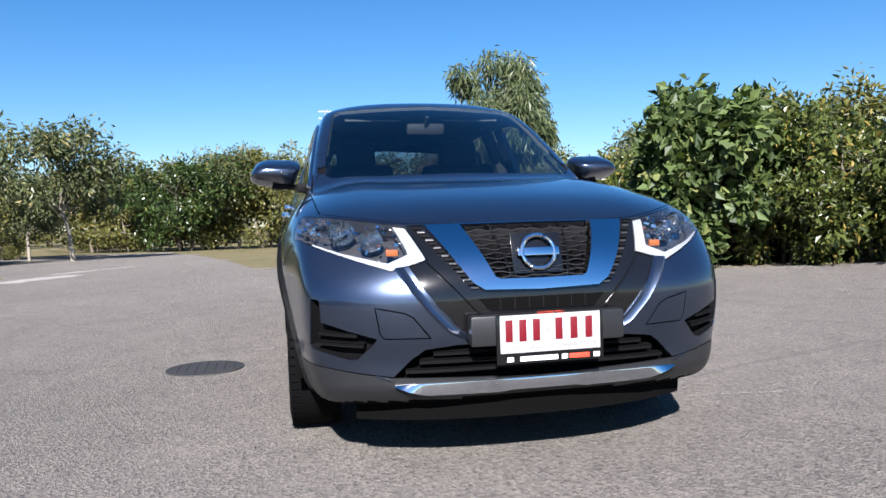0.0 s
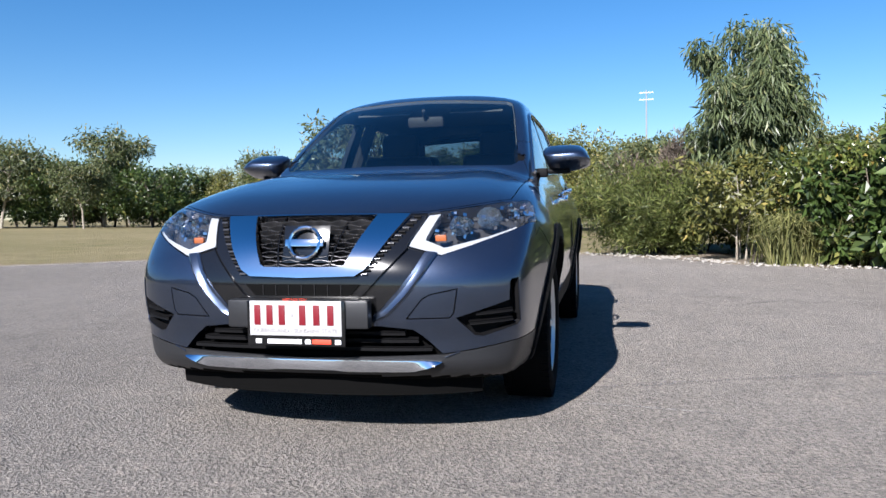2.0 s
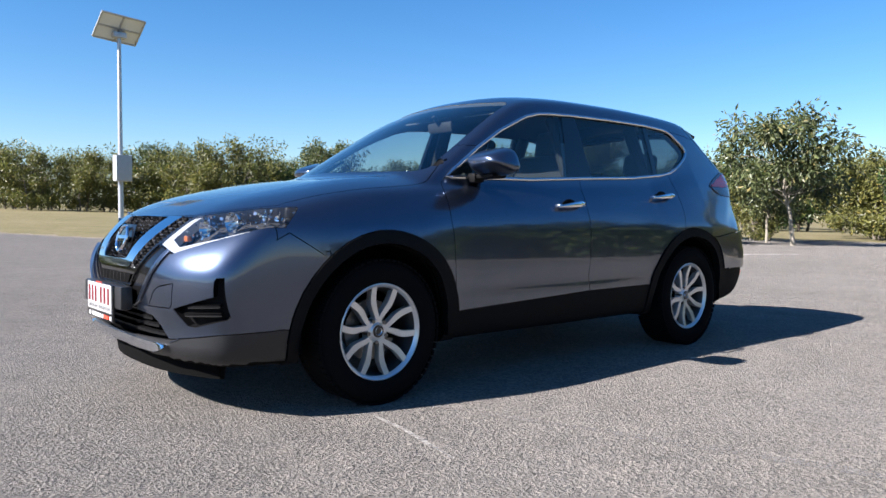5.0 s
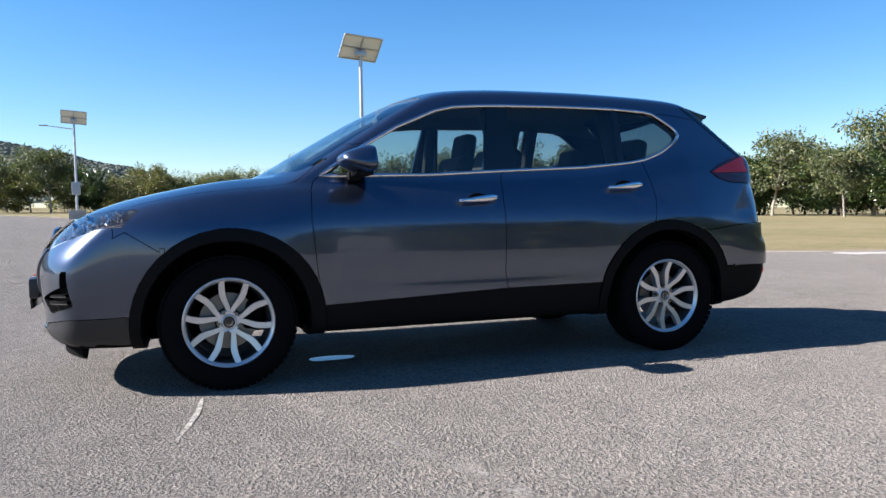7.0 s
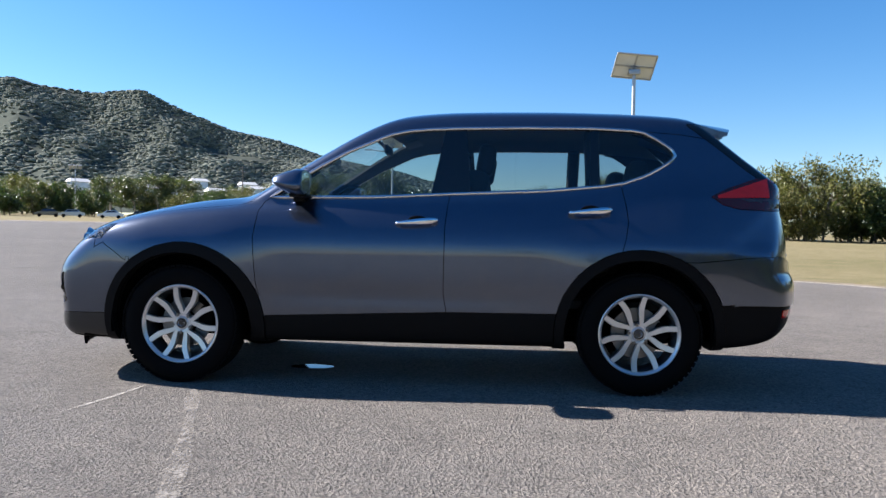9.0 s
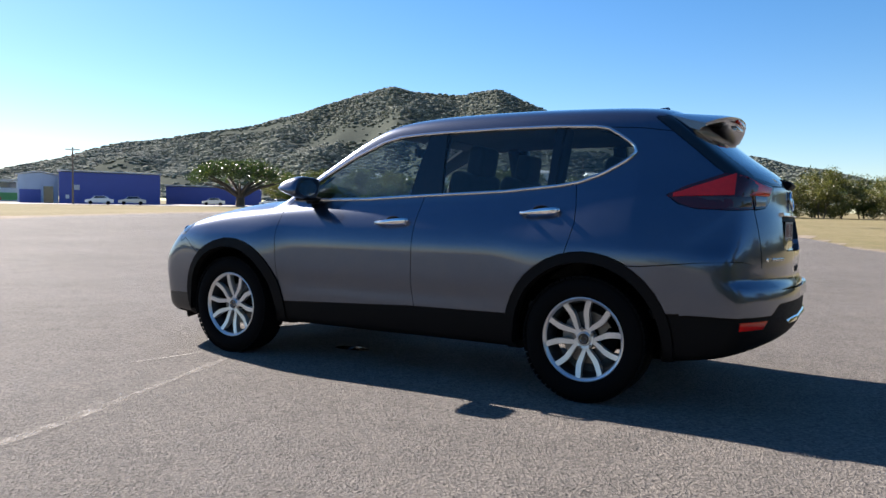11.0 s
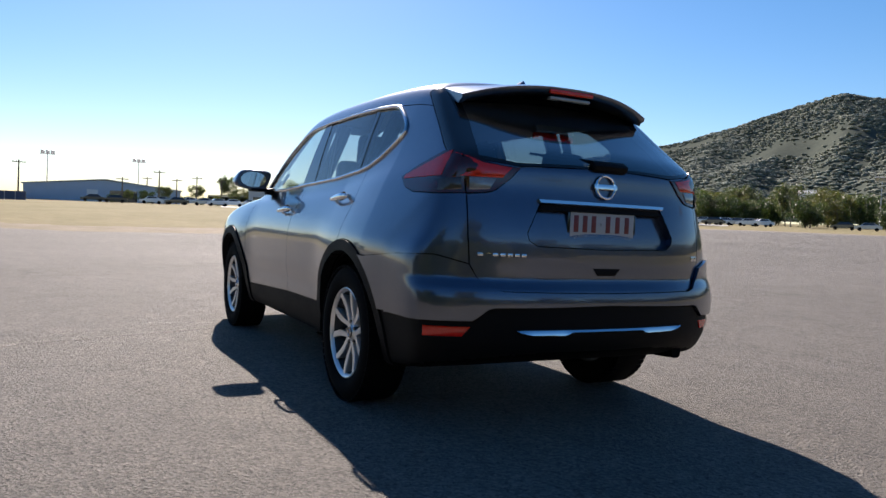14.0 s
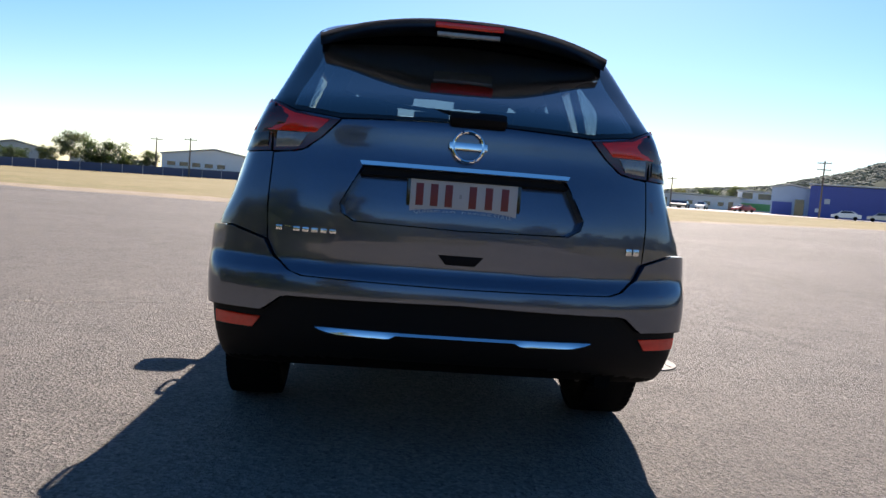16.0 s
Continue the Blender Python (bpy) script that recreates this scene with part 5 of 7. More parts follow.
def asphalt():
    """Old chip-seal: worn warm grey, proud stones in dark binder, stains, faint cracks."""
    m, t, p = nodes_of("worn_asphalt")
    tc = t.nodes.new("ShaderNodeTexCoord")
    stone = t.nodes.new("ShaderNodeTexVoronoi")
    stone.inputs["Scale"].default_value = 75
    wire(t, tc.outputs["Object"], stone.inputs["Vector"])
    fine, mid, big, lump = noise_of(t, 60, 5, 0.7), noise_of(t, 2.6, 6, 0.7), noise_of(t, 0.2, 5, 0.6), noise_of(t, 30, 5, 0.75)
    tone = ramp_of(t, big.outputs[0], ((0.30, (0.158, 0.146, 0.132)), (0.52, (0.183, 0.169, 0.153)), (0.75, (0.208, 0.194, 0.178))))
    patch = ramp_of(t, mid.outputs[0], ((0.28, (0.84, 0.84, 0.84)), (0.50, (1.0, 1.0, 1.0)), (0.72, (1.12, 1.11, 1.09))))
    c = mixed(t, 1.0, tone.outputs[0], patch.outputs[0], "MULTIPLY")
    grit = ramp_of(t, stone.outputs["Color"], ((0.1, (0.66, 0.66, 0.66)), (0.5, (1.0, 1.0, 1.0)), (0.9, (1.36, 1.33, 1.29))))
    c = mixed(t, 1.0, c, grit.outputs[0], "MULTIPLY")
    speck = ramp_of(t, fine.outputs[0], ((0.3, (0.72, 0.72, 0.72)), (0.55, (1, 1, 1)), (0.75, (1.18, 1.17, 1.15))))
    c = mixed(t, 0.7, c, speck.outputs[0], "MULTIPLY")
    # bump hollows darkened for binder, with their shade put into the colour too
    pits = ramp_of(t, lump.outputs[0], ((0.36, (0.45, 0.45, 0.45)), (0.44, (1, 1, 1))))
    c = mixed(t, 0.8, c, pits.outputs[0], "MULTIPLY")
    # long faint cracks
    crack = t.nodes.new("ShaderNodeTexVoronoi")
    crack.feature = "DISTANCE_TO_EDGE"
    crack.inputs["Scale"].default_value = 0.16
    warp = noise_of(t, 0.9, 6, 0.7)
    bend = t.nodes.new("ShaderNodeVectorMath")
    bend.operation = "MULTIPLY_ADD"
    bend.inputs[1].default_value = (2.2, 2.2, 0)
    wire(t, warp.outputs["Color"], bend.inputs[0]), wire(t, tc.outputs["Object"], bend.inputs[2])
    wire(t, bend.outputs[0], crack.inputs["Vector"])
    line_ = ramp_of(t, crack.outputs["Distance"], ((0.0, (0.45, 0.45, 0.45)), (0.003, (0.8, 0.8, 0.8)), (0.005, (1, 1, 1))))
    c = mixed(t, 0.4, c, line_.outputs[0], "MULTIPLY")
    wire(t, c, p.inputs["Base Color"])
    p.inputs["Roughness"].default_value = 0.82
    p.inputs["Diffuse Roughness"].default_value = 0.5
    p.inputs["Specular IOR Level"].default_value = 0.18
    chips = mixed(t, 0.5, stone.outputs["Distance"], fine.outputs[0])
    bumped(t, p, mixed(t, 0.42, chips, lump.outputs[0]), 1.0, 0.042)
    return m


def worn_paint(name, colour, cover):
    """Thin worn paint through which the ground shows."""
    m, t, p = nodes_of(name)
    p.inputs["Base Color"].default_value = (*colour, 1)
    p.inputs["Roughness"].default_value = 0.9
    n, f = noise_of(t, 9, 6, 0.75), noise_of(t, 70, 4, 0.7)
    k = ramp_of(t, mixed(t, 0.5, n.outputs[0], f.outputs[0]), ((0.62 - 0.35 * cover, (0, 0, 0)), (0.80 - 0.35 * cover, (1, 1, 1))))
    wire(t, k.outputs[0], p.inputs["Alpha"])
    return m


def grass_ground(name, dry, green):
    m, t, p = nodes_of(name)
    fine, mid, big = noise_of(t, 14, 6, 0.75), noise_of(t, 0.9, 5, 0.65), noise_of(t, 0.07, 4, 0.6)
    tone = ramp_of(t, mixed(t, 0.55, big.outputs[0], mid.outputs[0]), ((0.35, green), (0.55, dry), (0.72, [min(1, c * 1.25) for c in dry])))
    blade = ramp_of(t, fine.outputs[0], ((0.25, (0.45, 0.45, 0.40)), (0.55, (1, 1, 1)), (0.8, (1.45, 1.4, 1.25))))
    wire(t, mixed(t, 1.0, tone.outputs[0], blade.outputs[0], "MULTIPLY"), p.inputs["Base Color"])
    p.inputs["Roughness"].default_value = 0.95
    p.inputs["Specular IOR Level"].default_value = 0.1
    bumped(t, p, mixed(t, 0.5, fine.outputs[0], mid.outputs[0]), 0.9, 0.08)
    return m


DRY_GRASS = grass_ground("dry_grass", (0.195, 0.164, 0.092), (0.128, 0.122, 0.056))
EARTH = grass_ground("bare_earth", (0.245, 0.205, 0.16), (0.17, 0.148, 0.10))
ASPHALT = asphalt()
CONCRETE = plain("pale_concrete", (0.31, 0.29, 0.26), 0.9, vary=0.2, scale=3, bump=0.3, bump_scale=80)
CHALK = worn_paint("faded_line_paint", (0.30, 0.285, 0.26), 0.65)
SCUFF = worn_paint("worn_line_paint", (0.215, 0.20, 0.182), 0.50)

# edge of the sealed yard, as seen from its middle: bearing clockwise from the far side, and distance
YARD = [(-180, 70), (-140, 45), (-118, 30), (-105, 27), (-94, 24), (-84, 25), (-74, 28), (-66, 42), (-58, 54), (-48, 74), (-38, 90), (-25, 96), (-12, 90), (-4, 40), (4, 27), (14, 20), (22, 16.0), (30, 13.6), (40, 12.6), (50, 12.4), (58, 13.0), (62, 14.0), (65, 30), (72, 32), (79, 31), (83, 12.2), (88, 11.2), (96, 10.3), (104, 9.4), (112, 8.3), (122, 8.2), (132, 8.6), (145, 10), (160, 18), (180, 70)]


def yard_edge(x, y):
    return np.interp(np.degrees(np.arctan2(x, y)), [a for a, _ in YARD], [r for _, r in YARD])


def yard():
    verts, faces, n = [(0, 0, 0)], [], 360
    shares = np.r_[np.linspace(0.06, 0.9, 26), np.linspace(0.92, 1.0, 5)]
    for i in range(n):
        a = 2 * math.pi * i / n - math.pi
        r = float(yard_edge(math.sin(a), math.cos(a))) * (1 + 0.010 * noise.noise((9 * math.cos(a), 9 * math.sin(a), 3)) + 0.006 * noise.noise((40 * math.cos(a), 40 * math.sin(a), 7)))
        for s in shares:
            x, y = r * s * math.sin(a), r * s * math.cos(a)
            verts.append((x, y, float(rise(x, y)) + (0.0 if s < 0.999 else -0.03)))
    m = len(shares)
    for i in range(n):
        a, b = 1 + i * m, 1 + (i + 1) % n * m
        faces.append((0, a, b))
        for k in range(m - 1):
            faces.append((a + k, a + k + 1, b + k + 1, b + k))
    ob = mesh_object("pavement", verts, faces, ASPHALT, None, sharp=80)
    return tagged(ob, "worn pale grey asphalt yard with cracks", kind="structure")


def inside_yard(x, y, k=1.0):
    return math.hypot(x, y) < yard_edge(x, y) * k


yard()
sheet("ground", DRY_GRASS, "dry yellowing grass field round the yard", lambda x, y: True, -0.035)
sheet("verge", EARTH, "strip of bare earth along the yard edge", lambda x, y: yard_edge(x, y) * 0.97 < math.hypot(x, y) < yard_edge(x, y) + (5.0 if x < -10 else 3.0 if x < 0 or y < -1.5 else 0.7), -0.018, radii=np.r_[rings(7, 110, 150)], spokes=240)


def ground_stroke(name, pts, width, material, label, h=0.004):
    """A worn painted or scraped line on the ground."""
    rng = random.Random(len(pts) + int(100 * width))
    p = line(pts, max(8, int(6 * sum(math.dist(a, b) for a, b in zip(pts, pts[1:])))))
    verts, faces = [], []
    for i, (x, y) in enumerate(p):
        a, b = p[max(i - 1, 0)], p[min(i + 1, len(p) - 1)]
        d = Vector((b[0] - a[0], b[1] - a[1])).normalized()
        w = width / 2 * rng.uniform(0.45, 1.2) * (0.35 if i in (0, len(p) - 1) else 1)
        z = float(rise(x, y)) + h
        verts += [(x - d.y * w, y + d.x * w, z), (x + d.y * w, y - d.x * w, z)]
    faces = [(2 * i, 2 * i + 1, 2 * i + 3, 2 * i + 2) for i in range(len(p) - 1)]
    return tagged(mesh_object(name, verts, faces, material, None), label, "road marking", kind="structure")


ground_stroke("trim", [(-1.50, -1.02), (-1.53, -1.30), (-1.62, -1.73)], 0.022, CHALK, "faint white scratch on the asphalt")
ground_stroke("trim", [(-1.18, -1.08), (-0.90, -1.80), (-0.57, -2.75), (-0.46, -3.2)], 0.085, SCUFF, "worn pale line on the asphalt")
ground_stroke("trim", [(0.71, 1.35), (0.87, 0.92)], 0.06, CHALK, "broken pale mark on the asphalt")
ground_stroke("trim", [(2.33, -2.40), (2.55, -2.62), (2.62, -2.80)], 0.10, SCUFF, "faint pale mark on the asphalt")
ground_stroke("trim", [(-10.2, 10.2), (-9.3, 11.5)], 0.12, SCUFF, "faint pale mark on the asphalt")
ground_stroke("trim", [(10.4, 6.2), (12.6, 5.2)], 0.7, CONCRETE, "pale concrete patch at the yard's mouth")
ground_stroke("trim", [(13.0, 5.9), (15.5, 4.6)], 0.4, CONCRETE, "pale concrete patch at the yard's mouth")
# white edge line along the kerb beyond the vehicle
edge = []
for a in np.linspace(16, 58, 30):
    r = float(np.interp(a, [q for q, _ in YARD], [q for _, q in YARD])) - 0.35
    edge.append((r * math.sin(radians(a)), r * math.cos(radians(a))))
ground_stroke("trim", edge, 0.14, CONCRETE, "pale concrete edge strip", 0.006)
cover = bmesh.new()
bmesh.ops.create_cone(cover, cap_ends=True, segments=32, radius1=0.25, radius2=0.245, depth=0.02, matrix=Matrix.Translation((0.20, 1.42, -0.002)))
IRON = plain("cast_iron", (0.035, 0.034, 0.033), 0.75, 0.3, vary=0.3)
lid = tagged(part("manhole_cover", cover, IRON), "dark round iron cover set in the asphalt", "manhole cover")
for i in range(-3, 4):
    part("rib", block(bmesh.new(), (0.40 - 0.045 * abs(i), 0.014, 0.004), (0.20, 1.42 + 0.058 * i, 0.009)), IRON, lid, smooth=False)
# small puddle of dripped water under the vehicle
WATER = plain("clear_water", (0.02, 0.021, 0.022), 0.03, vary=0.05, spec=0.5)
pool, nn = [(-0.70, -0.26, 0.005)], 28
for i in range(nn):
    a = 2 * math.pi * i / nn
    q = 1 + 0.25 * noise.noise((2 * math.cos(a), 2 * math.sin(a), 5))
    pool.append((-0.70 + 0.15 * q * math.cos(a), -0.26 + 0.075 * q * math.sin(a), 0.004))
tagged(mesh_object("puddle", pool, [(0, 1 + i, 1 + (i + 1) % nn) for i in range(nn)], WATER), "small shiny puddle on the asphalt under the vehicle", "puddle")
# shallow stony gravel along the verge
gravel = bmesh.new()
rng = random.Random(11)
for _ in range(420):
    a = rng.uniform(86, 130)
    r = float(np.interp(a, [q for q, _ in YARD], [q for _, q in YARD])) + rng.gauss(0.15, 0.25)
    s = rng.uniform(0.012, 0.04)
    bmesh.ops.create_icosphere(gravel, subdivisions=1, radius=s, matrix=Matrix.Translation((r * math.sin(radians(a)), r * math.cos(radians(a)), 0.004)) @ Matrix.Diagonal((1, rng.uniform(0.6, 1.2), 0.5, 1)))
tagged(part("loose_gravel", gravel, CONCRETE), "loose pale stones along the verge", "gravel", kind="stuff")

# ---- plants ----
def leaf_material(name, dark, light, dry, sheen=0.4):
    m, t, p = nodes_of(name)
    g = t.nodes.new("ShaderNodeNewGeometry")
    c = ramp_of(t, g.outputs["Random Per Island"], ((0.0, dark), (0.55, light), (0.90, [min(1, v * 1.3) for v in light]), (0.97, dry)))
    broad = noise_of(t, 1.1, 3)
    k = ramp_of(t, broad.outputs[0], ((0.3, (0.72, 0.75, 0.7)), (0.7, (1.2, 1.18, 1.05))))
    wire(t, mixed(t, 1.0, c.outputs[0], k.outputs[0], "MULTIPLY"), p.inputs["Base Color"])
    p.inputs["Roughness"].default_value = sheen
    p.inputs["Specular IOR Level"].default_value = 0.35
    out = t.nodes["Material Output"]
    tr, mix = t.nodes.new("ShaderNodeBsdfTranslucent"), t.nodes.new("ShaderNodeMixShader")
    wire(t, mixed(t, 1.0, c.outputs[0], (1.3, 1.5, 0.6), "MULTIPLY"), tr.inputs[0])
    mix.inputs[0].default_value = 0.20
    wire(t, p.outputs[0], mix.inputs[1]), wire(t, tr.outputs[0], mix.inputs[2]), wire(t, mix.outputs[0], out.inputs[0])
    return m


def bark(name, colour):
    m, t, p = nodes_of(name)
    n, b = noise_of(t, 9, 6, 0.7), noise_of(t, 60, 4, 0.6)
    c = ramp_of(t, mixed(t, 0.5, n.outputs[0], b.outputs[0]), ((0.3, [v * 0.5 for v in colour]), (0.7, [v * 1.25 for v in colour])))
    wire(t, c.outputs[0], p.inputs["Base Color"])
    p.inputs["Roughness"].default_value = 0.9
    bumped(t, p, b.outputs[0], 0.6, 0.02)
    return m


GUM = leaf_material("grey_green_leaf", (0.0256, 0.0339, 0.0154), (0.0915, 0.108, 0.0493), (0.228, 0.194, 0.0896))
OLIVE = leaf_material("olive_leaf", (0.0275, 0.0333, 0.0102), (0.118, 0.118, 0.0371), (0.242, 0.193, 0.0614))
DEEP = leaf_material("dark_green_leaf", (0.0096, 0.0198, 0.0064), (0.0448, 0.071, 0.0211), (0.153, 0.153, 0.0486), 0.3)
HEDGE = leaf_material("hedge_leaf", (0.0166, 0.0262, 0.00704), (0.0762, 0.096, 0.025), (0.271, 0.202, 0.0557), 0.32)
BROAD = leaf_material("broad_leaf", (0.0141, 0.0288, 0.00832), (0.0742, 0.106, 0.0346), (0.192, 0.207, 0.0742), 0.5)
WILLOW = leaf_material("hanging_leaf", (0.023, 0.0358, 0.0166), (0.0966, 0.122, 0.0634), (0.17, 0.177, 0.087))
PURPLE = leaf_material("bare_twigs", (0.0384, 0.0301, 0.0282), (0.131, 0.105, 0.0947), (0.201, 0.166, 0.138), 0.8)
FEATHER = leaf_material("feathery_leaf", (0.0256, 0.0352, 0.00896), (0.0986, 0.118, 0.0326), (0.183, 0.17, 0.0653), 0.6)
STRAW = leaf_material("straw_blade", (0.041, 0.0493, 0.0141), (0.166, 0.166, 0.0653), (0.317, 0.287, 0.148), 0.6)
BARK = bark("grey_bark", (0.166, 0.141, 0.109))
PALE_BARK = bark("pale_bark", (0.288, 0.256, 0.205))
DARK_BARK = bark("dark_bark", (0.064, 0.0512, 0.0384))


def limb(verts, faces, pts, r0, r1, n=6):
    """Adds a tapering, bending branch to lists of verts and faces."""
    k0, pts = len(verts), [Vector(p) for p in pts]
    for i, p in enumerate(pts):
        q = (pts[min(i + 1, len(pts) - 1)] - pts[max(i - 1, 0)]).normalized()
        u = q.orthogonal().normalized()
        w = q.cross(u)
        r = r0 + (r1 - r0) * i / (len(pts) - 1)
        verts += [p + r * (math.cos(2 * math.pi * j / n) * u + math.sin(2 * math.pi * j / n) * w) for j in range(n)]
    for i in range(len(pts) - 1):
        for j in range(n):
            a, b = k0 + i * n, k0 + (i + 1) * n
            faces.append((a + j, a + (j + 1) % n, b + (j + 1) % n, b + j))
    faces.append(tuple(range(k0 + (len(pts) - 1) * n, k0 + len(pts) * n)))


def leaves(rng, centres, spread, count, size, aspect=2.2, droop=0.0, up=0.3, flat=1.0):
    """Many small bent leaves round the given centres, as arrays of points and faces."""
    c = np.asarray(centres, float)
    pick = rng.integers(0, len(c), count)
    d = rng.normal(size=(count, 3))
    d /= np.linalg.norm(d, axis=1)[:, None]
    rad = spread * rng.random((count, 1)) ** 0.45
    p = c[pick, :3] + d * rad * np.array([1, 1, flat]) * (c[pick, 3:4] if c.shape[1] > 3 else 1)
    ax = d * 0.8 + rng.normal(size=(count, 3)) * 0.7 + np.array([0, 0, -droop])
    ax /= np.linalg.norm(ax, axis=1)[:, None]
    nn = rng.normal(size=(count, 3)) + np.array([0, 0, up]) + d * 0.6
    s = np.cross(ax, nn)
    s /= np.linalg.norm(s, axis=1)[:, None] + 1e-9
    nn = np.cross(s, ax)
    L = size * (0.6 + 0.8 * rng.random((count, 1)))
    W = L / aspect
    v = np.stack([p, p + ax * L * 0.45 + s * W * 0.5 + nn * L * 0.06, p + ax * L - nn * L * 0.12, p + ax * L * 0.45 - s * W * 0.5 + nn * L * 0.06], 1)
    k = 4 * np.arange(count)[:, None]
    return v.reshape(-1, 3), np.concatenate([k + [0, 1, 2], k + [0, 2, 3]])


def leaf_object(name, arrays, material, parent):
    v = np.concatenate([a for a, _ in arrays])
    offs = np.cumsum([0] + [len(a) for a, _ in arrays[:-1]])
    f = np.concatenate([b + o for (_, b), o in zip(arrays, offs)])
    me = bpy.data.meshes.new(name)
    me.from_pydata(v.tolist(), [], f.tolist())
    me.materials.append(material)
    ob = new(name, me)
    ob.parent = parent
    return ob


def grow(seed, height, width, trunk_share=0.25, stems=1, lean=0.12, tips=26, trunk_r=0.08, crown_low=0.25):
    """Skeleton of a tree: branch verts and faces, and the crown's clump centres (x, y, z, size)."""
    rng = random.Random(seed)
    verts, faces, clumps = [], [], []
    for s in range(stems):
        a = rng.uniform(0, 6.28)
        off = 0.0 if stems == 1 else width * 0.12
        p0 = Vector((off * math.cos(a), off * math.sin(a), -0.1))
        top = Vector((p0.x + lean * height * math.cos(a), p0.y + lean * height * math.sin(a), height * 0.78))
        trunk = [p0.lerp(top, t) + Vector((rng.gauss(0, 0.02 * height) * t, rng.gauss(0, 0.02 * height) * t, 0)) for t in np.linspace(0, 1, 7)]
        limb(verts, faces, trunk, trunk_r, trunk_r * 0.25, 8)
        for _ in range(max(3, tips // stems)):
            t = rng.uniform(trunk_share, 0.95)
            i = min(5, int(t * 6))
            start = trunk[i].lerp(trunk[i + 1], t * 6 - i)
            b = rng.uniform(0, 6.28)
            reach = width / 2 * rng.uniform(0.35, 1.0) * (0.55 + 0.9 * math.sin(math.pi * min(1, max(0.12, (t - crown_low * 0.5)))))
            end = start + Vector((reach * math.cos(b), reach * math.sin(b), height * rng.uniform(0.02, 0.26)))
            end.z = min(end.z, height * 0.97)
            mid = start.lerp(end, 0.5) + Vector((0, 0, 0.04 * height * rng.uniform(-0.5, 1)))
            limb(verts, faces, [start, start.lerp(mid, 0.5), mid, end], trunk_r * 0.4 * (1 - 0.6 * t), trunk_r * 0.06, 5)
            for q in (0.55, 0.8, 1.0):
                c = mid.lerp(end, q)
                clumps.append((c.x + rng.gauss(0, 0.05 * width), c.y + rng.gauss(0, 0.05 * width), c.z + rng.gauss(0, 0.03 * height), rng.uniform(0.6, 1.25)))
    return verts, faces, clumps


def tree(name, label, seed, height, width, leaf, bark_mat, count, size, spread, aspect=2.2, droop=0.0, category="tree", **shape):
    verts, faces, clumps = grow(seed, height, width, **shape)
    root = tagged(new(name), label, category)
    mesh_object("trunk", verts, faces, bark_mat, root)
    leaf_object("crown", [leaves(np.random.default_rng(seed), clumps, spread, count, size, aspect, droop)], leaf, root)
    return root


def place(ob, x, y, turn=0.0, scale=1.0, lift=0.0):
    ob.matrix_basis = pose(x, y, float(rise(x, y)) - 0.03 + lift, 0, 0, turn) @ Matrix.Scale(scale, 4)
    return ob


def again(ob, x, y, turn, scale, squash=1.0):
    c = copy_thing(ob, Matrix())
    c.matrix_basis = pose(x, y, float(rise(x, y)) - 0.03, 0, 0, turn) @ Matrix.Diagonal((scale, scale, scale * squash, 1))
    return c


def polar(a, r):
    return r * math.sin(radians(a)), r * math.cos(radians(a))


# near planting along the yard's edge
place(tree("broadleaf_tree", "small tree with large glossy rounded leaves", 5, 3.2, 1.9, BROAD, BARK, 6200, 0.20, 0.42, 1.5, 0.5, stems=2, tips=30, trunk_r=0.05, trunk_share=0.15), 6.7, -5.7)
place(tree("weeping_tree", "slender tree with drooping grey-green leaves", 9, 4.6, 1.6, WILLOW, PALE_BARK, 19000, 0.20, 0.42, 7.0, 1.7, tips=36, trunk_r=0.06, trunk_share=0.28, lean=0.03), 10.6, -3.9)
place(tree("shrub", "thin shrub with yellow-green leaves", 12, 1.9, 1.5, OLIVE, PALE_BARK, 2600, 0.11, 0.26, 2.0, 0.3, "shrub", stems=3, tips=18, trunk_r=0.02, trunk_share=0.3), 8.9, -3.35)
place(tree("shrub", "dark green leafy shrub", 13, 1.9, 1.9, DEEP, BARK, 5000, 0.15, 0.30, 2.0, 0.4, "shrub", stems=4, tips=30, trunk_r=0.025, trunk_share=0.08), 7.5, -5.15)
place(tree("twiggy_bush", "leafless purple-grey twiggy bush", 21, 2.5, 1.9, PURPLE, DARK_BARK, 15000, 0.17, 0.36, 16.0, -0.6, "bush", stems=5, tips=40, trunk_r=0.02, trunk_share=0.1), 12.0, -3.0)
place(tree("feathery_bush", "soft feathery green bush", 23, 1.9, 2.3, FEATHER, DARK_BARK, 22000, 0.13, 0.34, 9.0, -0.3, "bush", stems=6, tips=54, trunk_r=0.02, trunk_share=0.04), 10.7, -2.0)
place(tree("feathery_bush", "soft olive bush beside the twiggy one", 24, 1.9, 1.8, FEATHER, DARK_BARK, 9000, 0.12, 0.30, 8.0, -0.3, "bush", stems=5, tips=36, trunk_r=0.02, trunk_share=0.05), 12.4, -2.2)
hedge = tree("hedge_bush", "dense leafy hedge bush with yellowing leaves", 31, 2.45, 2.9, HEDGE, BARK, 15000, 0.125, 0.36, 1.9, 0.5, "bush", stems=5, tips=60, trunk_r=0.035, trunk_share=0.10)
tagged(hedge, group="hedge along the yard")
place(hedge, 6.9, -7.6, 0)
for x, y, a, s in ((6.2, -9.2, 80, 1.05), (5.0, -10.6, 150, 1.0), (8.4, -6.9, 210, 0.95), (8.6, -8.8, 300, 1.15), (3.6, -12.0, 20, 1.1), (8.1, -5.5, 120, 0.72), (10.2, -4.6, 33, 0.75)):
    again(hedge, x, y, a, s)
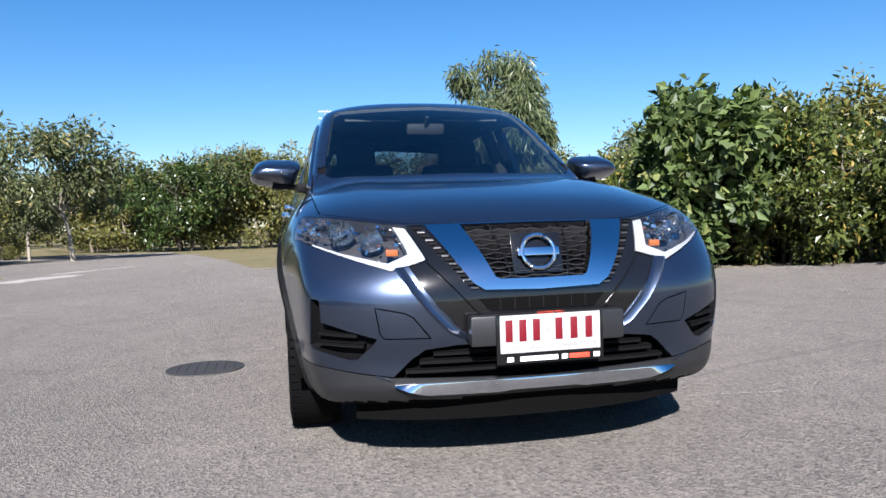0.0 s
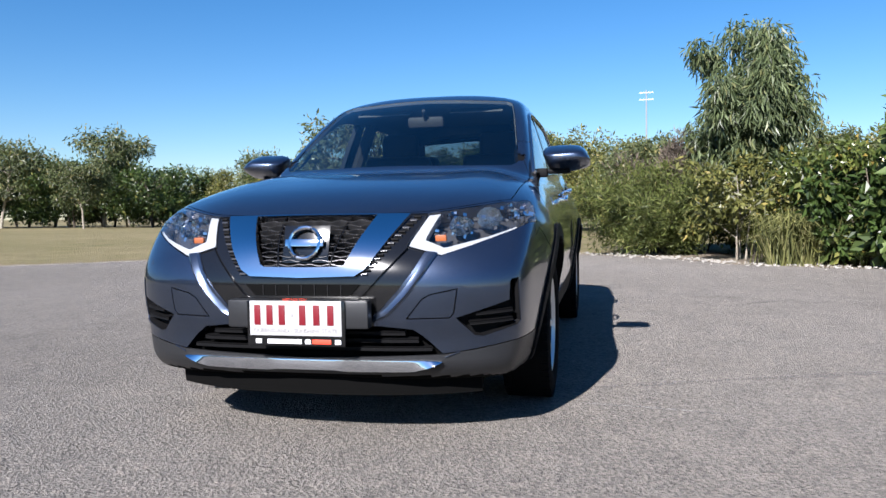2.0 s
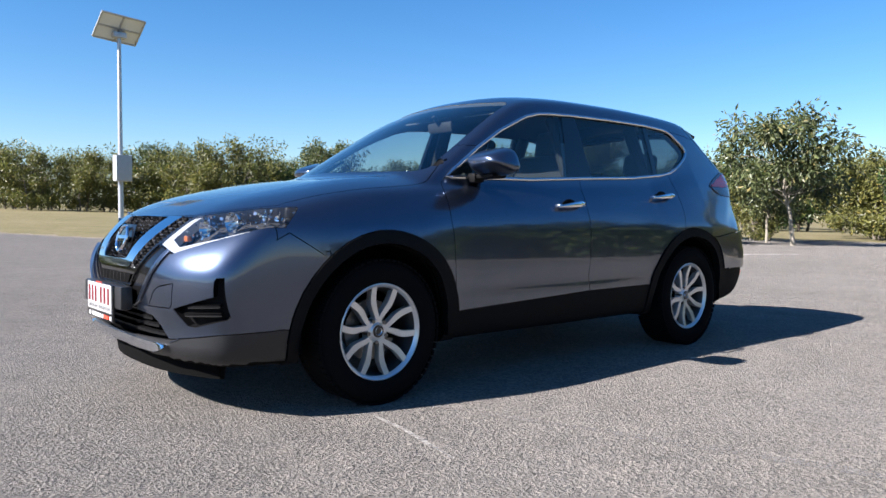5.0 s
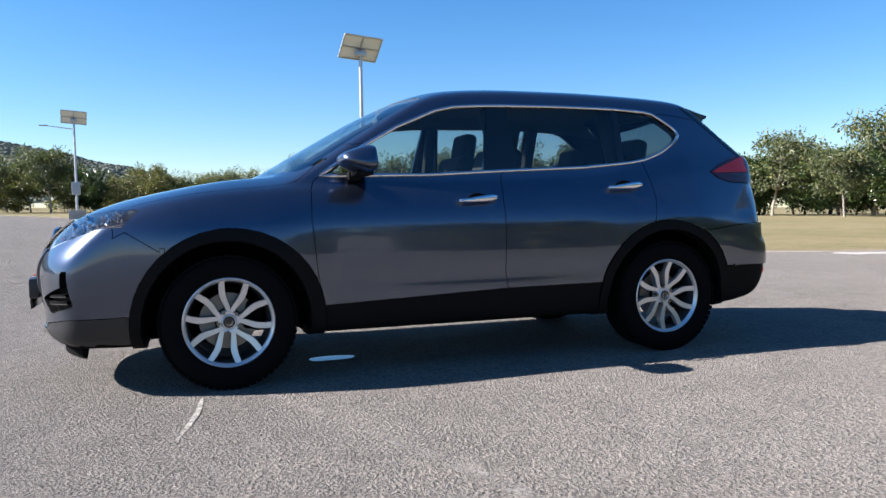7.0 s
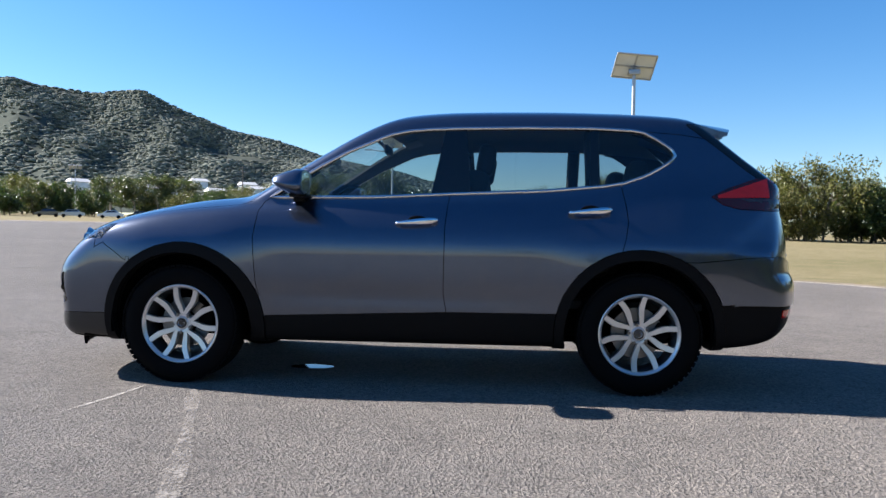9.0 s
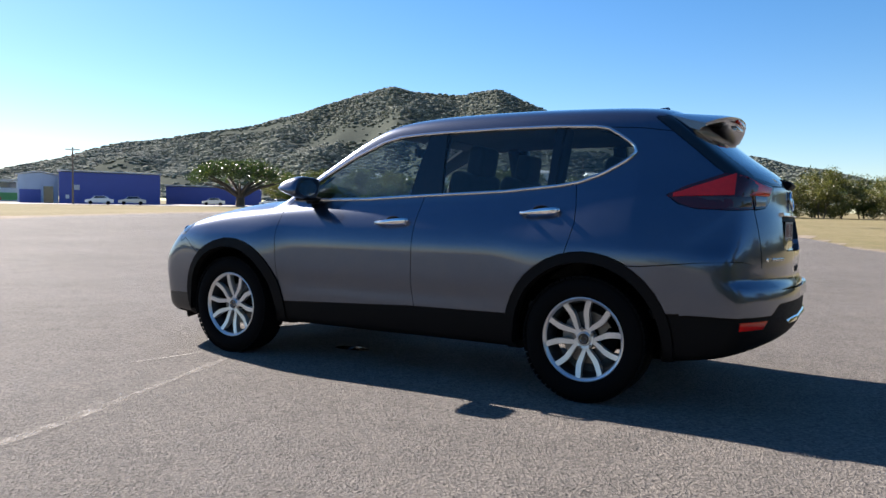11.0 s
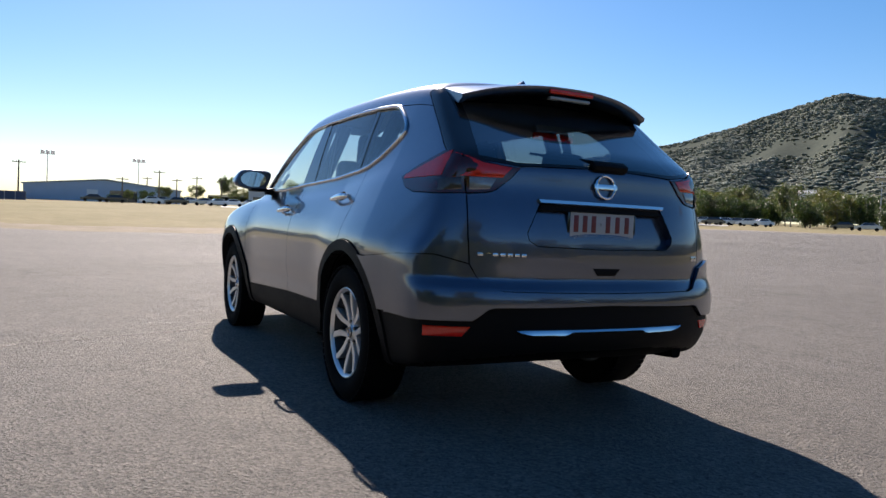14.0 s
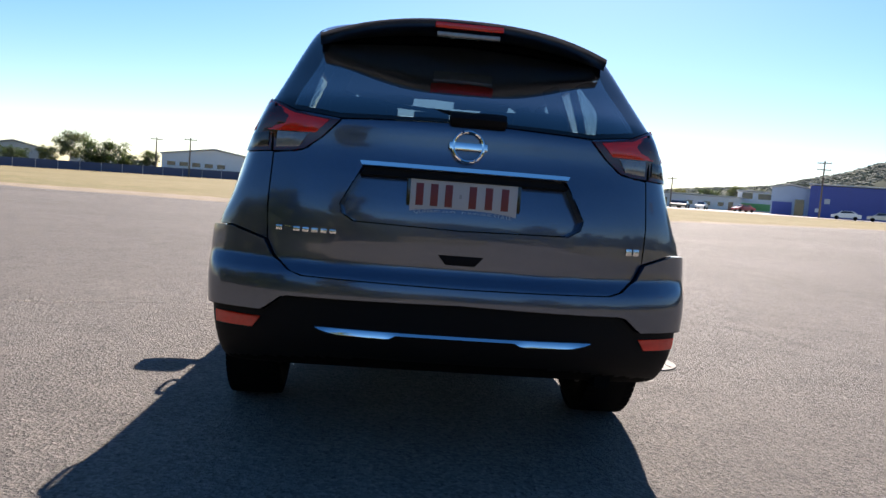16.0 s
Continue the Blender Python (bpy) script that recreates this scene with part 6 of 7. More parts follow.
# tussock of long blades
rng = np.random.default_rng(3)
n = 900
ang, lean_ = rng.random(n) * 6.283, rng.random(n) ** 0.7
root_ = np.stack([0.16 * rng.normal(size=n), 0.16 * rng.normal(size=n), np.zeros(n)], 1)
out_ = np.stack([np.cos(ang), np.sin(ang), np.zeros(n)], 1)
h_ = (0.55 + 0.5 * rng.random(n))[:, None]
w_ = np.stack([-np.sin(ang), np.cos(ang), np.zeros(n)], 1) * 0.008
mid_, tip_ = root_ + out_ * 0.28 * lean_[:, None] + np.array([0, 0, 0.72]) * h_, root_ + out_ * 0.85 * lean_[:, None] + np.array([0, 0, 0.85]) * h_ * (1.05 - 0.45 * lean_[:, None])
v_ = np.stack([root_ - w_, root_ + w_, mid_ + w_, tip_, mid_ - w_], 1).reshape(-1, 3)
k_ = 5 * np.arange(n)[:, None]
tuss = tagged(new("tussock_grass"), "large clump of long arching green grass blades", "grass")
leaf_object("blades", [(v_, np.concatenate([k_ + [0, 1, 2], k_ + [0, 2, 4], k_ + [4, 2, 3]]))], STRAW, tuss)
place(tuss, 7.75, -3.95, 0, 1.1)

# trees in the middle distance and far woods, a few kinds repeated at other sizes and turns
gum = tree("gum_tree", "tall gum tree with thin grey-green crown", 41, 7.0, 4.6, GUM, PALE_BARK, 6500, 0.30, 0.75, 2.8, 0.6, tips=34, trunk_r=0.13, trunk_share=0.3)
wattle = tree("wattle_tree", "bushy many-stemmed olive-green tree", 43, 5.8, 5.4, OLIVE, BARK, 9000, 0.26, 0.75, 2.4, 0.3, stems=3, tips=48, trunk_r=0.10, trunk_share=0.12)
dark_tree = tree("dark_tree", "dense rounded dark green tree", 47, 5.6, 5.6, DEEP, DARK_BARK, 9000, 0.28, 0.8, 2.2, 0.3, stems=2, tips=48, trunk_r=0.12, trunk_share=0.10)
KINDS = (gum, wattle, dark_tree)
for k in KINDS:
    tagged(k, group="trees round the field")
place(gum, 21.8, 7.6, 0, 0.66)
place(wattle, 20.0, 10.3, 0, 0.46)
place(dark_tree, *polar(36.0, 92))
for k, x, y, s, q in ((0, 27.6, 15.3, 0.50, 1.15), (2, 27.0, 13.9, 0.40, 1.4), (0, 27.8, 12.2, 0.47, 1.15), (0, 24.0, 9.6, 0.45, 1.0), (1, 26.5, 11.0, 0.42, 1.0)):
    again(KINDS[k], x, y, 70 * x, s, q)
rng = random.Random(77)


def row(a0, a1, r0, r1, step, weights, lo, hi, low_limb=1.0):
    """Trees along a belt, by bearing and distance."""
    a = a0
    while a < a1:
        x, y = polar(a, rng.uniform(r0, r1))
        again(rng.choices(KINDS, weights)[0], x, y, rng.uniform(0, 360), rng.uniform(lo, hi), rng.uniform(0.85, 1.1) * low_limb)
        a += step * rng.uniform(0.7, 1.3)


row(75, 90, 34, 40, 2.4, (1.5, 5, 0.3), 0.64, 0.86)
row(74, 92, 44, 56, 2.6, (3, 3, 1), 0.64, 0.84)
row(64, 74, 60, 75, 2.2, (3, 3, 2), 0.8, 1.15)
row(50, 66, 72, 92, 1.8, (3, 3, 3), 0.85, 1.3)
row(27, 52, 84, 100, 1.5, (3, 2, 4), 1.05, 1.5)
row(9, 28, 88, 108, 1.6, (1, 5, 2), 1.1, 1.5)
row(-14, 10, 118, 140, 1.4, (3, 4, 2), 0.95, 1.4)
# behind the near planting
again(wattle, 9.9, -11.3, 50, 0.62)
for a, r, k, s in ((93, 27, 1, 0.55), (97, 22, 0, 0.50), (101, 27, 0, 0.58), (105, 23, 1, 0.52), (109, 21, 0, 0.50), (112, 25, 1, 0.50), (116, 21, 0, 0.42), (119, 24, 1, 0.48), (122, 20, 0, 0.46), (126, 18, 0, 0.50), (129, 19, 0, 0.55), (132, 18, 1, 0.58), (136, 16, 0, 0.52), (141, 17, 1, 0.58), (92, 40, 1, 0.85), (96, 42, 1, 0.85), (102, 40, 2, 0.75), (111, 36, 1, 0.8), (121, 32, 0, 0.8)):
    x, y = polar(a, r)
    again(KINDS[k], x, y, 37 * a, s)

# ---- far surroundings: hill, sheds, masts, parked vehicles ----
RIDGE = [(-80, 1.2), (-70, 1.6), (-62, 2.6), (-55.6, 4.4), (-50.4, 5.4), (-44.8, 6.6), (-40, 8.3), (-37.5, 9.0), (-34.3, 10.0), (-32, 9.6), (-29.5, 9.3), (-26.3, 9.7), (-23.5, 8.5), (-20.5, 7.45), (-17, 6.7), (-13.9, 5.9), (-9.5, 5.0), (-5, 4.0), (1, 2.6), (8, 1.4)]
FAR = 1250.0


def hill_height(a, t):
    """Height of the hill by bearing and share of the way from its foot to its ridge."""
    el = np.interp(a, [q for q, _ in RIDGE], [q for _, q in RIDGE])
    top = np.tan(np.radians(el)) * FAR
    foot = 9.0
    back = np.clip((t - 1) / 0.25, 0, 1)
    spur = 0.035 * np.sin(a * 0.6 + 5.0 * t) + 0.02 * np.sin(a * 1.3 - 9.0 * t)
    k = np.clip(t, 0, 1)
    shape = (k**1.25 + spur * np.sin(math.pi * k)) * (1 - 0.5 * back)
    return foot + (top - foot) * shape


def hill_spot(a, t):
    r = 420 + (FAR - 420) * t
    return r * np.sin(np.radians(a)), r * np.cos(np.radians(a)), hill_height(a, t)


def hill():
    m, tr, p = nodes_of("hazed_hill_scrub")
    big, mid, fine = noise_of(tr, 0.012, 5, 0.6), noise_of(tr, 0.06, 5, 0.7), noise_of(tr, 0.25, 4, 0.7)
    # distance haze is put into these colours as a grey-blue cast
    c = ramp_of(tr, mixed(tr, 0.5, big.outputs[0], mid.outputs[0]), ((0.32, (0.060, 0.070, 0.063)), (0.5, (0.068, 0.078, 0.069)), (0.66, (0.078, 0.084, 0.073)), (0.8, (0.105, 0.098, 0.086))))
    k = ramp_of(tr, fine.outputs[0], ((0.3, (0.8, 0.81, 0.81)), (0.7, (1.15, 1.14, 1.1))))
    wire(tr, mixed(tr, 1.0, c.outputs[0], k.outputs[0], "MULTIPLY"), p.inputs["Base Color"])
    p.inputs["Roughness"].default_value = 1.0
    p.inputs["Specular IOR Level"].default_value = 0.0
    aa, tt = np.linspace(-80, 8, 440), np.linspace(0, 1.2, 90)
    verts, faces = [], []
    for a in aa:
        for t in tt:
            x, y, z = hill_spot(a, t)
            z += 6 * noise.noise((x * 0.012, y * 0.012, 1.5)) * min(1, 4 * t) + 1.0 * noise.noise((x * 0.05, y * 0.05, 4.0)) * min(1, 4 * t)
            verts.append((x, y, z))
    n = len(tt)
    for i in range(len(aa) - 1):
        for j in range(n - 1):
            faces.append((i * n + j, i * n + j + 1, (i + 1) * n + j + 1, (i + 1) * n + j))
    tagged(mesh_object("backdrop", verts, faces, m, None, sharp=80), "wooded hill, greens greyed for haze, with a few rocky patches", kind="structure")
    # woods on the slopes: one joined mass of crowns
    g = np.random.default_rng(8)
    count = 42000
    a, t = g.uniform(-78, 4, count), g.random(count) ** 0.85 * 1.02
    x, y, z = hill_spot(a, t)
    bare = np.array([noise.noise((float(u) * 0.008, float(v) * 0.008, 9.0)) for u, v in zip(x, y)])
    keep = bare < 0.16 + 0.40 * g.random(count)
    x, y, z, t = x[keep], y[keep], z[keep], t[keep]
    bm = bmesh.new()
    bmesh.ops.create_icosphere(bm, subdivisions=1, radius=1)
    base = np.array([v.co for v in bm.verts])
    tri = np.array([[v.index for v in f.verts] for f in bm.faces])
    bm.free()
    k = len(x)
    size = (1.1 + 1.9 * g.random((k, 1, 1)) ** 2) * (0.75 + 0.5 * t[:, None, None])
    v = base[None] * size * (0.7 + 0.6 * g.random((k, len(base), 1))) * np.array([1.45, 1.45, 0.5])
    lift = np.array([6 * noise.noise((float(p_) * 0.012, float(q) * 0.012, 1.5)) * min(1, 4 * float(w)) for p_, q, w in zip(x, y, t)])
    v += np.stack([x, y, z + lift + 0.7], 1)[:, None]
    f = (tri[None] + len(base) * np.arange(k)[:, None, None]).reshape(-1, 3)
    # crown colours greyed for haze, and lightened to offset their shaded sides
    woods = leaf_material("hazed_hill_woods", (0.140, 0.158, 0.150), (0.156, 0.174, 0.158), (0.178, 0.186, 0.162), 1.0)
    me = bpy.data.meshes.new("hazed_hill_woods")
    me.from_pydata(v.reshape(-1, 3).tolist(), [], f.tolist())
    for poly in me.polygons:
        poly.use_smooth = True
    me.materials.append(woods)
    tagged(new("hazed_hill_woods", me), "scrubby woods covering the hill, greens greyed for haze", "trees", kind="stuff")


hill()

WHITE_WALL = plain("white_sheeting", (0.68, 0.69, 0.70), 0.6, vary=0.08, scale=0.6)
GREY_WALL = plain("grey_sheeting", (0.42, 0.45, 0.48), 0.6, vary=0.1, scale=0.6)
PALE_BLUE = plain("pale_blue_sheeting", (0.34, 0.43, 0.56), 0.6, vary=0.08, scale=0.6)
NAVY = plain("navy_sheeting", (0.035, 0.055, 0.12), 0.6, vary=0.12, scale=0.6)
BLUE_WALL = plain("blue_sheeting", (0.045, 0.075, 0.30), 0.6, vary=0.12, scale=0.6)
ROOF_SHEET = plain("weathered_roof_sheeting", (0.55, 0.55, 0.54), 0.55, 0.2, vary=0.1, scale=0.4)
DARK_PANE = plain("dark_window", (0.03, 0.035, 0.045), 0.12, coat=0.5)
SIGN_RED = plain("faded_red_sign", (0.38, 0.06, 0.08), 0.5)
SIGN_GREEN = plain("green_sign", (0.10, 0.36, 0.10), 0.5)
TIMBER = bark("weathered_pole_timber", (0.16, 0.13, 0.10))
GALV = plain("galvanised_steel", (0.40, 0.41, 0.42), 0.45, 0.7, vary=0.12)


def facing(a, r):
    """A pose on the ground by bearing and distance, with x to the right as seen from the yard and y away."""
    x, y = polar(a, r)
    return pose(x, y, float(rise(x, y)) - 0.15, 0, 0, -a)


def shed(name, label, a0, a1, r, height, depth, wall, gable=0.0, openings=(), turn=0.0, roof=None, ribs=True):
    """A sheet-metal building by the bearings of its ends. openings: (share along, sill, width, height, material)."""
    mid, width = (a0 + a1) / 2, 2 * r * math.tan(radians(abs(a1 - a0) / 2))
    house = tagged(new(name), label, "building")
    w = width / 2
    prof = [(-w, 0), (w, 0), (w, height), (0, height + gable), (-w, height)] if gable else [(-w, 0), (w, 0), (w, height), (-w, height)]
    n = len(prof)
    verts = [(x, 0, z) for x, z in prof] + [(x, depth, z) for x, z in prof]
    faces = [tuple(range(n)), tuple(range(n, 2 * n))[::-1]] + [(i, (i + 1) % n, n + (i + 1) % n, n + i) for i in (0, 1, n - 1)]
    mesh_object("wall", verts, faces, wall, house, smooth=False)
    tops = [(w + 0.4, height - 0.03), (0, height + gable + 0.12), (-w - 0.4, height - 0.03)] if gable else [(w + 0.3, height + 0.06), (-w - 0.3, height + 0.16)]
    verts, faces = [], []
    for x, z in tops:
        verts += [(x, -0.5, z), (x, depth + 0.4, z), (x, -0.5, z + 0.18), (x, depth + 0.4, z + 0.18)]
    for i in range(len(tops) - 1):
        a, b = 4 * i, 4 * i + 4
        faces += [(a, a + 1, b + 1, b), (a + 2, b + 2, b + 3, a + 3), (a, b, b + 2, a + 2), (a + 1, a + 3, b + 3, b + 1)]
    faces += [(0, 2, 3, 1), (len(verts) - 4, len(verts) - 3, len(verts) - 1, len(verts) - 2)]
    mesh_object("roof", verts, faces, roof or ROOF_SHEET, house, smooth=False)
    if ribs:
        for x in np.arange(-w + 1.2, w - 0.3, 2.4):
            part("wall_rib", block(bmesh.new(), (0.10, 0.06, height), (x, -0.03, height / 2)), wall, house, smooth=False)
    for share, sill, ow, oh, mat in openings:
        x = -w + share * width
        o = part("window" if sill > 0.3 else "door", block(bmesh.new(), (ow, 0.10, oh), (x, -0.07, sill + oh / 2)), mat, house, smooth=False)
        if mat is DARK_PANE:
            part("frame", block(bmesh.new(), (ow + 0.2, 0.07, 0.14), (x, -0.10, sill - 0.05)), WHITE_WALL, o, smooth=False)
    house.matrix_basis = facing(mid, r) @ pose(0, 0, 0, 0, 0, turn)
    return house


shed("workshop", "low grey workshop with dark roller doors", -77.4, -74.2, 168, 3.6, 12, GREY_WALL, openings=((0.22, 0, 2.2, 2.3, DARK_PANE), (0.62, 0, 2.6, 2.4, DARK_PANE)))
sign = shed("showroom", "white showroom with a faded red sign", -73.5, -70.3, 165, 5.0, 14, WHITE_WALL, openings=((0.5, 1.2, 7.2, 1.0, SIGN_RED),))
for i in range(6):
    part("sign_bar", block(bmesh.new(), (0.72, 0.08, 1.2), (-1.75 + 0.92 * i, -0.10, 3.6)), SIGN_RED, sign, smooth=False)
shed("long_building", "long low white building with pale metal roof", -70.2, -63.3, 175, 3.1, 14, WHITE_WALL, openings=((0.2, 0, 2.0, 2.2, DARK_PANE), (0.48, 1.0, 1.4, 0.9, DARK_PANE), (0.66, 1.0, 1.4, 0.9, DARK_PANE), (0.80, 1.0, 1.2, 0.9, DARK_PANE), (0.9, 0, 1.0, 2.1, DARK_PANE)))
shop = shed("shop", "white and green shop front with dark sign boards", -63.6, -60.9, 180, 4.6, 12, WHITE_WALL, openings=((0.5, 0.4, 7.6, 1.6, SIGN_GREEN), (0.25, 3.0, 2.2, 1.4, DARK_PANE), (0.72, 3.0, 3.4, 1.3, DARK_PANE)), ribs=False)
shed("blue_shed", "pale blue shed annexe beside a navy shed", -61.2, -58.7, 150, 5.2, 10, PALE_BLUE, gable=0.5, openings=((0.3, 0, 3.4, 2.6, BLUE_WALL), (0.75, 0, 1.6, 3.2, DARK_PANE)))
shed("navy_shed", "large dark blue metal shed", -58.7, -52.0, 146, 5.8, 20, BLUE_WALL, openings=((0.17, 2.6, 0.9, 0.9, GREY_WALL), (0.08, 1.0, 0.6, 0.7, WHITE_WALL)))
shed("blue_wall_shed", "long blue shed behind the spreading tree", -51.5, -44.6, 165, 3.9, 18, BLUE_WALL)
shed("gabled_shed", "wide pale blue-grey gabled warehouse", -92.6, -82.3, 172, 3.2, 40, PALE_BLUE, gable=1.5, openings=((0.62, 0, 5.5, 2.6, DARK_PANE), (0.42, 0, 2.2, 2.6, WHITE_WALL), (0.80, 0, 1.0, 2.1, DARK_PANE)))
shed("striped_shed", "navy shed with white roller doors", -102.0, -94.2, 160, 3.4, 22, NAVY, gable=0.9, openings=((0.52, 0, 1.8, 2.6, WHITE_WALL), (0.66, 0, 1.8, 2.6, WHITE_WALL), (0.80, 0, 1.8, 2.6, WHITE_WALL), (0.93, 0, 1.5, 2.6, WHITE_WALL)))
shed("white_shed", "white gabled shed with a row of dark windows", -107.0, -99.6, 150, 4.2, 30, WHITE_WALL, gable=1.4, openings=tuple((0.09 + 0.12 * i, 2.0, 1.5, 0.8, DARK_PANE) for i in range(5)) + ((0.8, 0.3, 3.0, 0.8, DARK_PANE),))
shed("long_shed", "low shed with pale roof behind bushes", -113.0, -107.4, 165, 2.6, 14, GREY_WALL)
shed("far_house", "pale roofed house among trees", -119, -114, 160, 3.4, 12, GREY_WALL, gable=1.4)
shed("far_house", "small white house beyond the trees", 16.6, 18.6, 175, 5.6, 8, WHITE_WALL, openings=((0.3, 2.5, 0.8, 1.2, DARK_PANE), (0.7, 2.5, 0.8, 1.2, DARK_PANE)), ribs=False)
# pale fence in front of the sheds
for a0, a1 in ((-118, -100), (-101, -92.6)):
    pts = [polar(a, 138) for a in np.linspace(a0, a1, 40)]
    fence = tagged(new("fence"), "long dark mesh fence in front of sheds", "fence")
    verts = [(x, y, float(rise(x, y)) + h) for x, y in pts for h in (0.05, 1.5)]
    verts += [(x * 1.0006, y * 1.0006, z) for x, y, z in verts]
    k = len(pts) * 2
    faces = [(2 * i, 2 * i + 1, 2 * i + 3, 2 * i + 2) for i in range(39)] + [(k + 2 * i, k + 2 * i + 2, k + 2 * i + 3, k + 2 * i + 1) for i in range(39)] + [(2 * i + 1, k + 2 * i + 1, k + 2 * i + 3, 2 * i + 3) for i in range(39)]
    mesh_object("mesh_panel", verts, faces, NAVY, fence, smooth=False)
    for x, y in pts[::3]:
        part("post", rod(bmesh.new(), (x, y, float(rise(x, y)) - 0.2), (x, y, float(rise(x, y)) + 1.6), 0.05, n=6), GALV, fence)
# road strip before the sheds
ROAD = plain("far_road", (0.30, 0.29, 0.27), 0.9, vary=0.15, scale=0.5)
sheet("road", ROAD, "pale sealed road in front of the sheds", lambda x, y: (-80 < math.degrees(math.atan2(x, y)) < -40 and 128 < math.hypot(x, y) < 158), 0.02, radii=np.linspace(120, 165, 16), spokes=240)


def power_pole(a, el, r, arms=2, label="weathered timber power pole with crossarms", material=None):
    x, y = polar(a, r)
    z0 = float(rise(x, y)) - 0.3
    h = r * math.tan(radians(el)) + 0.95 - z0
    pole = tagged(new("power_pole"), label, "pole")
    pole.location = (x, y, z0)
    part("post", rod(bmesh.new(), (0, 0, 0), (0, 0, h), 0.17, 0.11, 8), material or TIMBER, pole)
    for i in range(arms):
        z = h - 0.4 - 1.1 * i
        arm = part("crossarm", block(bmesh.new(), (2.2, 0.12, 0.14), (0, -0.12, z)), material or TIMBER, pole, smooth=False)
        for u in (-0.95, -0.4, 0.4, 0.95):
            part("insulator", rod(bmesh.new(), (u, -0.12, z), (u, -0.12, z + 0.26), 0.05, 0.03, 6), GREY_WALL, arm)
    pole.rotation_euler = (0, 0, radians(-a))
    return pole


for a, el, r in ((-71.2, 4.3, 150), (-68.2, 2.85, 160), (-93.0, 2.95, 150), (-83.9, 2.85, 150), (-84.6, 2.3, 190), (-107.4, 2.7, 150), (-105.1, 2.9, 138), (-57.9, 4.6, 135), (-82.6, 2.3, 170), (-28.8, 3.4, 180), (-19.6, 4.8, 190), (53.7, 5.0, 120), (-81.2, 2.55, 165), (-79.4, 2.4, 172), (-86.4, 2.2, 152)):
    power_pole(a, el, r, 1 if el < 3 else 2)
power_pole(93.4, 9.0, 120, 2, "pale steel power pole with two crossarms", GALV)


def flood_mast(a, el, r):
    x, y = polar(a, r)
    z0 = float(rise(x, y)) - 0.3
    h = r * math.tan(radians(el)) + 0.95 - z0
    mast = tagged(new("floodlight_mast"), "tall steel mast with a cluster of floodlights", "floodlight")
    mast.location = (x, y, z0)
    part("post", rod(bmesh.new(), (0, 0, 0), (0, 0, h), 0.14, 0.08, 8), GALV, mast)
    for i in (-1, 0, 1):
        part("lamp_head", block(bmesh.new(), (0.8, 0.4, 0.9), (i * 1.0, 0, h - 0.2), 0.08, pose(0, 0, 0, 25, 0, 0)), GALV, mast)
    part("head_frame", block(bmesh.new(), (3.0, 0.15, 0.15), (0, 0.2, h - 0.6)), GALV, mast, smooth=False)
    mast.rotation_euler = (0, 0, radians(-a))


for a, el, r in ((-91.1, 3.65, 185), (-85.2, 3.5, 190), (-31.1, 4.3, 190)):
    flood_mast(a, el, r)


def solar_lamp(x, y, top, size, second):
    """A pole lamp with a large tilted solar panel, a battery box and a lamp arm."""
    z0 = float(rise(x, y))
    h = top - z0
    lamp = tagged(new("solar_street_lamp"), "steel pole lamp topped by a tilted solar panel", "street lamp")
    lamp.location = (x, y, z0)
    part("pole", rod(bmesh.new(), (0, 0, -0.1), (0, 0, h - 0.2), 0.11, 0.075, 14), GALV, lamp)
    tilt = Matrix.Translation((0, 0, h + 0.1)) @ pose(0, 0, 0, -42, 0, 0) @ pose(0, 0, 0, 0, 0, 6)
    panel_ = part("solar_panel", block(bmesh.new(), (size, size * 0.72, 0.04), (0, 0, 0), 0.0, tilt), plain("panel_backing", (0.62, 0.62, 0.58), 0.6, vary=0.06), lamp, "pale-backed solar panel", smooth=False)
    part("cells", block(bmesh.new(), (size * 0.96, size * 0.68, 0.01), (0, 0, 0), 0.0, tilt @ pose(0, 0, 0.026)), plain("solar_cells", (0.012, 0.016, 0.05), 0.12), panel_, smooth=False)
    for u, v, lx, ly in ((0, -0.36, 1, 0.03), (0, 0.36, 1, 0.03), (-0.5, 0, 0.03, 0.72), (0.5, 0, 0.03, 0.72), (0, 0, 1, 0.035), (0.0, 0.0, 0.035, 0.72)):
        part("panel_frame", block(bmesh.new(), (max(0.05, lx * size), max(0.05, ly * size), 0.06), (0, 0, 0), 0.0, tilt @ pose(u * size, v * size, -0.03)), GALV, panel_, smooth=False)
    part("panel_bracket", block(bmesh.new(), (0.5, 0.35, 0.22), (0, 0, h - 0.18), 0.03), GALV, lamp)
    box = part("battery_box", block(bmesh.new(), (0.62, 0.5, 1.05), (0, -0.25, 2.55), 0.03), plain("box_grey", (0.33, 0.35, 0.36), 0.5, vary=0.1), lamp, "grey battery box")
    if not second:
        return lamp
    arm = part("lamp_arm", rod(bmesh.new(), (0, 0, h - 0.9), (-2.1, 0.3, h - 0.62), 0.045, 0.035, 10), GALV, lamp)
    part("lamp_head", block(bmesh.new(), (0.65, 0.26, 0.10), (-2.35, 0.33, h - 0.60), 0.03), GALV, arm)
    part("footing", block(bmesh.new(), (1.2, 1.2, 0.8), (0, 0, 0.35), 0.05), CONCRETE, lamp, "pale concrete footing")
    return lamp


solar_lamp(6.39, 28.06, 8.25, 1.72, False)
solar_lamp(-9.4, 64.5, 9.3, 1.9, True)

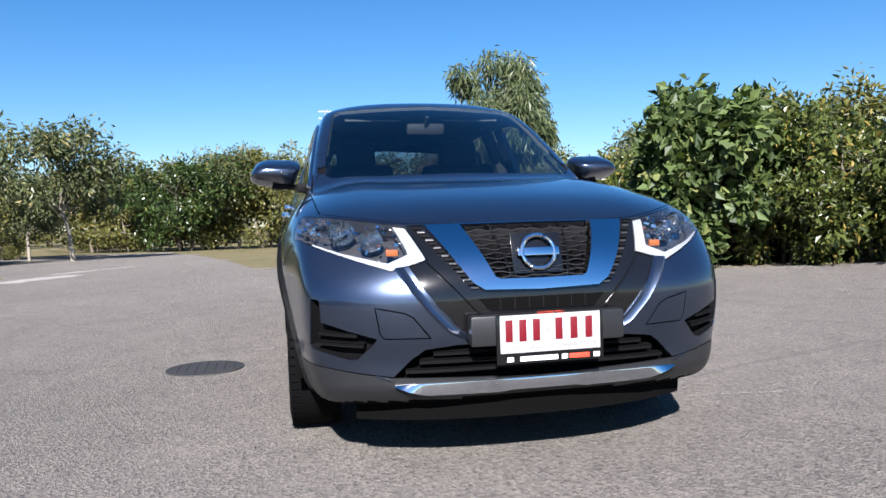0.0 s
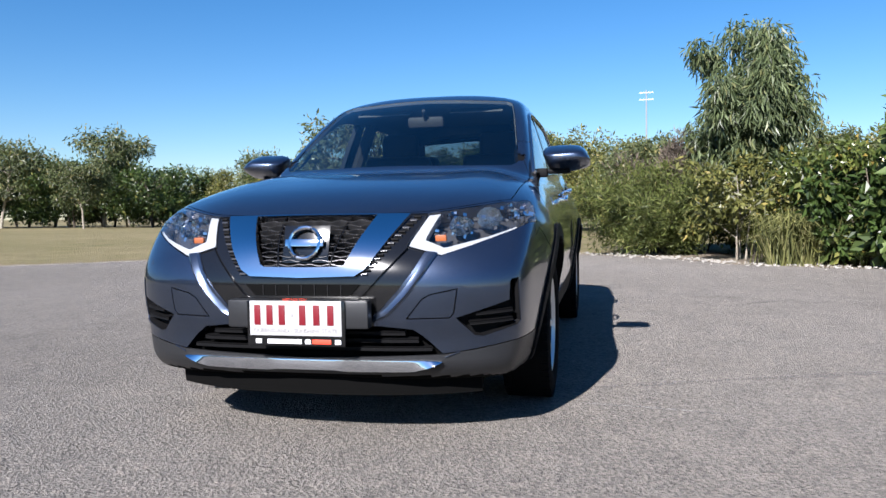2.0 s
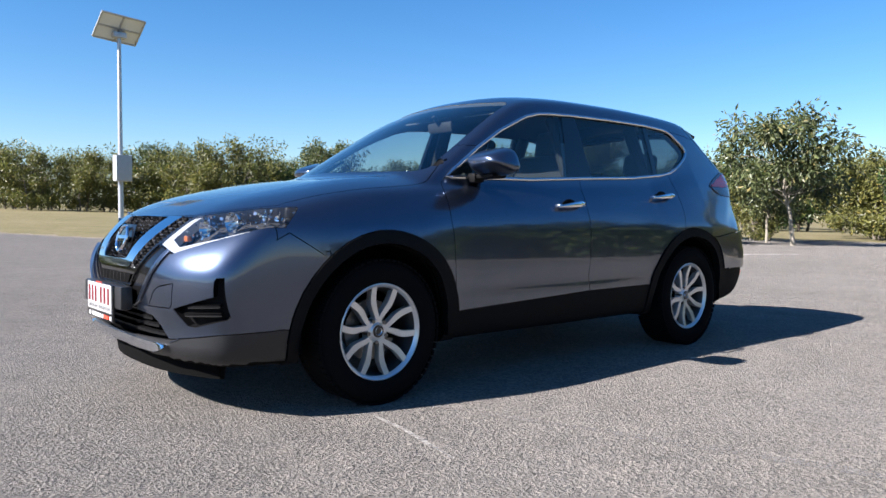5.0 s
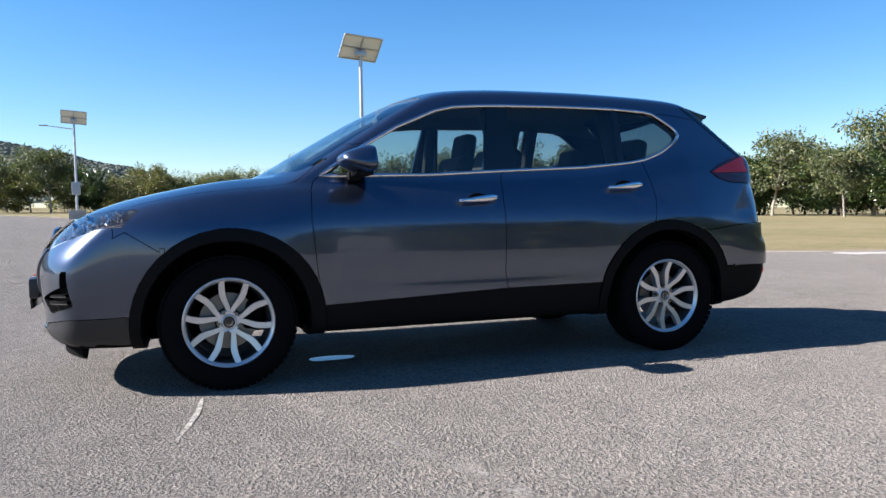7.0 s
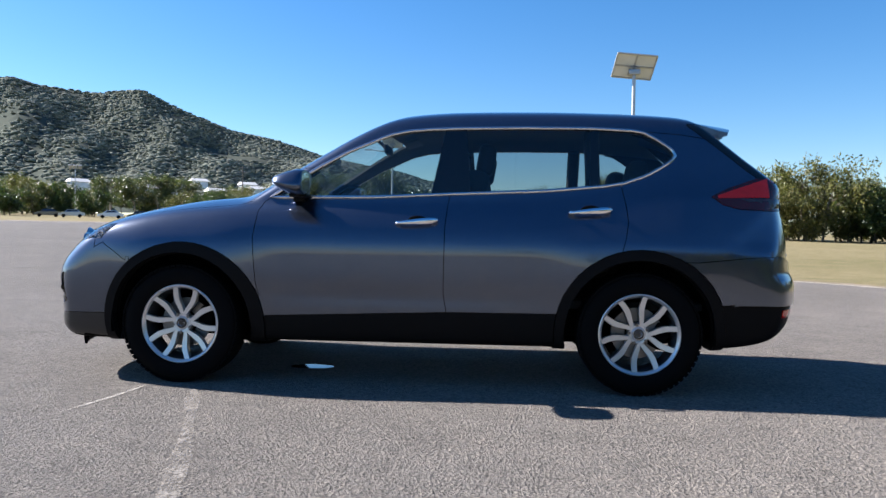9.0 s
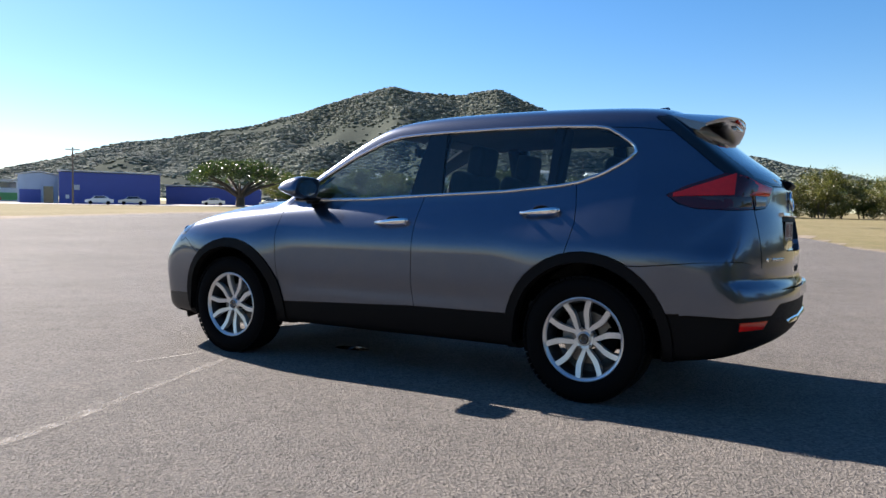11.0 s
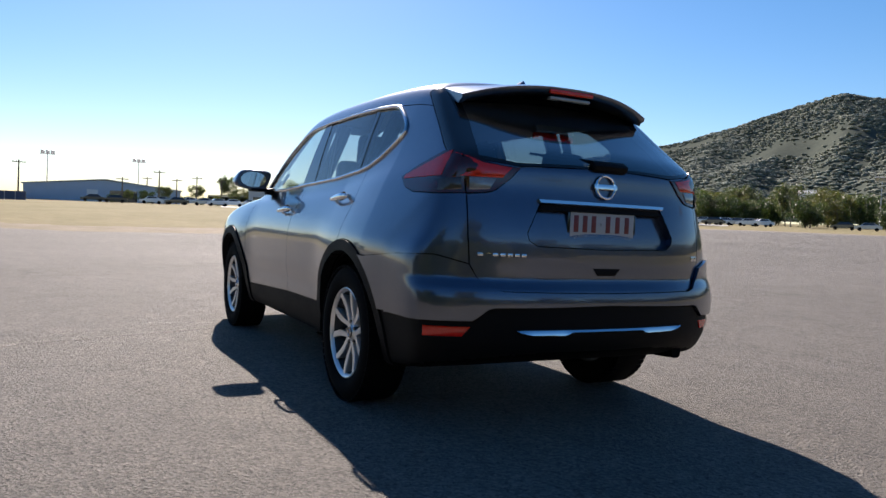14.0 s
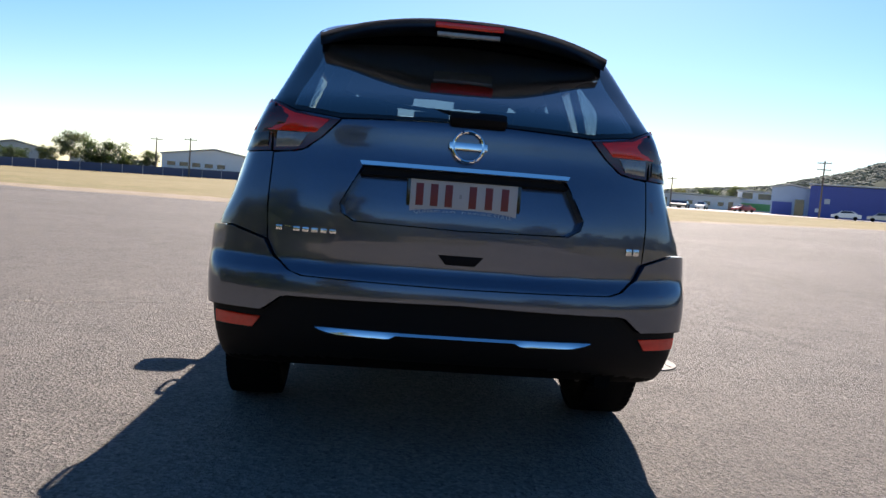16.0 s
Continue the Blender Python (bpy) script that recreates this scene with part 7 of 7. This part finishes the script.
# parked vehicles far off before the sheds
CAR_WHITE = plain("far_car_white", (0.72, 0.73, 0.74), 0.25, coat=0.8, vary=0.05)
CAR_SILVER = plain("far_car_silver", (0.36, 0.37, 0.39), 0.3, 0.4, coat=0.8, vary=0.05)
CAR_DARK = plain("far_car_dark", (0.03, 0.03, 0.035), 0.25, coat=0.8, vary=0.05)
CAR_RED = plain("far_car_red", (0.30, 0.03, 0.03), 0.25, coat=0.8, vary=0.05)


def small_car(colour, label):
    c = tagged(new("parked_car"), label, "car", "cars parked by the sheds")
    prof = [(-2.2, 0.35), (-2.2, 0.75), (-1.3, 0.95), (-0.7, 1.45), (0.9, 1.48), (1.6, 1.0), (2.2, 0.9), (2.2, 0.35)]
    n = len(prof)
    verts = [(x, s * (0.86 if z < 1.2 else 0.66), z) for s in (-1, 1) for x, z in prof]
    faces = [tuple(range(n))[::-1], tuple(range(n, 2 * n))] + [(i, (i + 1) % n, n + (i + 1) % n, n + i) for i in range(n)]
    mesh_object("body", verts, faces, colour, c, smooth=False)
    for s in (-1, 1):
        mesh_object("side_window", [(-0.95, s * 0.84, 1.0), (1.3, s * 0.84, 1.03), (0.8, s * 0.70, 1.42), (-0.62, s * 0.70, 1.40)], [(0, 1, 2, 3) if s < 0 else (3, 2, 1, 0)], DARK_PANE, c)
    mesh_object("windscreen", [(-1.27, -0.74, 0.99), (-1.27, 0.74, 0.99), (-0.74, 0.6, 1.43), (-0.74, -0.6, 1.43)], [(0, 1, 2, 3)], DARK_PANE, c)
    for x in (-1.35, 1.35):
        for s in (-1, 1):
            part("wheel", rod(bmesh.new(), (x, s * 0.70, 0.32), (x, s * 0.89, 0.32), 0.32, n=16), RUBBER, c)
    return c


fleet = [small_car(m, l) for m, l in ((CAR_WHITE, "white car parked before the sheds"), (CAR_SILVER, "silver car parked before the sheds"), (CAR_DARK, "dark car parked before the sheds"), (CAR_RED, "red car parked before the sheds"))]
spots = [(-82.6, 150, 2, 0), (-81.7, 151, 0, 0), (-80.7, 150, 1, 0), (-79.7, 149, 0, 10), (-77.3, 151, 0, 0), (-86.9, 150, 2, 0), (-78.6, 150, 0, 0), (-76.0, 152, 1, 0), (-75.0, 148, 0, 60), (-73.8, 150, 0, 0), (-72.9, 149, 0, 20), (-72.0, 150, 1, 90), (-71.0, 148, 0, 90), (-70.1, 147, 0, 85), (-69.0, 150, 1, 90), (-67.8, 150, 2, 90), (-67.2, 149, 2, 80), (-65.9, 150, 0, 80), (-63.0, 152, 3, 40), (-56.2, 134, 0, 0), (-54.0, 134, 1, 0), (-84.4, 150, 0, 0), (-83.8, 151, 1, 0), (-88.3, 158, 2, 0), (-44.0, 150, 0, 0), (-43.3, 152, 1, 20), (-42.4, 150, 0, 0), (-41.6, 149, 2, 0), (-40.9, 152, 0, 15), (-40.0, 150, 1, 0), (-39.2, 148, 0, 0), (-38.3, 151, 0, 30), (-48.2, 150, 0, 0), (-29.0, 145, 0, 0), (-27.0, 150, 2, 0), (-33.0, 150, 2, 0), (-31.5, 149, 1, 0)]
used = set()
for a, r, k, turn in spots:
    m = facing(a, r) @ pose(0, 0, 0.15, 0, 0, turn)
    if k in used:
        copy_thing(fleet[k], m)
    else:
        fleet[k].matrix_basis = m
        used.add(k)

# wide spreading tree before the blue shed, and the belt of trees at the hill's foot
fig = tagged(new("spreading_fig_tree"), "huge spreading tree with a wide umbrella crown", "tree")
rg = random.Random(15)
verts, faces, clumps = [], [], []
limb(verts, faces, [(0, 0, -0.3), (0.1, 0, 1.0), (0, 0.1, 2.0)], 0.9, 0.7, 10)
for i in range(16):
    b = i * 2 * math.pi / 16 + rg.uniform(-0.2, 0.2)
    reach, top = rg.uniform(5.5, 9.5), rg.uniform(5.2, 7.6)
    end = Vector((reach * math.cos(b), reach * math.sin(b), top - 0.022 * reach**2))
    limb(verts, faces, [(0, 0, 1.6), end * 0.35 + Vector((0, 0, 1.6)), end * 0.7 + Vector((0, 0, 0.7)), end], 0.36, 0.06, 6)
    for q in np.linspace(0.35, 1.08, 7):
        for _ in range(3):
            c = end * q
            clumps.append((c.x + rg.gauss(0, 0.9), c.y + rg.gauss(0, 0.9), max(2.8, 7.6 - 0.034 * (reach * q) ** 2 + rg.gauss(0, 0.4)), rg.uniform(0.6, 1.2)))
mesh_object("trunk", verts, faces, DARK_BARK, fig)
leaf_object("crown", [leaves(np.random.default_rng(15), clumps, 1.15, 15000, 0.36, 1.8, 0.2, flat=0.6)], DEEP, fig)
place(fig, *polar(-46.3, 138))
row(-43, -12, 165, 205, 1.5, (3, 2, 5), 1.1, 1.6)
row(-43, -10, 210, 260, 1.4, (3, 3, 4), 1.2, 1.7)
row(-120, -107, 140, 156, 1.6, (2, 2, 4), 0.6, 1.1)
row(-81, -60, 195, 225, 1.8, (3, 2, 3), 0.7, 1.1)
row(-87, -78, 153, 160, 1.1, (1, 2, 4), 0.28, 0.5)
# roofs of houses on the lower slope
for a, t in ((-30.5, 0.06), (-26.0, 0.05), (-24.2, 0.10), (-22.5, 0.12), (-19.0, 0.11), (-18.3, 0.06), (-16.9, 0.09), (-12.0, 0.05), (-36.0, 0.07), (-21.3, 0.04)):
    x, y, z = (float(v) for v in hill_spot(a, t))
    h = tagged(new("hillside_house"), "pale roofed house on the wooded slope", "house", "houses on the hillside")
    part("wall", block(bmesh.new(), (10, 7, 5), (0, 0, 3.0)), WHITE_WALL, h, smooth=False)
    mesh_object("roof", [(-6, -4.5, 5.4), (6, -4.5, 5.4), (6, 4.5, 5.4), (-6, 4.5, 5.4), (-5, 0, 7.4), (5, 0, 7.4)], [(0, 1, 5, 4), (2, 3, 4, 5), (1, 2, 5), (3, 0, 4), (3, 2, 1, 0)], ROOF_SHEET, h, smooth=False)
    h.matrix_basis = pose(x, y, z + 6, 0, 0, -a + 20)
